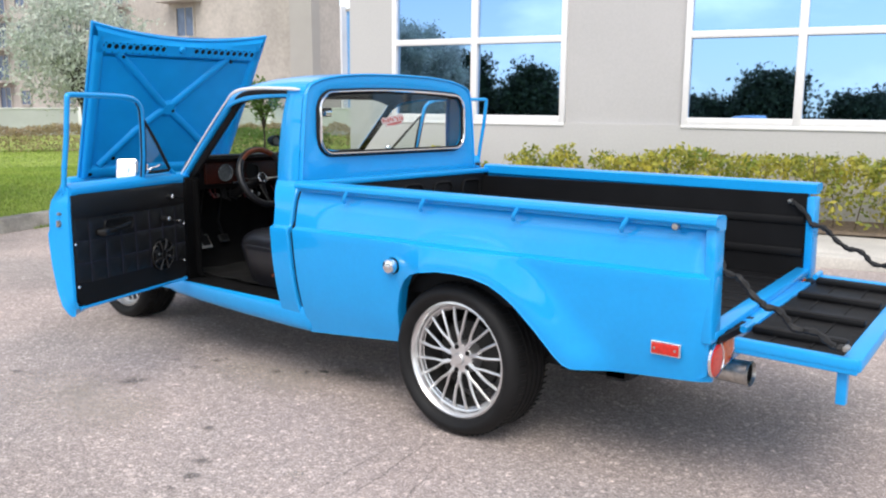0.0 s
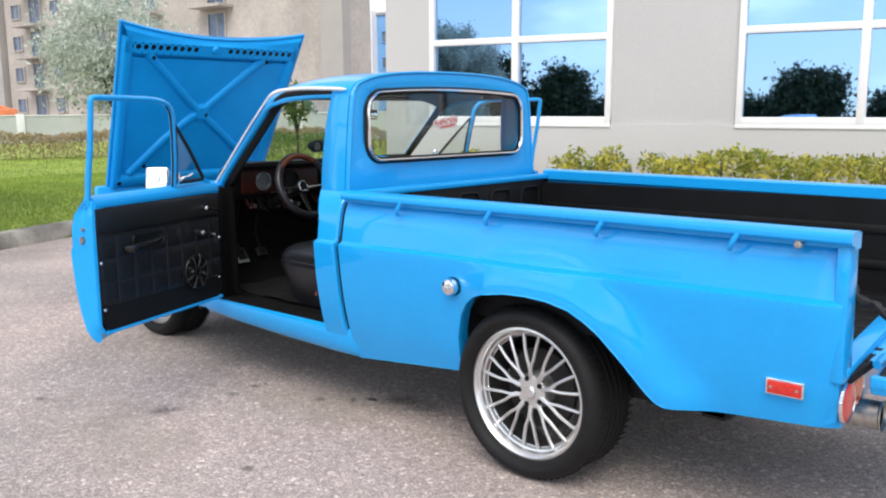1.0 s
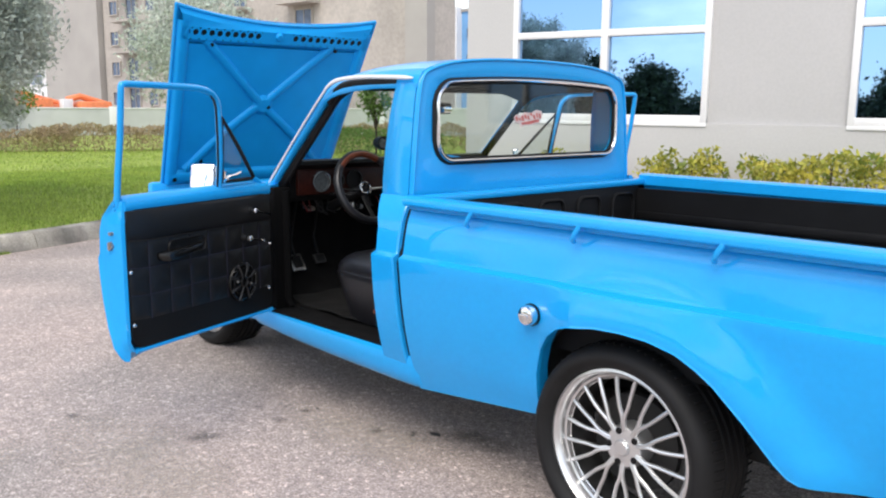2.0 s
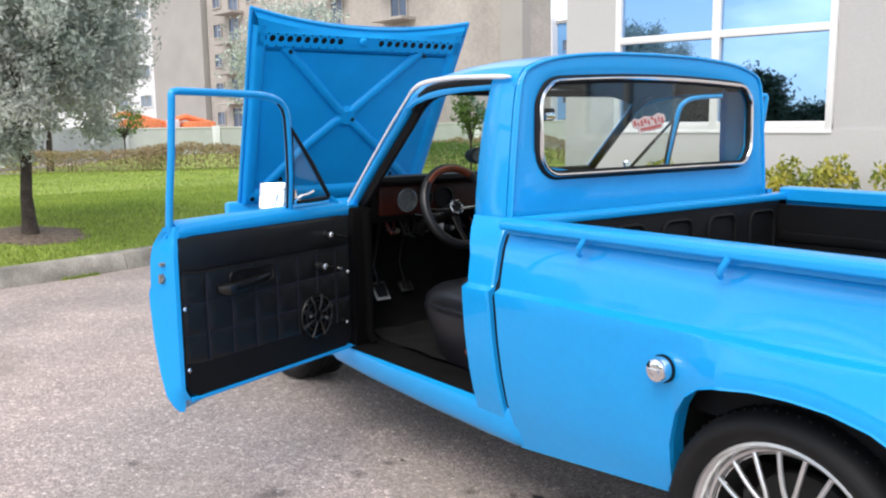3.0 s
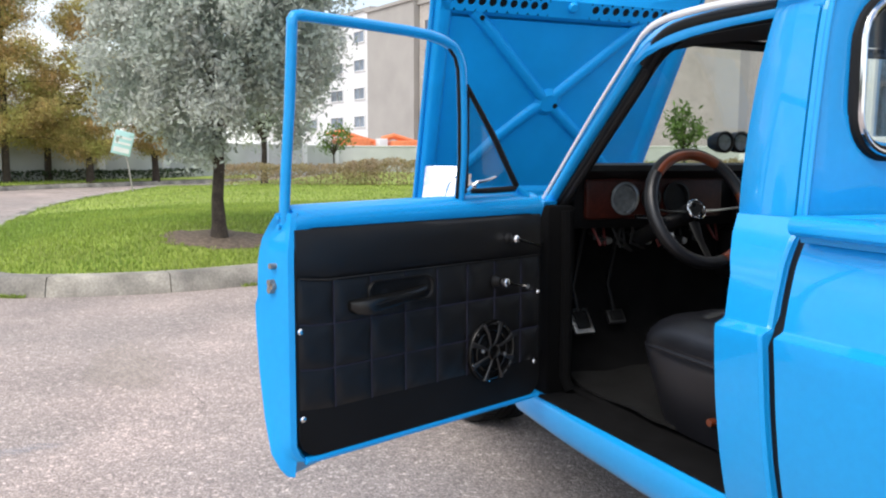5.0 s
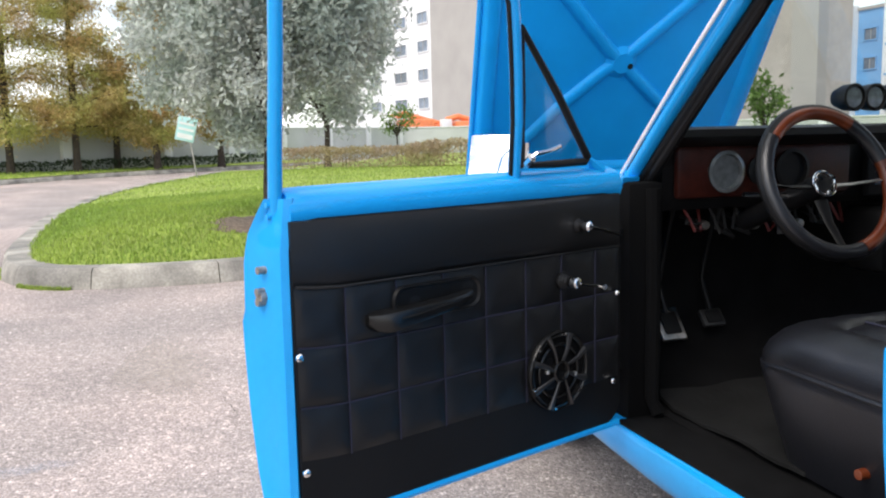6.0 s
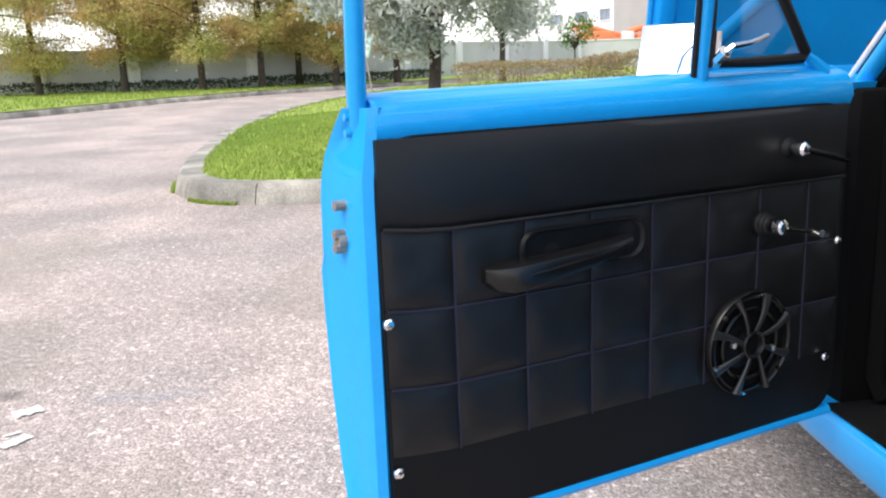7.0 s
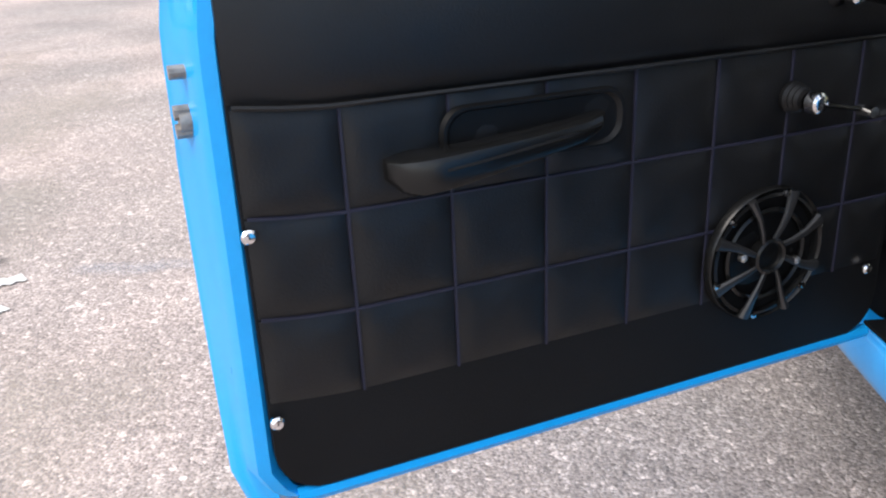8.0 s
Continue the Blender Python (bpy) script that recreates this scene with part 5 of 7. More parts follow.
bm = bmesh.new()
rows = []
for k in np.linspace(0, 1, 15):
    row = []
    for j in np.linspace(-1, 1, 25):
        b = k * hood_top(j * 0.64)
        row.append(hp(j * hood_w(b), b, -0.012 - 0.030 * (1 - j * j)))
    rows.append(row)
shell(bm, rows, lambda p: p - HM * 0.006)
part("hood_skin", bm, PAINT, hood)


def hood_band(pts, width, c0, c1):
    """A pressed ridge along points of the underside."""
    bm = bmesh.new()
    rows = []
    for i, (a, b) in enumerate(pts):
        p, q = pts[max(i - 1, 0)], pts[min(i + 1, len(pts) - 1)]
        d = Vector((q[0] - p[0], q[1] - p[1])).normalized()
        nx, ny = -d.y, d.x
        w = width / 2
        rows.append([hp(a + nx * s * w, b + ny * s * w, c0 + (c1 - c0) * h) for s, h in ((-1.0, 0.0), (-0.72, 0.75), (-0.45, 1.0), (0.45, 1.0), (0.72, 0.75), (1.0, 0.0))])
    vs = grid(bm, rows)
    return bm


# inner sheet, a little below the frame
bm = bmesh.new()
rows = []
for k in np.linspace(0, 1, 8):
    b = 0.05 + 0.80 * k
    rows.append([hp(j * (hood_w(b) - 0.05), b, 0.0) for j in np.linspace(-1, 1, 9)])
shell(bm, rows, lambda p: p - HM * 0.006)
part("inner_sheet", bm, PAINT_IN, hood)
left = [(0.97 * hood_w(b) - 0.03, b) for b in np.linspace(0.02, 0.98, 12)]
for sgn in (1, -1):
    part("frame_rail", hood_band([(a * sgn, b) for a, b in left], 0.075, -0.004, 0.020), PAINT_IN, hood)
    edge_pts = [(sgn * (hood_w(b) - 0.003), b) for b in np.linspace(0.0, hood_top(0.64), 14)]
    bm = bmesh.new()
    tube(bm, [hp(a, b, -0.008) for a, b in edge_pts], 0.010, 8)
    part("rolled_edge", bm, PAINT, hood)
bm = bmesh.new()
tube(bm, [hp(a, hood_top(a) - 0.004, -0.010) for a in np.linspace(-0.64, 0.64, 25)], 0.010, 8)
part("rolled_edge", bm, PAINT, hood)
part("frame_rail", hood_band([(a, 0.055) for a in np.linspace(-0.53, 0.53, 9)], 0.10, -0.004, 0.022), PAINT_IN, hood)
# strip below the curved edge
bm = bmesh.new()
rows = [[hp(a, hood_top(a) - 0.012, -0.006) for a in np.linspace(-0.625, 0.625, 25)], [hp(a, hood_top(a) - 0.035, 0.014) for a in np.linspace(-0.61, 0.61, 25)],
        [hp(a, max(0.953, hood_top(a) - 0.070), 0.0165) for a in np.linspace(-0.60, 0.60, 25)], [hp(a, 0.948, 0.020) for a in np.linspace(-0.59, 0.59, 25)]]
grid(bm, rows)
part("top_flange", bm, PAINT_IN, hood)


# punched band: square cells with round holes
def holed_cell(bm, a0, a1, b0, b1, ca, cb, r, c):
    n = 16
    sq = []
    for k in range(n):
        t = 2 * math.pi * (k + 0.5) / n
        u, v = math.cos(t), math.sin(t)
        m_ = max(abs(u), abs(v))
        sq.append((ca + (a1 - a0) / 2 * u / m_, (b0 + b1) / 2 + (b1 - b0) / 2 * v / m_))
    ci = [(ca + r * math.cos(2 * math.pi * (k + 0.5) / n), cb + r * math.sin(2 * math.pi * (k + 0.5) / n)) for k in range(n)]
    o = [bm.verts.new(hp(a, b, c)) for a, b in sq]
    i_ = [bm.verts.new(hp(a, b, c)) for a, b in ci]
    w = [bm.verts.new(hp(a, b, c - 0.006)) for a, b in ci]
    for k in range(n):
        k2 = (k + 1) % n
        bm.faces.new((o[k], o[k2], i_[k2], i_[k]))
        bm.faces.new((i_[k], i_[k2], w[k2], w[k]))


bm = bmesh.new()
for first, step in ((0.150, 0.0463), (-0.092, -0.0497)):
    for k in range(10):
        ca = first + k * step
        holed_cell(bm, ca - abs(step) / 2, ca + abs(step) / 2, 0.880, 0.948, ca, 0.921, 0.0170, 0.020)
bmesh.ops.remove_doubles(bm, verts=bm.verts[:], dist=1e-4)
for a0, a1 in ((-0.06715, 0.12685), (0.58985, 0.60), (-0.60, -0.56415)):
    bm.faces.new([bm.verts.new(hp(a, b, 0.020)) for a, b in ((a0, 0.880), (a1, 0.880), (a1, 0.948), (a0, 0.948))])
bm.faces.new([bm.verts.new(hp(a, b, c)) for a, b, c in ((-0.59, 0.880, 0.020), (0.59, 0.880, 0.020), (0.57, 0.860, -0.002), (-0.57, 0.860, -0.002))])
part("punched_band", bm, PAINT_IN, hood, "band with two rows of ten punched holes")
# black sheet behind the band, painting the shade inside its holes
bm = bmesh.new()
bm.faces.new([bm.verts.new(hp(a, b, 0.0145)) for a, b in ((-0.59, 0.885), (0.59, 0.88), (0.59, 0.945), (-0.59, 0.945))])
part("band_backing", bm, TRIM, hood)
bm = bmesh.new()
lathe(bm, [(0.0, 0.018), (0.016, 0.016), (0.022, 0.008), (0.024, 0.0)], (0, 0, 0), "z", 16)
bmesh.ops.transform(bm, matrix=Matrix.Translation(hp(0.02, 0.925, 0.018)) @ HM.to_track_quat("Z", "Y").to_matrix().to_4x4(), verts=bm.verts[:])
part("striker", bm, PAINT_IN, hood)
# cross brace
for arm in (((0.452, 0.882), (0.275, 0.727), (0.087, 0.556), (0.022, 0.505), (-0.066, 0.438), (-0.220, 0.318), (-0.40, 0.166), (-0.46, 0.108)),
            ((-0.362, 0.878), (-0.190, 0.717), (-0.040, 0.572), (0.022, 0.510), (0.085, 0.474), (0.230, 0.342), (0.41, 0.137), (0.44, 0.100))):
    part("brace", hood_band(arm, 0.054, -0.002, 0.018), PAINT_IN, hood)
bm = bmesh.new()
o = [hp(0.022 + 0.066 * math.cos(t), 0.507 + 0.062 * math.sin(t), 0.0) for t in np.linspace(0, 2 * math.pi, 33)[:-1]]
i_ = [hp(0.022 + 0.040 * math.cos(t), 0.507 + 0.038 * math.sin(t), 0.0185) for t in np.linspace(0, 2 * math.pi, 33)[:-1]]
vs = grid(bm, [o, i_], close_v=True)
bm.faces.new(vs[1])
part("brace_boss", bm, PAINT_IN, hood)
# single holes: black discs on the metal, their inner shade as colour
for a, b, r, c in ((-0.010, 0.497, 0.011, 0.0205), (0.416, 0.858, 0.010, 0.0245), (-0.378, 0.862, 0.010, 0.0245), (0.345, 0.150, 0.012, 0.0025), (-0.345, 0.150, 0.012, 0.0025), (0.50, 0.05, 0.013, 0.0235), (-0.50, 0.05, 0.013, 0.0235)):
    bm = bmesh.new()
    ring_ = [bm.verts.new(hp(a + r * math.cos(t), b + r * math.sin(t), c)) for t in np.linspace(0, 2 * math.pi, 17)[:-1]]
    deep = [bm.verts.new(hp(a + r * math.cos(t), b + r * math.sin(t), c - 0.01)) for t in np.linspace(0, 2 * math.pi, 17)[:-1]]
    bm.faces.new(ring_)
    for k in range(16):
        bm.faces.new((ring_[k], ring_[(k + 1) % 16], deep[(k + 1) % 16], deep[k]))
    part("punched_hole", bm, TRIM, hood)

# ---- doors, swung open ----
DOOR_A = radians(20.4)
DH, DU, DN = Vector((1.9014, -0.041, 0)), Vector((-math.sin(DOOR_A), math.cos(DOOR_A), 0)), Vector((-math.cos(DOOR_A), -math.sin(DOOR_A), 0))
OUT_Z = [0.398, 0.45, 0.52, 0.62, 0.72, 0.765, 0.785, 0.86, 0.91, 0.94, 0.965]
OUT_N = [0.050, 0.028, 0.006, -0.012, -0.022, -0.024, -0.014, -0.010, 0.002, 0.024, 0.046]


def build_door(flip):
    f = mir if flip else (lambda p: Vector(p))

    a = radians(70)
    dh = Vector((1.95, -0.02, 0)) if flip else DH
    du, dn = (Vector((-math.cos(a), math.sin(a), 0)), Vector((-math.sin(a), -math.cos(a), 0))) if flip else (DU, DN)

    def D(s, n, z):
        return f(dh + du * s * 1.02 + dn * n + Vector((0, 0, z)))

    door = group_part("door", truck, "swung-open blue door with black quilted card")

    def dpart(name, bm, mat, label="", angle=35.0):
        return part(name, bm, mat, door, label, angle)

    def dbox(s0, s1, n0, n1, z0, z1, bev, seg=2):
        bm = bmesh.new()
        box(bm, s0, s1, n0, n1, z0, z1, bev, seg=seg)
        for v in bm.verts:
            v.co = D(v.co.x, v.co.y, v.co.z)
        return bm

    # outer skin with jamb and inner flange
    def free(z):          # free edge, rounded at the lower corner
        return 0.927 - 0.010 * max(0, (z - 0.88) / 0.08) - 0.05 * max(0.0, (0.455 - z) / 0.04) ** 2 * 0.25
    rows = []
    for z in [0.398, 0.415, 0.45, 0.48, 0.52, 0.57, 0.62, 0.67, 0.72, 0.765, 0.775, 0.785, 0.82, 0.86, 0.885, 0.91, 0.925, 0.94, 0.965]:
        n0, e = lerp_at(OUT_Z, OUT_N, z), free(z)
        inn = 0.076
        zi = z + (0.046 * max(0.0, (0.50 - z) / 0.108))
        zn = z + 0.036 * max(0.0, (0.50 - z) / 0.108)
        rows.append([D(0.150, inn, zi), D(0.140, n0 + 0.02, zi), D(0.146, n0, zi)] + [D(0.146 + (e - 0.152) * k / 6, n0, z + (zi - z) * (1 - (k / 6) ** 8)) for k in range(1, 6)] + [D(e - 0.004, n0, z), D(e, n0 + 0.004, z), D(e - 0.004, n0 + 0.012, z),
                    D(e - 0.007, max(0.028, n0 + 0.016), z), D(e - 0.010, max(0.034, n0 + 0.018), z), D(e - 0.013, max(0.060, n0 + 0.020), zn), D(e - 0.020, inn, zn), D(e - 0.032, inn + 0.004, zn), D(e - 0.040, inn - 0.004, zn)])
    bm = bmesh.new()
    grid(bm, rows)
    for row in (rows[0], rows[-1]):
        bm.faces.new([bm.verts.new(p) for p in row])
    dpart("door_skin", bm, PAINT, "glossy blue door shell and jamb")
    # belt top
    sec = [(0.076, 0.925), (0.083, 0.941), (0.080, 0.959), (0.068, 0.975), (0.050, 0.983), (0.028, 0.981), (0.024, 0.968)]
    bm = bmesh.new()
    rows = [[D(s, a, b + dz) for a, b in sec] for s, dz in ((0.118, 0.0), (0.130, 0.003), (0.30, 0.003), (0.60, 0.001), (0.86, -0.002), (0.884, -0.003), (0.889, -0.005))]
    vs = grid(bm, rows)
    bm.faces.new(vs[-1])
    bm.faces.new(vs[0])
    dpart("belt_rail", bm, PAINT, "blue inner belt rail", 50)
    # door card
    def lean_in(s, z):
        return s - 0.004 * max(0.0, (0.82 - z) / 0.37) * max(0.0, (s - 0.127) / 0.766)

    def rise(s):          # seams lift towards the free edge
        return 0.009 * max(0.0, (s - 0.80) / 0.095) ** 1.6

    bm = bmesh.new()
    o = round_rect(0.126, 0.8935, 0.440, 0.932, 0.050, 6)
    a_ = [bm.verts.new(D(lean_in(s, z), 0.085, z)) for s, z in o]
    b_ = [bm.verts.new(D(lean_in(s, z), 0.066, z)) for s, z in o]
    bm.faces.new(a_)
    bm.faces.new(b_[::-1])
    for i in range(len(o)):
        bm.faces.new((a_[i], a_[(i + 1) % len(o)], b_[(i + 1) % len(o)], b_[i]))
    dpart("door_card", bm, CARD, "black vinyl door card")
    bm = bmesh.new()
    tube(bm, [D(s_, 0.079, 0.432 + 0.004 * (0.9 - s_)) for s_ in np.linspace(0.128, 0.872, 14)], 0.0088, 8)
    dpart("lower_flange", bm, PAINT)

    def pad(s0, s1, z0, z1, puff, mat, seed):
        bm = bmesh.new()
        ns, nz = 12, 10
        rows = []
        r = random.Random(seed)
        w1, w2, ph = r.uniform(0.2, 0.5), r.uniform(0.2, 0.5), r.uniform(0, 6)
        for i in range(ns + 1):
            u = i / ns
            row = []
            for j in range(nz + 1):
                v = j / nz
                s, z = s0 + (s1 - s0) * u, z0 + (z1 - z0) * v
                ez = min(u, 1 - u) * (s1 - s0), min(v, 1 - v) * (z1 - z0)
                h = puff * (1 - math.exp(-min(ez) / 0.012)) + 0.0010 * math.sin(7 * u + 5 * v * w1 + ph) * math.sin(6 * v + ph * w2) * (1 if min(ez) > 0 else 0)
                row.append(D(lean_in(s, z), 0.0855 + h, z + rise(s) * (1.0 if z < 0.9 else 0.0)))
            rows.append(row)
        shell(bm, rows, lambda p: p - (dn if not flip else Vector((dn.x, -dn.y, 0))) * 0.006)
        return dpart("pad", bm, mat, "", 60)

    # padded upper band and quilted squares
    pad(0.130, 0.8930, 0.8215, 0.9295, 0.010, VINYL, 1)
    cols = [0.8925, 0.801, 0.701, 0.601, 0.502, 0.402, 0.305, 0.206, 0.132]
    zrows = [0.8185, 0.7225, 0.6255, 0.538]
    for i in range(8):
        for j in range(3):
            pad(cols[i + 1] + 0.0012, cols[i] - 0.0012, zrows[j + 1] + 0.0012, zrows[j] - 0.0012, 0.0050, VINYL, 10 * i + j)
    bm = bmesh.new()
    tube(bm, [D(s, 0.0900, 0.8200 + rise(s)) for s in np.linspace(0.134, 0.890, 20)], 0.0026, 6)
    dpart("piping", bm, VINYL)
    for z in zrows[1:3]:
        bm = bmesh.new()
        tube(bm, [D(lean_in(s, z), 0.0862, z + rise(s)) for s in np.linspace(0.134, 0.889, 20)], 0.0019, 5)
        dpart("seam_stitch", bm, STITCH)
    for s in cols[1:-1]:
        bm = bmesh.new()
        tube(bm, [D(lean_in(s, z), 0.0862, z + rise(s)) for z in np.linspace(zrows[3], zrows[0], 8)], 0.0019, 5)
        dpart("seam_stitch", bm, STITCH)
    # pull recess and armrest
    bm = bmesh.new()
    o = round_rect(0.516, 0.712, 0.746, 0.806, 0.024, 6)
    vs = grid(bm, [[D(s, 0.0895, z) for s, z in o], [D(0.614 + (s - 0.614) * 0.975, 0.0945, 0.776 + (z - 0.776) * 0.94) for s, z in o], [D(0.614 + (s - 0.614) * 0.94, 0.0945, 0.776 + (z - 0.776) * 0.86) for s, z in o], [D(0.614 + (s - 0.614) * 0.90, 0.0905, 0.776 + (z - 0.776) * 0.78) for s, z in o]], close_v=True)
    bm.faces.new(vs[-1])
    dpart("pull_cup", bm, TRIM, "black moulded pull cup")
    bm = bmesh.new()
    rows = []
    for ss, n0, n1, zt, hh in ((0.546, 0.088, 0.102, 0.7845, 0.010), (0.556, 0.092, 0.114, 0.7845, 0.016), (0.580, 0.098, 0.122, 0.7825, 0.021), (0.630, 0.102, 0.128, 0.7790, 0.026), (0.690, 0.102, 0.131, 0.7755, 0.031),
                               (0.722, 0.098, 0.131, 0.7735, 0.034), (0.742, 0.090, 0.128, 0.7720, 0.035), (0.757, 0.088, 0.117, 0.7695, 0.030), (0.766, 0.088, 0.101, 0.7665, 0.018)):
        e = min(0.007, (n1 - n0) * 0.3, hh * 0.3)
        rows.append([D(ss, a, b) for a, b in ((n0, zt - hh), (n0, zt), (n1 - e, zt), (n1 - e * 0.3, zt - e * 0.3), (n1, zt - e), (n1, zt - hh + e), (n1 - e * 0.3, zt - hh + e * 0.3), (n1 - e, zt - hh))])
    vs = grid(bm, rows, close_v=True)
    bm.faces.new(vs[0])
    bm.faces.new(vs[-1])
    arm = dpart("armrest", bm, GLOSS, "black padded pull handle", 28)
    bm = bmesh.new()
    tube(bm, [D(ss, n1 + 0.0002, zt) for ss, n1, zt in ((0.560, 0.1155, 0.7765), (0.600, 0.1245, 0.7725), (0.650, 0.1290, 0.7675), (0.700, 0.1312, 0.7625), (0.722, 0.1312, 0.7605))], 0.0014, 6)
    part("groove", bm, TRIM, arm)
    # speaker
    sc, sz = 0.3245, 0.589

    def disc(prof, seg=40, ss=sc, zz=sz):
        bm = bmesh.new()
        rows = [[D(ss + r * math.cos(a), 0.090 + h, zz + r * math.sin(a)) for r, h in prof] for a in (2 * math.pi * k / seg for k in range(seg))]
        grid(bm, rows, close_u=True)
        return bm
    dpart("speaker_ring", disc([(0.0805, 0.0), (0.0805, 0.008), (0.0785, 0.011), (0.0765, 0.008), (0.0745, 0.007), (0.0735, 0.010), (0.0700, 0.011), (0.0680, 0.004)], 56), GLOSS, "black speaker grille ring")
    dpart("speaker_cone", disc([(0.069, 0.003), (0.030, -0.002), (0.001, 0.0)]), CARPET)
    dpart("inner_ring", disc([(0.0560, 0.003), (0.0565, 0.008), (0.0535, 0.010), (0.0505, 0.008), (0.0505, 0.003)]), GLOSS)
    dpart("speaker_hub", disc([(0.0215, 0.004), (0.0215, 0.016), (0.019, 0.018), (0.0165, 0.016), (0.0155, 0.012), (0.001, 0.013)], 28), GLOSS)
    for k in range(8):
        a = 2 * math.pi * k / 8 + 0.32
        bm = bmesh.new()
        tube(bm, [D(sc + r * math.cos(a + t), 0.090 + h, sz + r * math.sin(a + t)) for r, t, h in ((0.020, -0.10, 0.014), (0.035, 0.02, 0.0155), (0.052, 0.06, 0.015), (0.066, 0.05, 0.013), (0.077, 0.04, 0.011))], 0.0032, 8, flat=1.4,
             radii=[0.0022, 0.0028, 0.0034, 0.0044, 0.0056])
        dpart("speaker_spoke", bm, SPOKE)
    for k in range(6):
        a = 2 * math.pi * k / 6 + 0.72
        dpart("screw", disc([(0.0042, 0.011), (0.0038, 0.0145), (0.001, 0.015)], 10, sc + 0.0735 * math.cos(a), sz + 0.0735 * math.sin(a)), CHROME)
    for a in (0.15, 3.45):      # small tweeters on the bars
        dpart("tweeter", disc([(0.0050, 0.012), (0.0046, 0.018), (0.001, 0.020)], 12, sc + 0.040 * math.cos(a), sz + 0.040 * math.sin(a)), STEEL)
    # card screws
    for s, z in ((0.8895, 0.7175), (0.8855, 0.5295), (0.1560, 0.534)):
        dpart("screw", disc([(0.0066, 0.000), (0.0070, 0.004), (0.0048, 0.0065), (0.001, 0.007)], 14, s, z), CHROME)
    # inside handle and window winder
    dpart("handle_boss", disc([(0.016, 0.0), (0.015, 0.006), (0.009, 0.012), (0.008, 0.022)], 20, 0.264, 0.873), TRIM)
    base = disc([(0.0085, 0.018), (0.0102, 0.024), (0.0102, 0.034), (0.007, 0.038), (0.001, 0.039)], 20, 0.264, 0.873)
    dpart("door_handle", base, CHROME, "chrome inside door handle")
    bm = bmesh.new()
    tube(bm, [D(0.262, 0.122, 0.873), D(0.232, 0.122, 0.866), D(0.198, 0.120, 0.857), D(0.166, 0.117, 0.848)], 0.008, 10, flat=0.6, radii=[0.0085, 0.0085, 0.0078, 0.0058])
    dpart("handle_lever", bm, GLOSS, "glossy black lever")
    base = disc([(0.0175, 0.0), (0.0175, 0.005), (0.014, 0.008), (0.0155, 0.011), (0.0125, 0.014), (0.0140, 0.017), (0.011, 0.020), (0.011, 0.026)], 20, 0.306, 0.767)
    dpart("winder_boss", base, TRIM)
    base = disc([(0.0115, 0.022), (0.0130, 0.030), (0.0112, 0.039), (0.008, 0.042), (0.001, 0.043)], 20, 0.303, 0.766)
    dpart("winder_hub", base, CHROME)
    bm = bmesh.new()
    tube(bm, [D(0.301, 0.126, 0.765), D(0.270, 0.128, 0.758), D(0.242, 0.127, 0.752)], 0.0055, 8, flat=0.6)
    dpart("winder_arm", bm, GLOSS, "dark window winder arm")
    bm = bmesh.new()
    tube(bm, [D(0.240, 0.122, 0.751), D(0.240, 0.142, 0.751)], 0.0062, 10)
    dpart("winder_knob", bm, CHROME)
    dpart("screw", disc([(0.0058, 0.000), (0.0062, 0.006), (0.004, 0.009), (0.001, 0.0095)], 10, 0.148, 0.722), CHROME)
    # latch and bolts on the jamb
    bm = bmesh.new()
    tube(bm, [D(0.900, 0.042, 0.854), D(0.914, 0.042, 0.854), D(0.916, 0.042, 0.854), D(0.929, 0.042, 0.854)], 0.0065, 10, radii=[0.0085, 0.0085, 0.0062, 0.0062])
    dpart("latch_pin", bm, LATCH)
    dpart("latch_plate", dbox(0.905, 0.914, 0.024, 0.050, 0.790, 0.834, 0.003), PAINT, "painted latch plate")
    for z in (0.803, 0.819):      # two teeth of the latch wheel
        bm = bmesh.new()
        tube(bm, [D(0.905, 0.036, z), D(0.929, 0.036, z)], 0.0068, 7)
        dpart("latch_tooth", bm, LATCH)
    bm = bmesh.new()
    tube(bm, [D(0.905, 0.036, 0.811), D(0.9255, 0.036, 0.811)], 0.0105, 12)
    dpart("latch_cam", bm, LATCH, "worn steel latch wheel")
    for n, z in ((0.053, 0.955), (0.053, 0.937), (0.050, 0.573), (0.018, 0.884)):
        bm = bmesh.new()
        tube(bm, [D(0.895, n, z), D(0.915, n, z)], 0.0046, 8)
        dpart("bolt", bm, PAINT)
    # window frame
    pts = [(0.899, 0.052, 0.94), (0.904, 0.070, 1.05), (0.911, 0.098, 1.18), (0.9165, 0.1195, 1.335), (0.917, 0.1210, 1.348), (0.9135, 0.1220, 1.3550), (0.900, 0.1225, 1.3575), (0.75, 0.1225, 1.3570), (0.62, 0.122, 1.355), (0.56, 0.121, 1.352), (0.515, 0.119, 1.345),
           (0.485, 0.117, 1.334), (0.462, 0.113, 1.314), (0.450, 0.110, 1.288), (0.444, 0.106, 1.255), (0.430, 0.095, 1.180), (0.415, 0.080, 1.080), (0.402, 0.057, 0.960)]
    bm = bmesh.new()
    tube(bm, [D(*p) for p in pts], 0.0115, 8, flat=1.1)
    dpart("window_frame", bm, PAINT, "thin blue door window frame", 60)
    bm = bmesh.new()
    tube(bm, [D(s + 0.012, n + 0.002, z - 0.004) for s, n, z in pts[11:]], 0.0045, 6)
    dpart("run_channel", bm, RUBBER)
    # quarter light
    bm = bmesh.new()
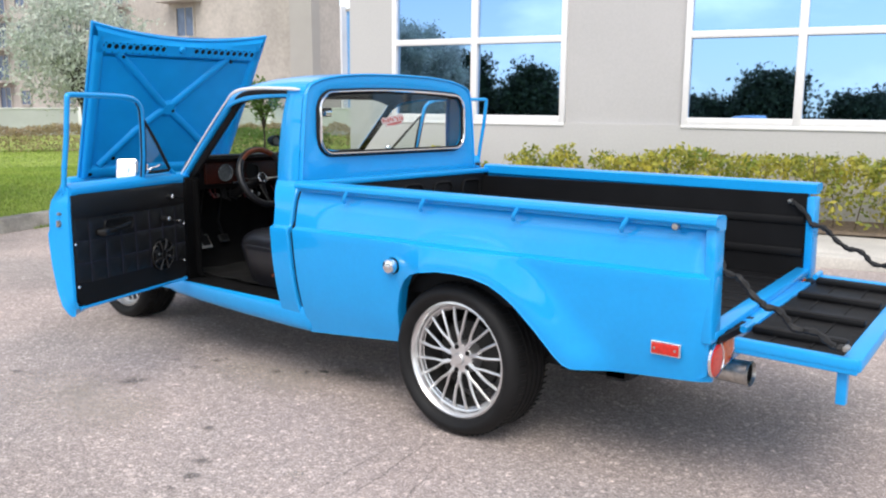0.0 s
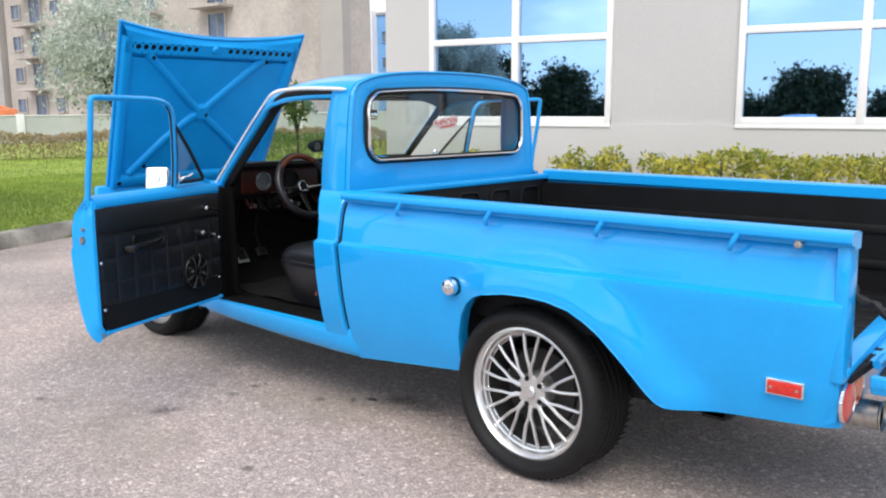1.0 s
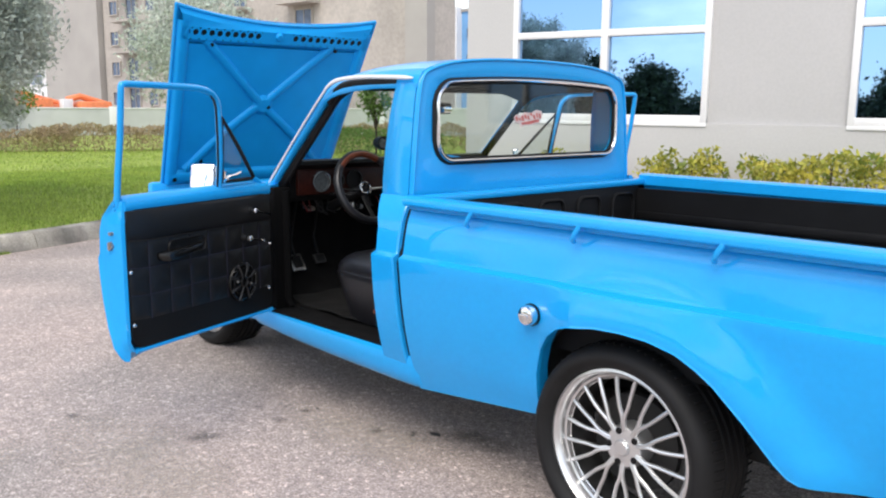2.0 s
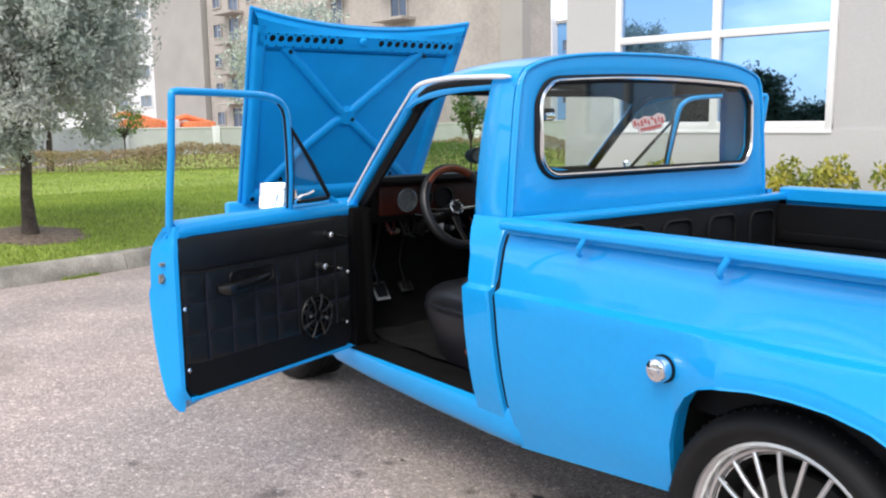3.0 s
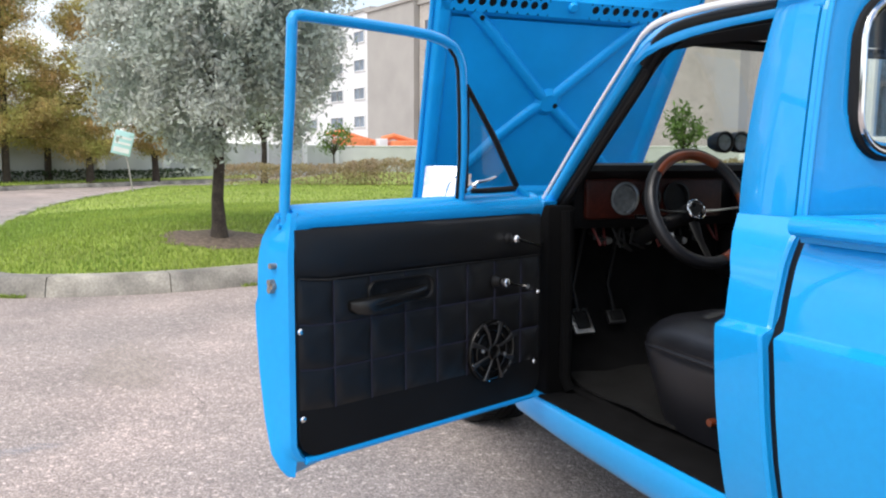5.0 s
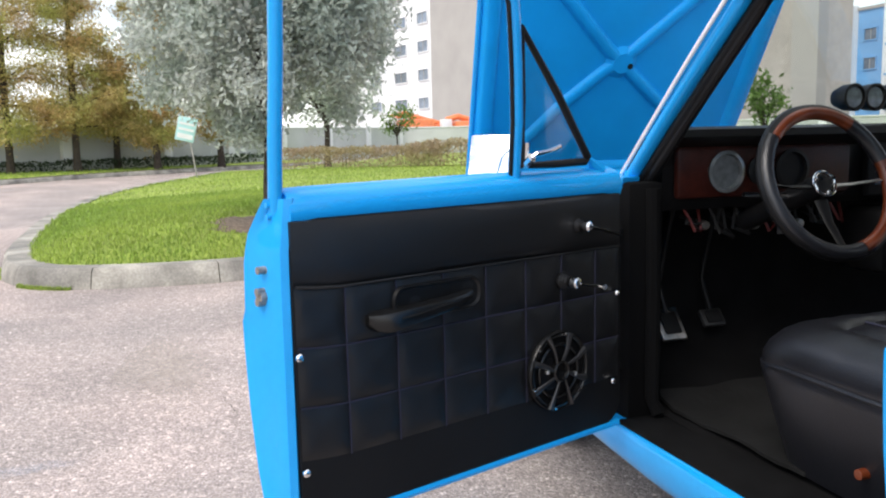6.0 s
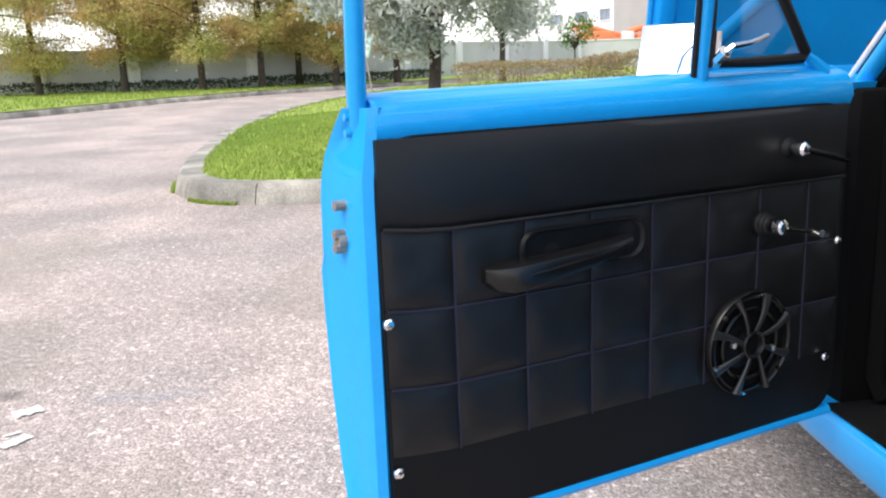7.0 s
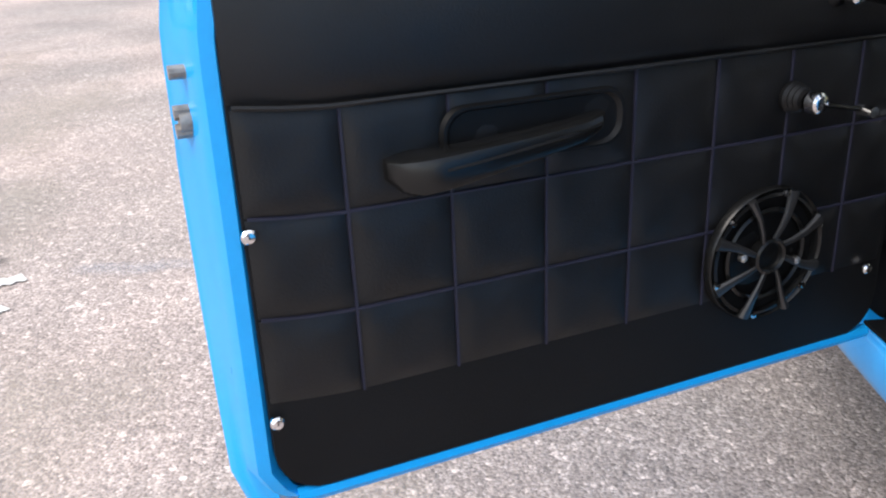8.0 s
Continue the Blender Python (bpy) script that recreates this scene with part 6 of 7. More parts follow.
    tri = [(0.424, 0.106, 1.245), (0.410, 0.088, 1.12), (0.397, 0.069, 0.996), (0.30, 0.066, 0.996), (0.214, 0.066, 0.998), (0.207, 0.067, 1.006), (0.318, 0.090, 1.132)]
    tube(bm, [D(*p) for p in tri], 0.0080, 8, closed=True)
    dpart("vent_rubber", bm, RUBBER, "black rubber quarter-light seal")
    bm = bmesh.new()
    bm.faces.new([bm.verts.new(D(*p)) for p in (tri[0], tri[2], tri[4])])
    bm.faces.new([bm.verts.new(D(p[0], p[1] - 0.003, p[2])) for p in (tri[4], tri[2], tri[0])])
    vg = dpart("vent_glass", bm, PANE)
    vg.visible_shadow = False
    bm = bmesh.new()
    tube(bm, [D(0.204, 0.058, 1.010), D(0.184, 0.058, 0.994), D(0.160, 0.058, 0.976)], 0.010, 8, radii=[0.003, 0.010, 0.014])
    dpart("frame_foot", bm, PAINT)
    bm = bmesh.new()
    tube(bm, [D(0.386, 0.085, 1.008), D(0.378, 0.095, 1.018), D(0.350, 0.098, 1.022), D(0.318, 0.098, 1.032)], 0.0052, 8, radii=[0.006, 0.006, 0.005, 0.0035])
    tube(bm, [D(0.388, 0.070, 0.996), D(0.388, 0.092, 1.012)], 0.0095, 8)
    tube(bm, [D(0.392, 0.080, 1.010), D(0.394, 0.084, 1.040)], 0.005, 8)
    dpart("vent_catch", bm, CHROME, "chrome quarter-light catch")
    # outside mirror
    mm = Matrix.Translation(Vector((0.312, -0.105, 1.006))) @ Matrix.Rotation(radians(26), 4, "Z") @ Matrix.Rotation(radians(-16), 4, "Y")
    bm = bmesh.new()
    box(bm, -0.022, 0.010, -0.050, 0.050, -0.052, 0.052, 0.010, m=mm, seg=3)
    for v in bm.verts:
        v.co = D(v.co.x, v.co.y, v.co.z)
    dpart("mirror_shell", bm, CHROME, "chrome door mirror", 50)
    bm = bmesh.new()
    box(bm, 0.0095, 0.0125, -0.045, 0.045, -0.047, 0.047, 0.001, m=mm)
    for v in bm.verts:
        v.co = D(v.co.x, v.co.y, v.co.z)
    dpart("mirror_glass", bm, MIRROR)
    bm = bmesh.new()
    tube(bm, [D(0.31, -0.10, 0.99), D(0.31, -0.06, 0.965), D(0.31, -0.015, 0.93)], 0.008, 8)
    dpart("mirror_arm", bm, CHROME)
    # hinges and check strap
    for z in (0.52, 0.84):
        bm = bmesh.new()
        tube(bm, [D(0.17, 0.0, z), D(0.08, -0.005, z), D(0.0, 0.0, z)], 0.012, 6)
        dpart("hinge", bm, CARPET)


build_door(False)
build_door(True)

# ---- cab interior ----
dash = group_part("dashboard", truck, "black padded dashboard with red-brown wood facia")
bm = bmesh.new()
sec = [(1.89, 0.875), (1.872, 0.90), (1.868, 1.015), (1.810, 1.030), (1.792, 1.042), (1.795, 1.058), (1.815, 1.064), (1.90, 1.058), (1.99, 1.02), (2.02, 0.97), (2.02, 0.875)]
rows = [[(x, y, z) for x, z in sec] for y in (2 * CY + 0.10, -0.6, -0.3, -0.11)]
vs = grid(bm, rows, close_v=True)
bm.faces.new(vs[0])
bm.faces.new(vs[-1])
part("dash_pad", bm, TRIM, dash)
bm = bmesh.new()
box(bm, 1.846, 1.870, -0.62, -0.135, 0.902, 1.022, 0.012)
part("wood_facia", bm, WOOD, dash)
for y, r in ((-0.258, 0.044), (-0.350, 0.030), (-0.440, 0.044)):
    bm = bmesh.new()
    lathe(bm, [(r, 0.0), (r + 0.004, -0.012), (r - 0.004, -0.014), (r - 0.006, -0.004), (0.0, -0.004)], (1.848, y, 0.962), "x", 28)
    part("gauge", bm, DIAL if y > -0.3 else TRIM, dash, "round instrument")
bm = bmesh.new()
box(bm, 1.842, 1.865, -0.83, -0.67, 0.89, 1.02, 0.006)
part("radio_panel", bm, TRIM, dash)
for z in (0.925, 0.955, 0.990):
    bm = bmesh.new()
    box(bm, 1.834, 1.844, -0.815, -0.685, z - 0.01, z + 0.002, 0.003)
    part("chrome_strip", bm, CHROME, dash)
bm = bmesh.new()
box(bm, 1.843, 1.870, -1.21, -0.86, 0.885, 1.010, 0.008)
part("glove_box", bm, SILVER, dash, "brushed silver glove box lid")
for k in range(3):
    bm = bmesh.new()
    y = -0.607 - 0.063 * k
    lathe(bm, [(0.0, 0.05), (0.022, 0.045), (0.031, 0.02), (0.033, -0.012), (0.028, -0.014), (0.027, -0.006), (0.0, -0.006)], (1.84, y, 1.126), "x", 24)
    part("gauge_pod", bm, TRIM, dash, "black auxiliary gauge pod")
    bm = bmesh.new()
    lathe(bm, [(0.0, -0.008), (0.024, -0.008), (0.024, -0.004)], (1.84, y, 1.126), "x", 20)
    part("dial", bm, DIAL, dash)
rw_ = random.Random(3)
for k in range(7):
    y = -0.20 - 0.07 * k
    bm = bmesh.new()
    tube(bm, [(1.92, y, 0.88), (1.90, y - 0.02, 0.83 - 0.03 * rw_.random()), (1.92, y - 0.05, 0.82), (1.95, y - 0.06, 0.88)], 0.004, 6)
    part("wire", bm, WIRE_RED if k % 3 == 0 else STRAP, dash)
for k in range(9):
    y, z = -0.22 - 0.045 * k, 0.80 + 0.05 * rw_.random()
    bm = bmesh.new()
    if k % 3 == 1:
        lathe(bm, [(0.0, -0.012), (0.010, -0.010), (0.012, 0.0), (0.012, 0.03)], (1.90 + 0.03 * rw_.random(), y, z + 0.02), "x", 12)
        part("switch", bm, STEEL, dash)
    else:
        q = rw_.random()
        tube(bm, [(1.93, y, 0.87), (1.90 + 0.02 * q, y + 0.02, z), (1.93, y - 0.04, z - 0.03 * q), (1.99, y - 0.02, 0.85)], 0.005, 6)
        part("wire", bm, STRAP, dash)
bm = bmesh.new()
tube(bm, [(1.86, -0.40, 0.885), (1.82, -0.40, 0.865)], 0.012, 10)
box(bm, 1.813, 1.819, -0.416, -0.384, 0.815, 0.860, 0.002)
part("ignition_key", bm, STEEL, dash)
bm = bmesh.new()
box(bm, 1.80, 1.95, -0.95, -0.68, 0.70, 0.86, 0.02)
part("heater_box", bm, TRIM, dash)

# steering wheel
steer = group_part("steering_wheel", truck, "three-spoke black and orange wood steering wheel")
SC = Vector((1.620, -0.347, 0.946))
SA = Vector((-0.93, 0.0, 0.37)).normalized()
SX = Vector((0, -1, 0))
SY = SA.cross(SX).normalized()
if SY.z < 0:
    SY = -SY


def sp(r, a, h=0.0):
    return SC + (SX * math.cos(a) + SY * math.sin(a)) * r + SA * h


for a0, a1, mat in ((-75, 15, WOOD_RIM), (15, 55, LEATHER), (55, 140, WOOD_RIM), (140, 285, LEATHER)):
    bm = bmesh.new()
    tube(bm, [sp(0.150, radians(a), 0.003) if mat is WOOD_RIM else sp(0.153, radians(a)) for a in np.linspace(a0, a1, 16)], 0.0138 if mat is WOOD_RIM else 0.0158, 12)
    part("rim_section", bm, mat, steer)
bm = bmesh.new()
tube(bm, [sp(0.1565, radians(a), -0.003) for a in np.linspace(0, 360, 49)[:-1]], 0.0152, 10, closed=True)
part("rim_core", bm, TRIM, steer)
for a in (-90, 0, 180):
    bm = bmesh.new()
    tube(bm, [sp(0.03, radians(a), -0.035), sp(0.08, radians(a), -0.028), sp(0.13, radians(a), -0.010), sp(0.151, radians(a), -0.002)], 0.012, 8, flat=0.3, radii=[0.018, 0.012, 0.010, 0.012])
    part("spoke", bm, STEEL if a == 0 else TRIM, steer)
bm = bmesh.new()
lathe(bm, [(0.0, -0.010), (0.018, -0.012), (0.024, -0.018), (0.026, -0.05), (0.02, -0.06)], (0, 0, 0), "z", 28)
bmesh.ops.transform(bm, matrix=Matrix.Translation(SC - SA * 0.002) @ SA.to_track_quat("Z", "Y").to_matrix().to_4x4(), verts=bm.verts[:])
part("hub", bm, TRIM, steer)
bm = bmesh.new()
tube(bm, [sp(0.026, radians(a), -0.014) for a in np.linspace(0, 360, 25)[:-1]], 0.0035, 8, closed=True)
part("hub_ring", bm, CHROME, steer)
for a in (30, 150, 270):
    bm = bmesh.new()
    tube(bm, [sp(0.018, radians(a), -0.012), sp(0.018, radians(a), -0.002)], 0.005, 8)
    part("horn_button", bm, CHROME, steer)
bm = bmesh.new()
tube(bm, [SC - SA * 0.04, SC - SA * 0.28], 0.024, 12)
part("column", bm, TRIM, steer)
bm = bmesh.new()
tube(bm, [SC - SA * 0.10, SC - SA * 0.10 + Vector((0, 0.14, 0.01))], 0.006, 8)
part("stalk", bm, CHROME, steer)

# pedals
for y, x, wdt, ht, zc in ((-0.265, 2.070, 0.072, 0.092, 0.562), (-0.395, 2.070, 0.066, 0.050, 0.568)):
    bm = bmesh.new()
    box(bm, -0.008, 0.008, -wdt / 2, wdt / 2, -ht / 2, ht / 2, 0.006, m=Matrix.Translation((x, y, zc)) @ Matrix.Rotation(radians(38), 4, "Y"))
    pd = part("pedal", bm, STEEL if ht > 0.08 else BARREL, truck, "worn metal pedal on a black arm")
    bm = bmesh.new()
    tube(bm, [(x + 0.01, y, zc + 0.02), (x + 0.05, y, zc + 0.10), (x + 0.03, y - 0.01, zc + 0.22), (x - 0.01, y - 0.01, zc + 0.34)], 0.007, 8)
    part("pedal_arm", bm, TRIM, pd)
    bm = bmesh.new()
    box(bm, -0.012, -0.006, -wdt / 3, wdt / 3, -ht / 3, ht / 3, 0.004, m=Matrix.Translation((x, y, zc)) @ Matrix.Rotation(radians(38), 4, "Y"))
    part("pedal_rubber", bm, RUBBER, pd)

# floor covering and toe board
bm = bmesh.new()
rows = []
for x, z in ((1.10, 0.405), (1.3, 0.405), (1.5, 0.404), (1.7, 0.404), (1.85, 0.408), (1.97, 0.43), (2.06, 0.49), (2.13, 0.58), (2.135, 0.85)):
    rows.append([(x, y, z + 0.012 * noise.noise((x * 5, y * 6, 0.3)) + 0.035 * math.exp(-((y - CY) / 0.13) ** 2) * (1 if x < 1.9 else 0)) for y in np.linspace(2 * CY + 0.10, -0.10, 25)])
shell(bm, rows, lambda p: p + Vector((0.004, 0, -0.012)))
part("floor_covering", bm, CARPET, truck, "black carpet and floor mat", 70)
bm = bmesh.new()
rows = []
for i, x in enumerate(np.linspace(1.42, 1.92, 14)):
    rows.append([(x, y, 0.424 + 0.010 * noise.noise((x * 9, y * 9, 2.0)) + (0.06 * max(0, x - 1.84) / 0.08 * 0.3)) for y in np.linspace(-0.50, -0.13, 12)])
shell(bm, rows, lambda p: p + Vector((0, 0, -0.008)))
part("floor_mat", bm, MAT, truck, "creased black rubber floor mat", 70)

# bench seat
seat = group_part("seat", truck, "black leather seat with stitched panels")


def cushion(y0, y1):
    """A rounded seat cushion, built of rings drawn in towards its middle."""
    x0, x1 = 1.02, 1.585
    yc, hw = (y0 + y1) / 2, (y1 - y0) / 2
    plan = []
    for k in range(72):
        a = 2 * math.pi * k / 72
        c, s_ = math.cos(a), math.sin(a)
        e = 5.0 if c < 0 else 4.4
        m_ = (abs(c) ** e + abs(s_) ** e) ** (-1 / e)
        plan.append(Vector(((x0 + x1) / 2 + c * m_ * (x1 - x0) / 2, yc + s_ * m_ * hw, 0)))
    mid_ = Vector(((x0 + x1) / 2, yc, 0))
    rows = []
    for d, z in ((0.045, 0.415), (0.030, 0.478), (0.014, 0.546), (0.004, 0.594), (0.000, 0.612), (0.005, 0.620), (0.002, 0.628), (0.003, 0.642), (0.012, 0.662), (0.028, 0.679), (0.050, 0.690), (0.075, 0.695), (0.098, 0.693), (0.112, 0.687), (0.118, 0.681), (0.124, 0.685), (0.14, 0.691), (0.18, 0.693), (0.23, 0.691), (0.262, 0.689)):
        row = []
        for k, p in enumerate(plan):
            q = mid_.lerp(p, 1 - d / 0.27)
            w = 0.004 * noise.noise((q.x * 9, q.y * 9, z * 6 + y0)) + 0.0025 * noise.noise((q.x * 30, q.y * 22, z * 20))
            # the seat dips a little to the rear, and its front edge dips
            row.append((q.x, q.y, z + (w if z > 0.62 else w * 0.5) - 0.012 * max(0.0, (q.x - 1.40) / 0.15) ** 2 + 0.008 * (q.x - 1.3)))
        rows.append(row)
    bm = bmesh.new()
    vs = grid(bm, rows, close_v=True)
    bm.faces.new(vs[-1])
    bm.faces.new(vs[0][::-1])
    cu = part("seat_cushion", bm, LEATHER, seat, "", 60)
    bm = bmesh.new()
    tube(bm, [Vector(p) + Vector(((p[0] - mid_.x) * 0.008, (p[1] - yc) * 0.008, 0)) for p in rows[5]], 0.005, 6, closed=True)
    part("piping", bm, LEATHER, cu)
    for yy in (yc - hw * 0.34, yc + hw * 0.34):
        bm = bmesh.new()
        tube(bm, [(x, yy, 0.6935 + 0.008 * (x - 1.3)) for x in np.linspace(1.15, 1.43, 10)], 0.003, 6)
        part("seam", bm, STITCH, cu)


for y0, y1 in ((-0.64, -0.085), (-1.28, -0.73)):
    cushion(y0, y1)
    bm = bmesh.new()
    rows = []
    for k in np.linspace(0, 1, 12):
        z = 0.64 + 0.40 * k
        rows.append([(1.165 - 0.10 * k + 0.028 * math.sin(math.pi * v) * (1 - 0.3 * k), y0 + (y1 - y0) * (0.5 + (v - 0.5) * (1 - 0.12 * k ** 4)), z - 0.02 * abs(v - 0.5) * k) for v in np.linspace(0, 1, 14)])
    shell(bm, rows, lambda p: p + Vector((-0.085, 0, 0.0)))
    part("backrest", bm, LEATHER, seat, "", 60)
bm = bmesh.new()
lathe(bm, [(0.0, 0.004), (0.009, 0.003), (0.010, -0.02)], (1.262, -0.100, 0.486), "y", 14)
part("recline_knob", bm, WOOD_RIM, seat)

# inside mirror
bm = bmesh.new()
box(bm, 1.535, 1.555, CY - 0.10, CY + 0.10, 1.262, 1.312, 0.012)
im = part("inside_mirror", bm, TRIM, truck, "black inside mirror")
bm = bmesh.new()
box(bm, 1.531, 1.5345, CY - 0.09, CY + 0.09, 1.268, 1.306, 0.001)
part("mirror_glass", bm, MIRROR, im)
bm = bmesh.new()
tube(bm, [(1.555, CY, 1.29), (1.57, CY, 1.37)], 0.007, 8)
part("mirror_stem", bm, TRIM, im)

# ---- planting ----
def leaf_mesh(name, pts, size, mat, seed, droop=0.3, thin=0.42, jitter=0.5):
    """Folded leaves, one island each, at the given points."""
    r = np.random.default_rng(seed)
    n = len(pts)
    d = r.normal(size=(n, 3))
    d[:, 2] -= droop
    d /= np.linalg.norm(d, axis=1)[:, None]
    s = np.cross(d, r.normal(size=(n, 3)))
    s /= np.linalg.norm(s, axis=1)[:, None] + 1e-9
    up = np.cross(s, d)
    L = size * (1 + jitter * r.uniform(-1, 1, n))[:, None]
    base, tip = pts - d * L * 0.5, pts + d * L * 0.5
    mid_ = pts + up * L * 0.08
    a, b = mid_ + s * L * thin * 0.5 - up * L * 0.10, mid_ - s * L * thin * 0.5 - up * L * 0.10
    v = np.stack([base, a, tip, b], axis=1).reshape(-1, 3)
    i = np.arange(n) * 4
    f = np.concatenate([np.stack([i, i + 1, i + 2], 1), np.stack([i, i + 2, i + 3], 1)])
    me = bpy.data.meshes.new(name)
    me.vertices.add(len(v))
    me.vertices.foreach_set("co", v.astype(np.float32).ravel())
    me.loops.add(len(f) * 3)
    me.loops.foreach_set("vertex_index", f.astype(np.int32).ravel())
    me.polygons.add(len(f))
    me.polygons.foreach_set("loop_start", np.arange(0, len(f) * 3, 3, dtype=np.int32))
    me.update(calc_edges=True)
    me.materials.append(mat)
    return me


def tree(name, x, y, z, fork, trunk_r, centre, radii, clumps, per, leaf, spread, mat, label, seed, droop=0.4, thin=0.42, shell_bias=0.6, lean=0.0, ragged=0.22):
    """A tapered trunk, limbs to the clumps, and a crown of leaf clumps with gaps."""
    r = np.random.default_rng(seed)
    t = thing(name, label, "tree", at=(x, y, z))
    cx, cy, cz = centre
    dirs = r.normal(size=(clumps, 3))
    dirs /= np.linalg.norm(dirs, axis=1)[:, None]
    rad = shell_bias + (1 - shell_bias) * r.uniform(0, 1, clumps) ** 0.6
    rad *= 1 + ragged * r.uniform(-1, 0.6, clumps)
    cc = np.array([cx, cy, cz]) + dirs * rad[:, None] * np.array(radii)
    bm = bmesh.new()
    top = Vector((x + lean, y, fork))
    tube(bm, [(x, y, z - 0.1), (x + 0.01, y, z + 0.05), (x + lean * 0.3, y + 0.01, z + (fork - z) * 0.35), (x + lean * 0.7, y - 0.012, z + (fork - z) * 0.7), top], trunk_r, 10,
         radii=[trunk_r * 1.7, trunk_r * 1.25, trunk_r, trunk_r * 0.92, trunk_r * 0.95])
    part("trunk", bm, BARK, t, angle=70)
    limbs = 0
    for k in np.argsort(rad)[: min(clumps, 26)]:
        p = Vector(cc[k])
        if p.z < fork - 0.1 and limbs > 6:
            continue
        limbs += 1
        bm = bmesh.new()
        m1 = top.lerp(p, 0.35) + Vector((0, 0, 0.12 * (p - top).length))
        tube(bm, [top - Vector((0, 0, 0.05)), m1, top.lerp(p, 0.7) + Vector((0, 0, 0.08)), p], 0.03, 6, radii=[trunk_r * 0.55, trunk_r * 0.36, trunk_r * 0.2, trunk_r * 0.07])
        part("limb", bm, BARK, t, angle=70)
    pts = np.repeat(cc, per, axis=0) + r.normal(size=(clumps * per, 3)) * np.array(spread)
    ob = new("crown", leaf_mesh("crown", pts, leaf, mat, seed + 1, droop, thin))
    ob.parent = t
    ob.matrix_parent_inverse = t.matrix_world.inverted()
    return t


tree("silver_tree", TX, TY, 0.37, 1.23, 0.056, (TX + 0.02, TY - 0.06, 2.26), (1.17, 1.17, 1.09), 260, 470, 0.057, (0.086, 0.086, 0.092), SILVER_LEAF,
     "silver-grey leaved buttonwood tree on the lawn island", 21, droop=0.25, thin=0.36, shell_bias=0.45)
tree("silver_tree", 29.1, -4.8, 0.1, 1.6, 0.10, (29.1, -4.8, 3.0), (1.85, 1.85, 1.63), 90, 60, 0.16, (0.22, 0.22, 0.22), SILVER_LEAF, "silver-grey leaved tree behind the brown hedge", 31, thin=0.4)
tree("silver_tree", 24.9, -11.6, 0.1, 1.5, 0.10, (24.9, -11.6, 3.5), (2.1, 2.1, 1.9), 170, 90, 0.14, (0.24, 0.24, 0.22), SILVER_LEAF, "silver-grey leaved tree beside the bare concrete flats", 33, thin=0.4)


def cypress(x, y, h, w, low, layers, label, seed):
    """A straight leader with tiers of feathery limbs that leave gaps of sky between them."""
    r = np.random.default_rng(seed)
    t = thing("cypress_tree", label, "tree", at=(x, y, 0.1))
    lean = r.uniform(-0.15, 0.15)
    bm = bmesh.new()
    tube(bm, [(x, y, 0.0), (x + 0.02, y + 0.01, 0.5), (x - 0.02, y + lean * 0.4, h * 0.4), (x, y + lean, h * 0.75), (x, y + lean, h * 0.97)], 0.1, 9, radii=[0.17, 0.12, 0.10, 0.055, 0.015])
    part("trunk", bm, BARK, t, angle=70)
    pts = []
    for k in range(layers):
        u = k / (layers - 1)
        z0 = low + 0.35 + (h - low - 0.5) * u + r.uniform(-0.3, 0.3) * (h - low) / layers
        reach = w * (1.0 - 0.45 * u * u) * r.uniform(0.55, 1.2)
        turn = r.uniform(0, 6.28)
        limbs = int(r.integers(6, 9)) if u < 0.8 else 4
        for m in range(limbs):
            if r.uniform() < 0.2:
                continue
            a = turn + 2 * math.pi * (m + r.uniform(-0.3, 0.3)) / limbs
            long = reach * r.uniform(0.45, 1.2)
            tip = np.array([x + long * math.cos(a), y + lean * u + long * math.sin(a), z0 + long * r.uniform(-0.30, 0.42)])
            root = np.array([x, y + lean * u, z0 - 0.15])
            bm = bmesh.new()
            tube(bm, [root, root * 0.5 + tip * 0.5 + np.array([0, 0, 0.07 * long]), tip], 0.02, 5, radii=[0.034, 0.022, 0.007])
            part("limb", bm, BARK, t, angle=70)
            for s in np.linspace(0.22, 1.0, 7):
                c = root + (tip - root) * s + np.array([0, 0, 0.07 * long * 4 * s * (1 - s)])
                n = int(r.integers(120, 240))
                size = (0.13 + 0.13 * math.sin(math.pi * min(1.0, s * 0.8 + 0.1))) * (0.7 + 0.3 * w)
                pts.append(c + r.normal(size=(n, 3)) * np.array([size, size, size * 0.68]) - np.array([0, 0, 0.04]))
    ob = new("crown", leaf_mesh("crown", np.concatenate(pts), 0.095, CYPRESS_LEAF, seed + 1, 0.6, 0.30))
    ob.parent = t
    ob.matrix_parent_inverse = t.matrix_world.inverted()


for i, (x, y, h, w, low, layers) in enumerate([(31.2, 0.60, 7.4, 1.6, 1.15, 9), (31.0, 3.1, 9.4, 1.9, 1.25, 10), (30.8, 5.05, 10.6, 2.2, 1.25, 11), (31.0, 7.6, 4.8, 2.1, 1.1, 6), (31.2, 10.4, 5.1, 2.2, 1.1, 6), (31.5, 13.2, 4.6, 2.2, 1.1, 6), (32.4, -1.6, 3.8, 1.3, 1.1, 5), (32.6, 6.4, 3.9, 1.8, 1.2, 5), (32.6, 1.9, 4.2, 1.6, 1.2, 5)]):
    cypress(x, y, h, w, low, layers, "rusty green feathery cypress before the boundary wall", 60 + i)
tree("small_tree", 11.9, -8.5, 0.12, 1.0, 0.02, (11.9, -8.5, 1.55), (0.28, 0.28, 0.38), 26, 26, 0.10, (0.08, 0.08, 0.09), GREEN_LEAF, "small young green tree by the lawn", 81)
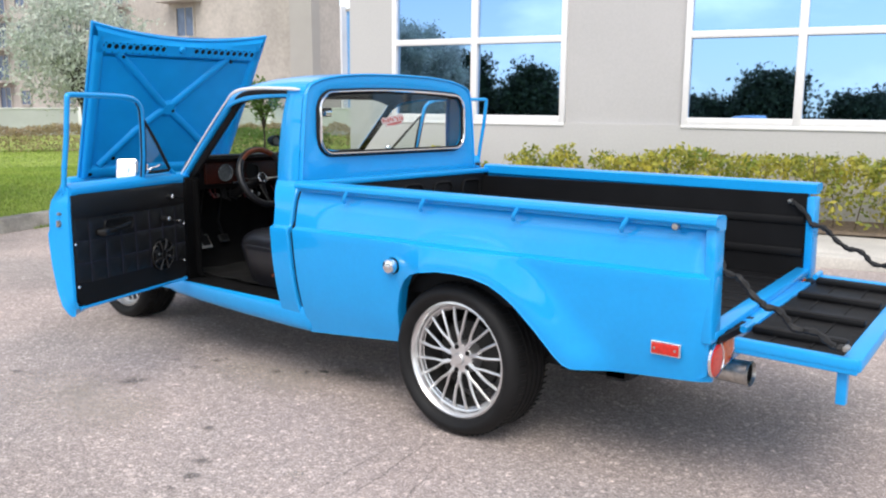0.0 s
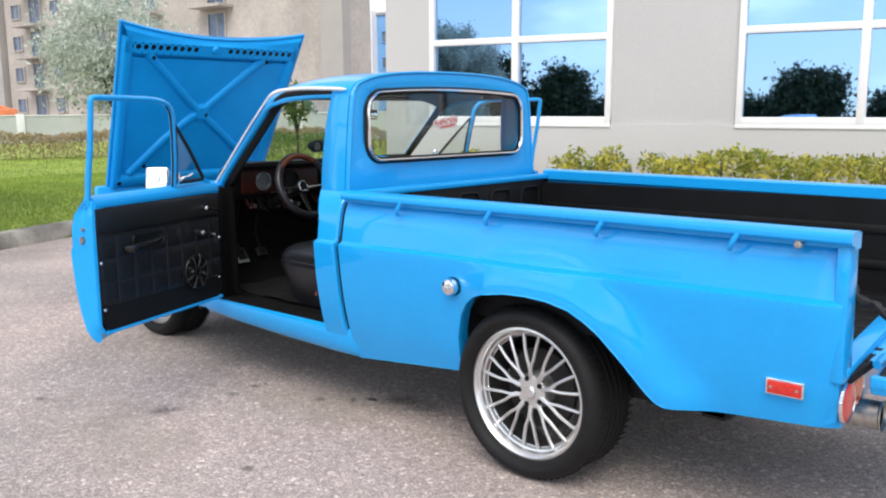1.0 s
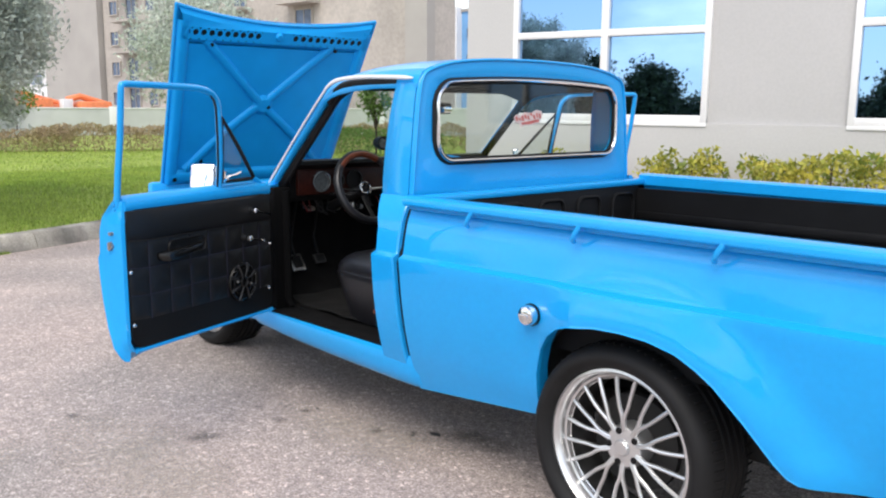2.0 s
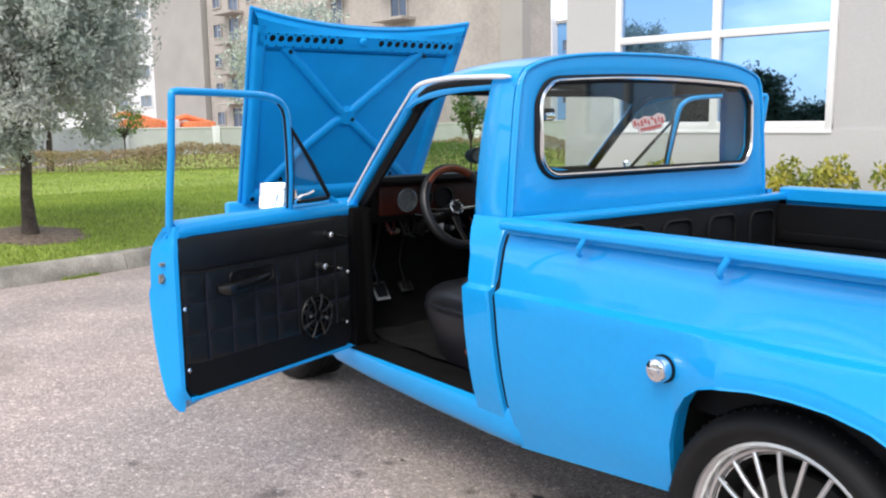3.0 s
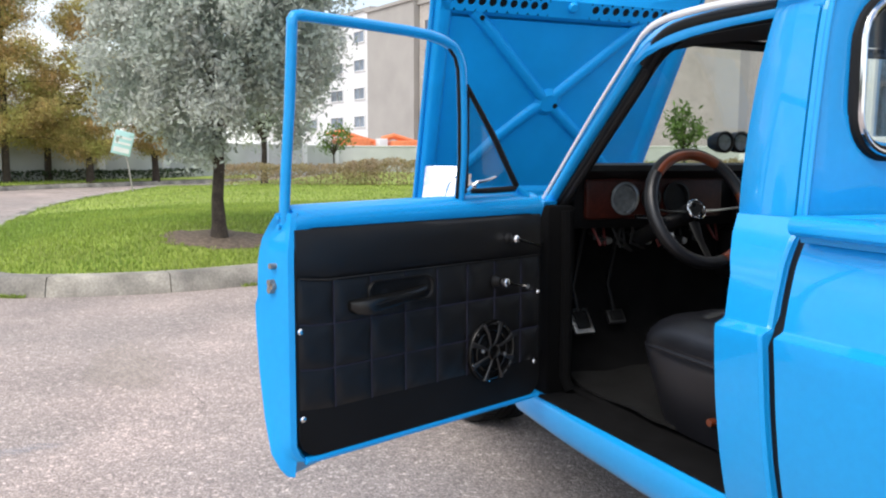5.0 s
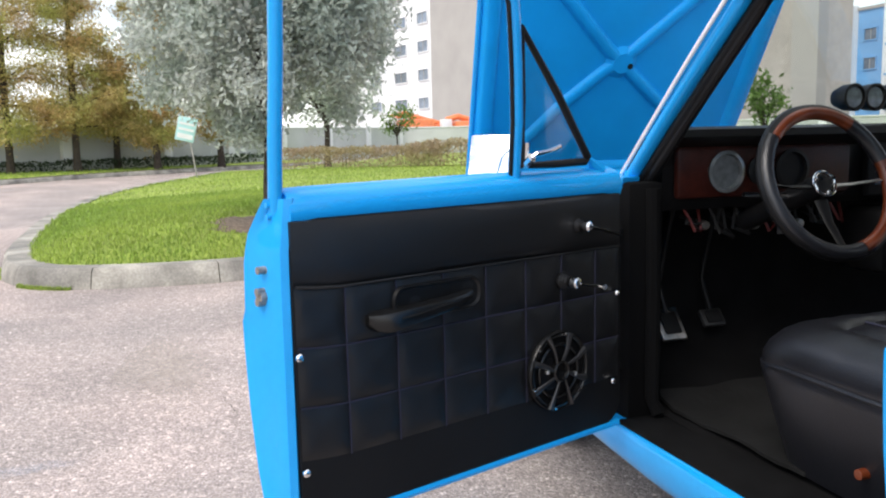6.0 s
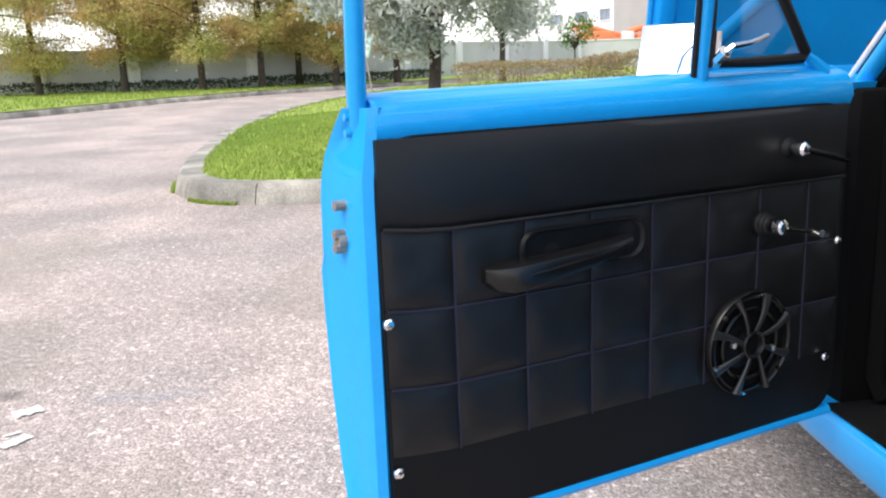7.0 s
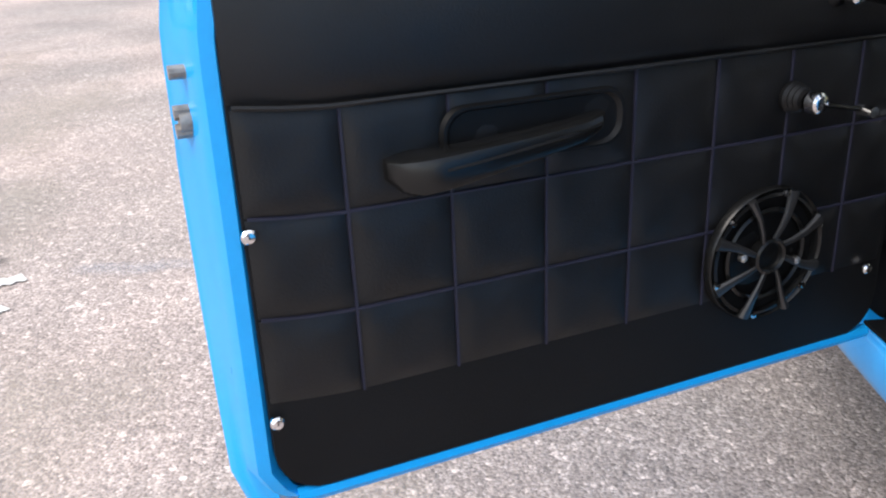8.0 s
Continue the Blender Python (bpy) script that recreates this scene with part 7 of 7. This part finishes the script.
tree("small_tree", 32.9, -8.3, 0.1, 1.1, 0.03, (32.9, -8.3, 1.75), (0.7, 0.7, 0.55), 26, 26, 0.14, (0.16, 0.16, 0.14), GREEN_LEAF, "small young green tree before the boundary wall", 83)
# trees far behind the walk, seen in the mirrored windows
for i, (x, y, h, w) in enumerate([(21.2, 46.5, 8.4, 3.5), (18.2, 47.5, 7.4, 2.0), (13.6, 47.5, 6.9, 1.9), (-3.7, 47.3, 6.5, 2.5), (2.2, 49, 4.6, 3.2), (7.0, 49, 4.3, 3.0), (-9.6, 47, 4.7, 2.4), (-14.5, 48, 5.2, 3.0), (27, 46, 5.8, 3.4), (34, 45, 5.2, 3.6), (42, 44, 7.4, 4.0), (10.5, 50, 4.2, 2.6), (-20, 47, 5.6, 3.6), (-27, 46, 5.2, 4.0), (-0.5, 51, 4.4, 3.0), (16.5, 51, 4.6, 3.0)]):
    tree("dark_tree", x, y, 0.0, h * 0.3, 0.18, (x, y, h * 0.60), (w, w * 0.7, h * 0.38), 130, 80, 0.30, (0.5, 0.5, 0.35), DARK_LEAF, "dark green broad tree across the car park", 90 + i, droop=0.1, thin=0.6, shell_bias=0.3)


def hedge(name, line, width, top, count, leaf, mat, label, seed, gaps=0.0, stems=True, base=0.12, wav=0.06):
    """Leaves round stems along a line; noise makes the outline uneven."""
    r = np.random.default_rng(seed)
    t = thing(name, label, "hedge", at=(line[0][0], line[0][1], base))
    seg = [Vector((*p, 0)) for p in line]
    lens = [(b - a).length for a, b in zip(seg, seg[1:])]
    total = sum(lens)
    pts = []
    tries = 0
    while len(pts) < count and tries < count * 20:
        tries += 1
        s = r.uniform(0, total)
        i, q = 0, s
        while q > lens[i] and i < len(lens) - 1:
            q -= lens[i]
            i += 1
        d = (seg[i + 1] - seg[i]).normalized()
        p = seg[i] + d * q
        if gaps and noise.noise((s * 0.9, seed, 0.0)) < -0.35 + gaps:
            continue
        hh = (top - base) * (1 + wav * 3 * noise.noise((s * 2.1, seed * 1.7, 0.4)) + wav * 2 * noise.noise((s * 7.0, seed, 4.0)))
        u, v = r.uniform(-1, 1), r.uniform(0.0, 1) ** 0.6
        if abs(u) < 0.72 and v < 0.72 and r.uniform() < 0.7:
            continue
        bulge = (0.78 + 0.22 * math.sin(math.pi * min(1, v * 1.05))) * (1 + 0.35 * noise.noise((s * 3.0, v * 3, seed)))
        pts.append((p.x - d.y * u * width / 2 * bulge, p.y + d.x * u * width / 2 * bulge, base + hh * v + r.normal() * 0.02))
    ob = new("leaves", leaf_mesh("leaves", np.array(pts), leaf, mat, seed + 1, droop=-0.4, thin=0.5))
    ob.parent = t
    ob.matrix_parent_inverse = t.matrix_world.inverted()
    if stems:
        bm = bmesh.new()
        for k in range(int(total * 5)):
            p = Vector(pts[int(r.integers(0, len(pts)))])
            b0 = Vector((p.x + r.normal() * 0.05, p.y + r.normal() * 0.05, base - 0.02))
            tube(bm, [b0, b0.lerp(p, 0.5) + Vector((r.normal() * 0.03, r.normal() * 0.03, 0)), p], 0.006, 4, cap=False)
        tagged(part("twigs", bm, TWIG, t), kind="stuff")
    return t


hedge("hedge", [(v.x, v.y) for v in (OFFICE @ Vector((a, 0.62, 0)) for a in (-0.75, -4.0, -8.0, -13.0))], 1.0, 0.83, 26000, 0.060, GOLD_LEAF, "golden green clipped hedge along the office wall", 5, wav=0.05)
hedge("hedge", [(v.x, v.y) for v in (OFFICE @ Vector((a, 0.58, 0)) for a in (-0.55, 1.2, 3.0))], 0.7, 0.80, 4200, 0.060, GOLD_LEAF, "sparse golden green shrubs along the office wall", 7, gaps=0.38, wav=0.16)
hedge("hedge", [(28.1, -3.2), (26.3, -5.4), (25.0, -7.5)], 1.2, 0.80, 9000, 0.065, BROWN_LEAF, "low dull green and brown hedge behind the lawn", 11, base=0.1)
hedge("hedge", [(25.6, -6.6), (23.6, -10.1), (21.75, -13.2), (19.7, -16.3), (17.2, -19.2)], 1.3, 0.93, 30000, 0.065, BROWN_LEAF, "dry purple-brown hedge behind the lawn", 13, base=0.1)
hedge("hedge", [(12.7, -10.9), (14.85, -11.4), (19.0, -12.1)], 0.85, 0.88, 4200, 0.07, GREEN_LEAF, "fresh green hedge on the lawn", 17, base=0.12)
hedge("hedge", [(33.5, 14.2), (31.9, 7.5), (31.4, 3.5), (33.0, 0.6), (37.3, -3.7)], 0.65, 0.50, 5000, 0.10, DARK_LEAF, "low dark hedge at the foot of the boundary wall", 19, base=0.1, stems=False)

# ---- boundary wall ----
bwall = thing("boundary_wall", "grey-white rendered boundary wall with piers", "wall", kind="structure")
BL = [(36.0, 22.5), (34.2, 14.2), (32.4, 7.5), (32.1, 3.5), (34.0, 0.3), (38.9, -4.7), (47.5, -12.6), (44.5, -21.8), (37.2, -29.0), (26.8, -30.9), (10.2, -31.4)]
for (xa, ya), (xb, yb) in zip(BL, BL[1:]):
    d = Vector((xb - xa, yb - ya, 0))
    n = max(1, round(d.length / 4.2))
    ang = math.atan2(d.y, d.x)
    for k in range(n):
        p = Vector((xa, ya, 0)) + d * ((k + 0.5) / n)
        m = Matrix.Translation(p) @ Matrix.Rotation(ang, 4, "Z")
        bm = bmesh.new()
        box(bm, -d.length / n / 2, d.length / n / 2, -0.09, 0.09, 0, 1.54, m=m)
        part("wall_panel", bm, FENCE, bwall)
        bm = bmesh.new()
        box(bm, -d.length / n / 2, d.length / n / 2, -0.13, 0.13, 1.54, 1.60, 0.01, m=m)
        part("coping", bm, FAR_WHITE, bwall)
        bm = bmesh.new()
        box(bm, -d.length / n / 2 - 0.2, -d.length / n / 2 + 0.2, -0.2, 0.2, 0, 1.66, 0.015, m=m)
        part("pier", bm, FAR_WHITE, bwall)

# ---- sign on a leaning post ----
sg = thing("sign", "small teal and white sign on a thin leaning post", "sign", at=(23.0, -0.02, 0))
m = Matrix.Translation((23.0, -0.02, 1.36)) @ Matrix.Rotation(radians(14), 4, "X")
bm = bmesh.new()
box(bm, -0.012, 0.012, -0.23, 0.23, -0.30, 0.30, 0.004, m=m)
part("board", bm, SIGN_TEAL, sg)
for z0, z1 in ((-0.24, -0.12), (-0.04, 0.02), (0.10, 0.16)):
    bm = bmesh.new()
    box(bm, -0.018, -0.0125, -0.19, 0.19, z0, z1, m=m)
    part("bar", bm, SIGN_WHITE, sg)
bm = bmesh.new()
tube(bm, [(23.03, -0.24, 0.0), (23.03, -0.10, 1.06), (23.03, -0.06, 1.31)], 0.02, 8)
part("post", bm, STEEL, sg)


# ---- far buildings ----
def flats(name, x0, x1, y, depth, storeys, floor, base_mat, label, bays, plain=(), ground=0.3, glass=FAR_GLASS, pivot=None):
    """A block that faces +y; bays: (x, kind, width). It turns about pivot to stand parallel to the office."""
    b = thing(name, label, "building", at=(pivot or (x0 + x1) / 2, y, 0))
    top = ground + storeys * floor + 0.9
    bm = bmesh.new()
    box(bm, x0, x1, y - depth, y, 0, top)
    part("wall", bm, base_mat, b)
    bm = bmesh.new()
    box(bm, x0 - 0.2, x1 + 0.2, y - depth - 0.2, y + 0.2, top, top + 0.35)
    part("roof", bm, BARE_DARK, b)
    for xa, xb, mat in plain:
        bm = bmesh.new()
        box(bm, xa, xb, y, y + 0.9, 0, top + 0.6)
        part("pier", bm, mat, b)
    for k in range(storeys):
        z = ground + k * floor
        for x, kind, w in bays:
            w *= 0.8 if kind == "window" else 0.9
            win = group_part("window", b)
            if kind == "window":
                za, zb = z + 0.80, z + 2.02
            else:
                za, zb = z + 0.12, z + 2.35
            for p0, p1, q0, q1 in ((x - w / 2 - 0.12, x - w / 2, za - 0.12, zb + 0.12), (x + w / 2, x + w / 2 + 0.12, za - 0.12, zb + 0.12), (x - w / 2, x + w / 2, zb, zb + 0.12), (x - w / 2, x + w / 2, za - 0.12, za)):
                bm = bmesh.new()
                box(bm, p0, p1, y - 0.01, y + 0.14, q0, q1)
                part("window_frame", bm, base_mat, win)
            bm = bmesh.new()
            box(bm, x - w / 2, x + w / 2, y - 0.01, y + 0.02, za, zb)
            part("pane", bm, glass, win)
            bm = bmesh.new()
            box(bm, x - 0.04, x + 0.04, y + 0.02, y + 0.06, za, zb)
            part("mullion", bm, BARE_DARK, win)
            if kind == "balcony" and k > 0:
                bm = bmesh.new()
                box(bm, x - w / 2 - 0.9, x + w / 2 + 0.9, y, y + 1.5, z - 0.18, z + 0.04)
                part("balcony", bm, base_mat, b)
    if pivot:
        b.rotation_euler.z = radians(10)
    return b


flats("apartment_building", 44.9, 86.5, -33.9, 2.4, 5, 2.9, BARE, "unfinished bare concrete apartment block with slab balconies",
      [(58.1, "balcony", 2.0), (65.8, "balcony", 1.6), (69.2, "window", 1.7), (72.3, "window", 1.7), (78.6, "window", 1.7), (81.6, "balcony", 1.8), (84.6, "window", 1.6)],
      plain=[(44.9, 46.9, BARE_DARK)], ground=1.34, glass=FAR_BLUE_GLASS, pivot=82.0)
flats("apartment_building", 86.6, 96.9, -33.3, 12.0, 5, 3.2, BARE_DARK, "plain grey concrete end of the apartment block", [], pivot=82.0)
flats("apartment_building", 97.1, 134.0, -33.9, 12.0, 5, 3.3, FAR_WHITE, "white apartment block with dark strip windows",
      [(100.0, "window", 3.2), (106.0, "window", 4.2), (113.5, "window", 4.2), (121.0, "window", 4.2)], pivot=82.0)
flats("apartment_building", 57.0, 86.2, -77.0, 12.0, 4, 3.25, FAR_BLUE, "blue and white apartment block with balconies",
      [(84.0, "balcony", 2.6), (79.0, "window", 2.2), (73.5, "balcony", 2.6), (67.5, "window", 2.2), (62.0, "balcony", 2.6)], plain=[(80.9, 82.0, FAR_WHITE), (75.6, 76.4, FAR_WHITE), (70.0, 70.8, FAR_WHITE), (64.4, 65.2, FAR_WHITE)])

# ---- orange machines behind the wall ----
for i, (x, y, sc) in enumerate([(61.0, -17.7, 1.08), (60.0, -21.4, 0.98), (61.6, -19.6, 0.88)]):
    mch = thing("boom_lift", "orange boom lift parked behind the boundary wall", "machine", group="boom lifts", at=(x, y, 0))
    bm = bmesh.new()
    box(bm, x - 1.0, x + 1.0, y - 1.1 * sc, y + 1.1 * sc, 0.7, 1.95 * sc + 0.2, 0.15)
    part("chassis", bm, ORANGE, mch)
    bm = bmesh.new()
    tube(bm, [(x, y - 1.3 * sc, 1.9 * sc), (x, y + 0.8 * sc, 2.5 * sc), (x, y + 1.7 * sc, 2.25 * sc)], 0.22, 8)
    part("boom", bm, ORANGE, mch)
    bm = bmesh.new()
    box(bm, x - 0.4, x + 0.4, y + 1.4 * sc, y + 2.1 * sc, 1.4, 2.3 * sc, 0.05)
    part("basket", bm, FAR_WHITE, mch)
    for sx in (-0.8, 0.8):
        for sy in (-0.8, 0.8):
            bm = bmesh.new()
            lathe(bm, [(0.15, -0.15), (0.45, -0.15), (0.5, 0.0), (0.45, 0.15), (0.15, 0.15)], (x + sx, y + sy * sc, 0.5), "x", 20)
            part("wheel", bm, RUBBER, mch)
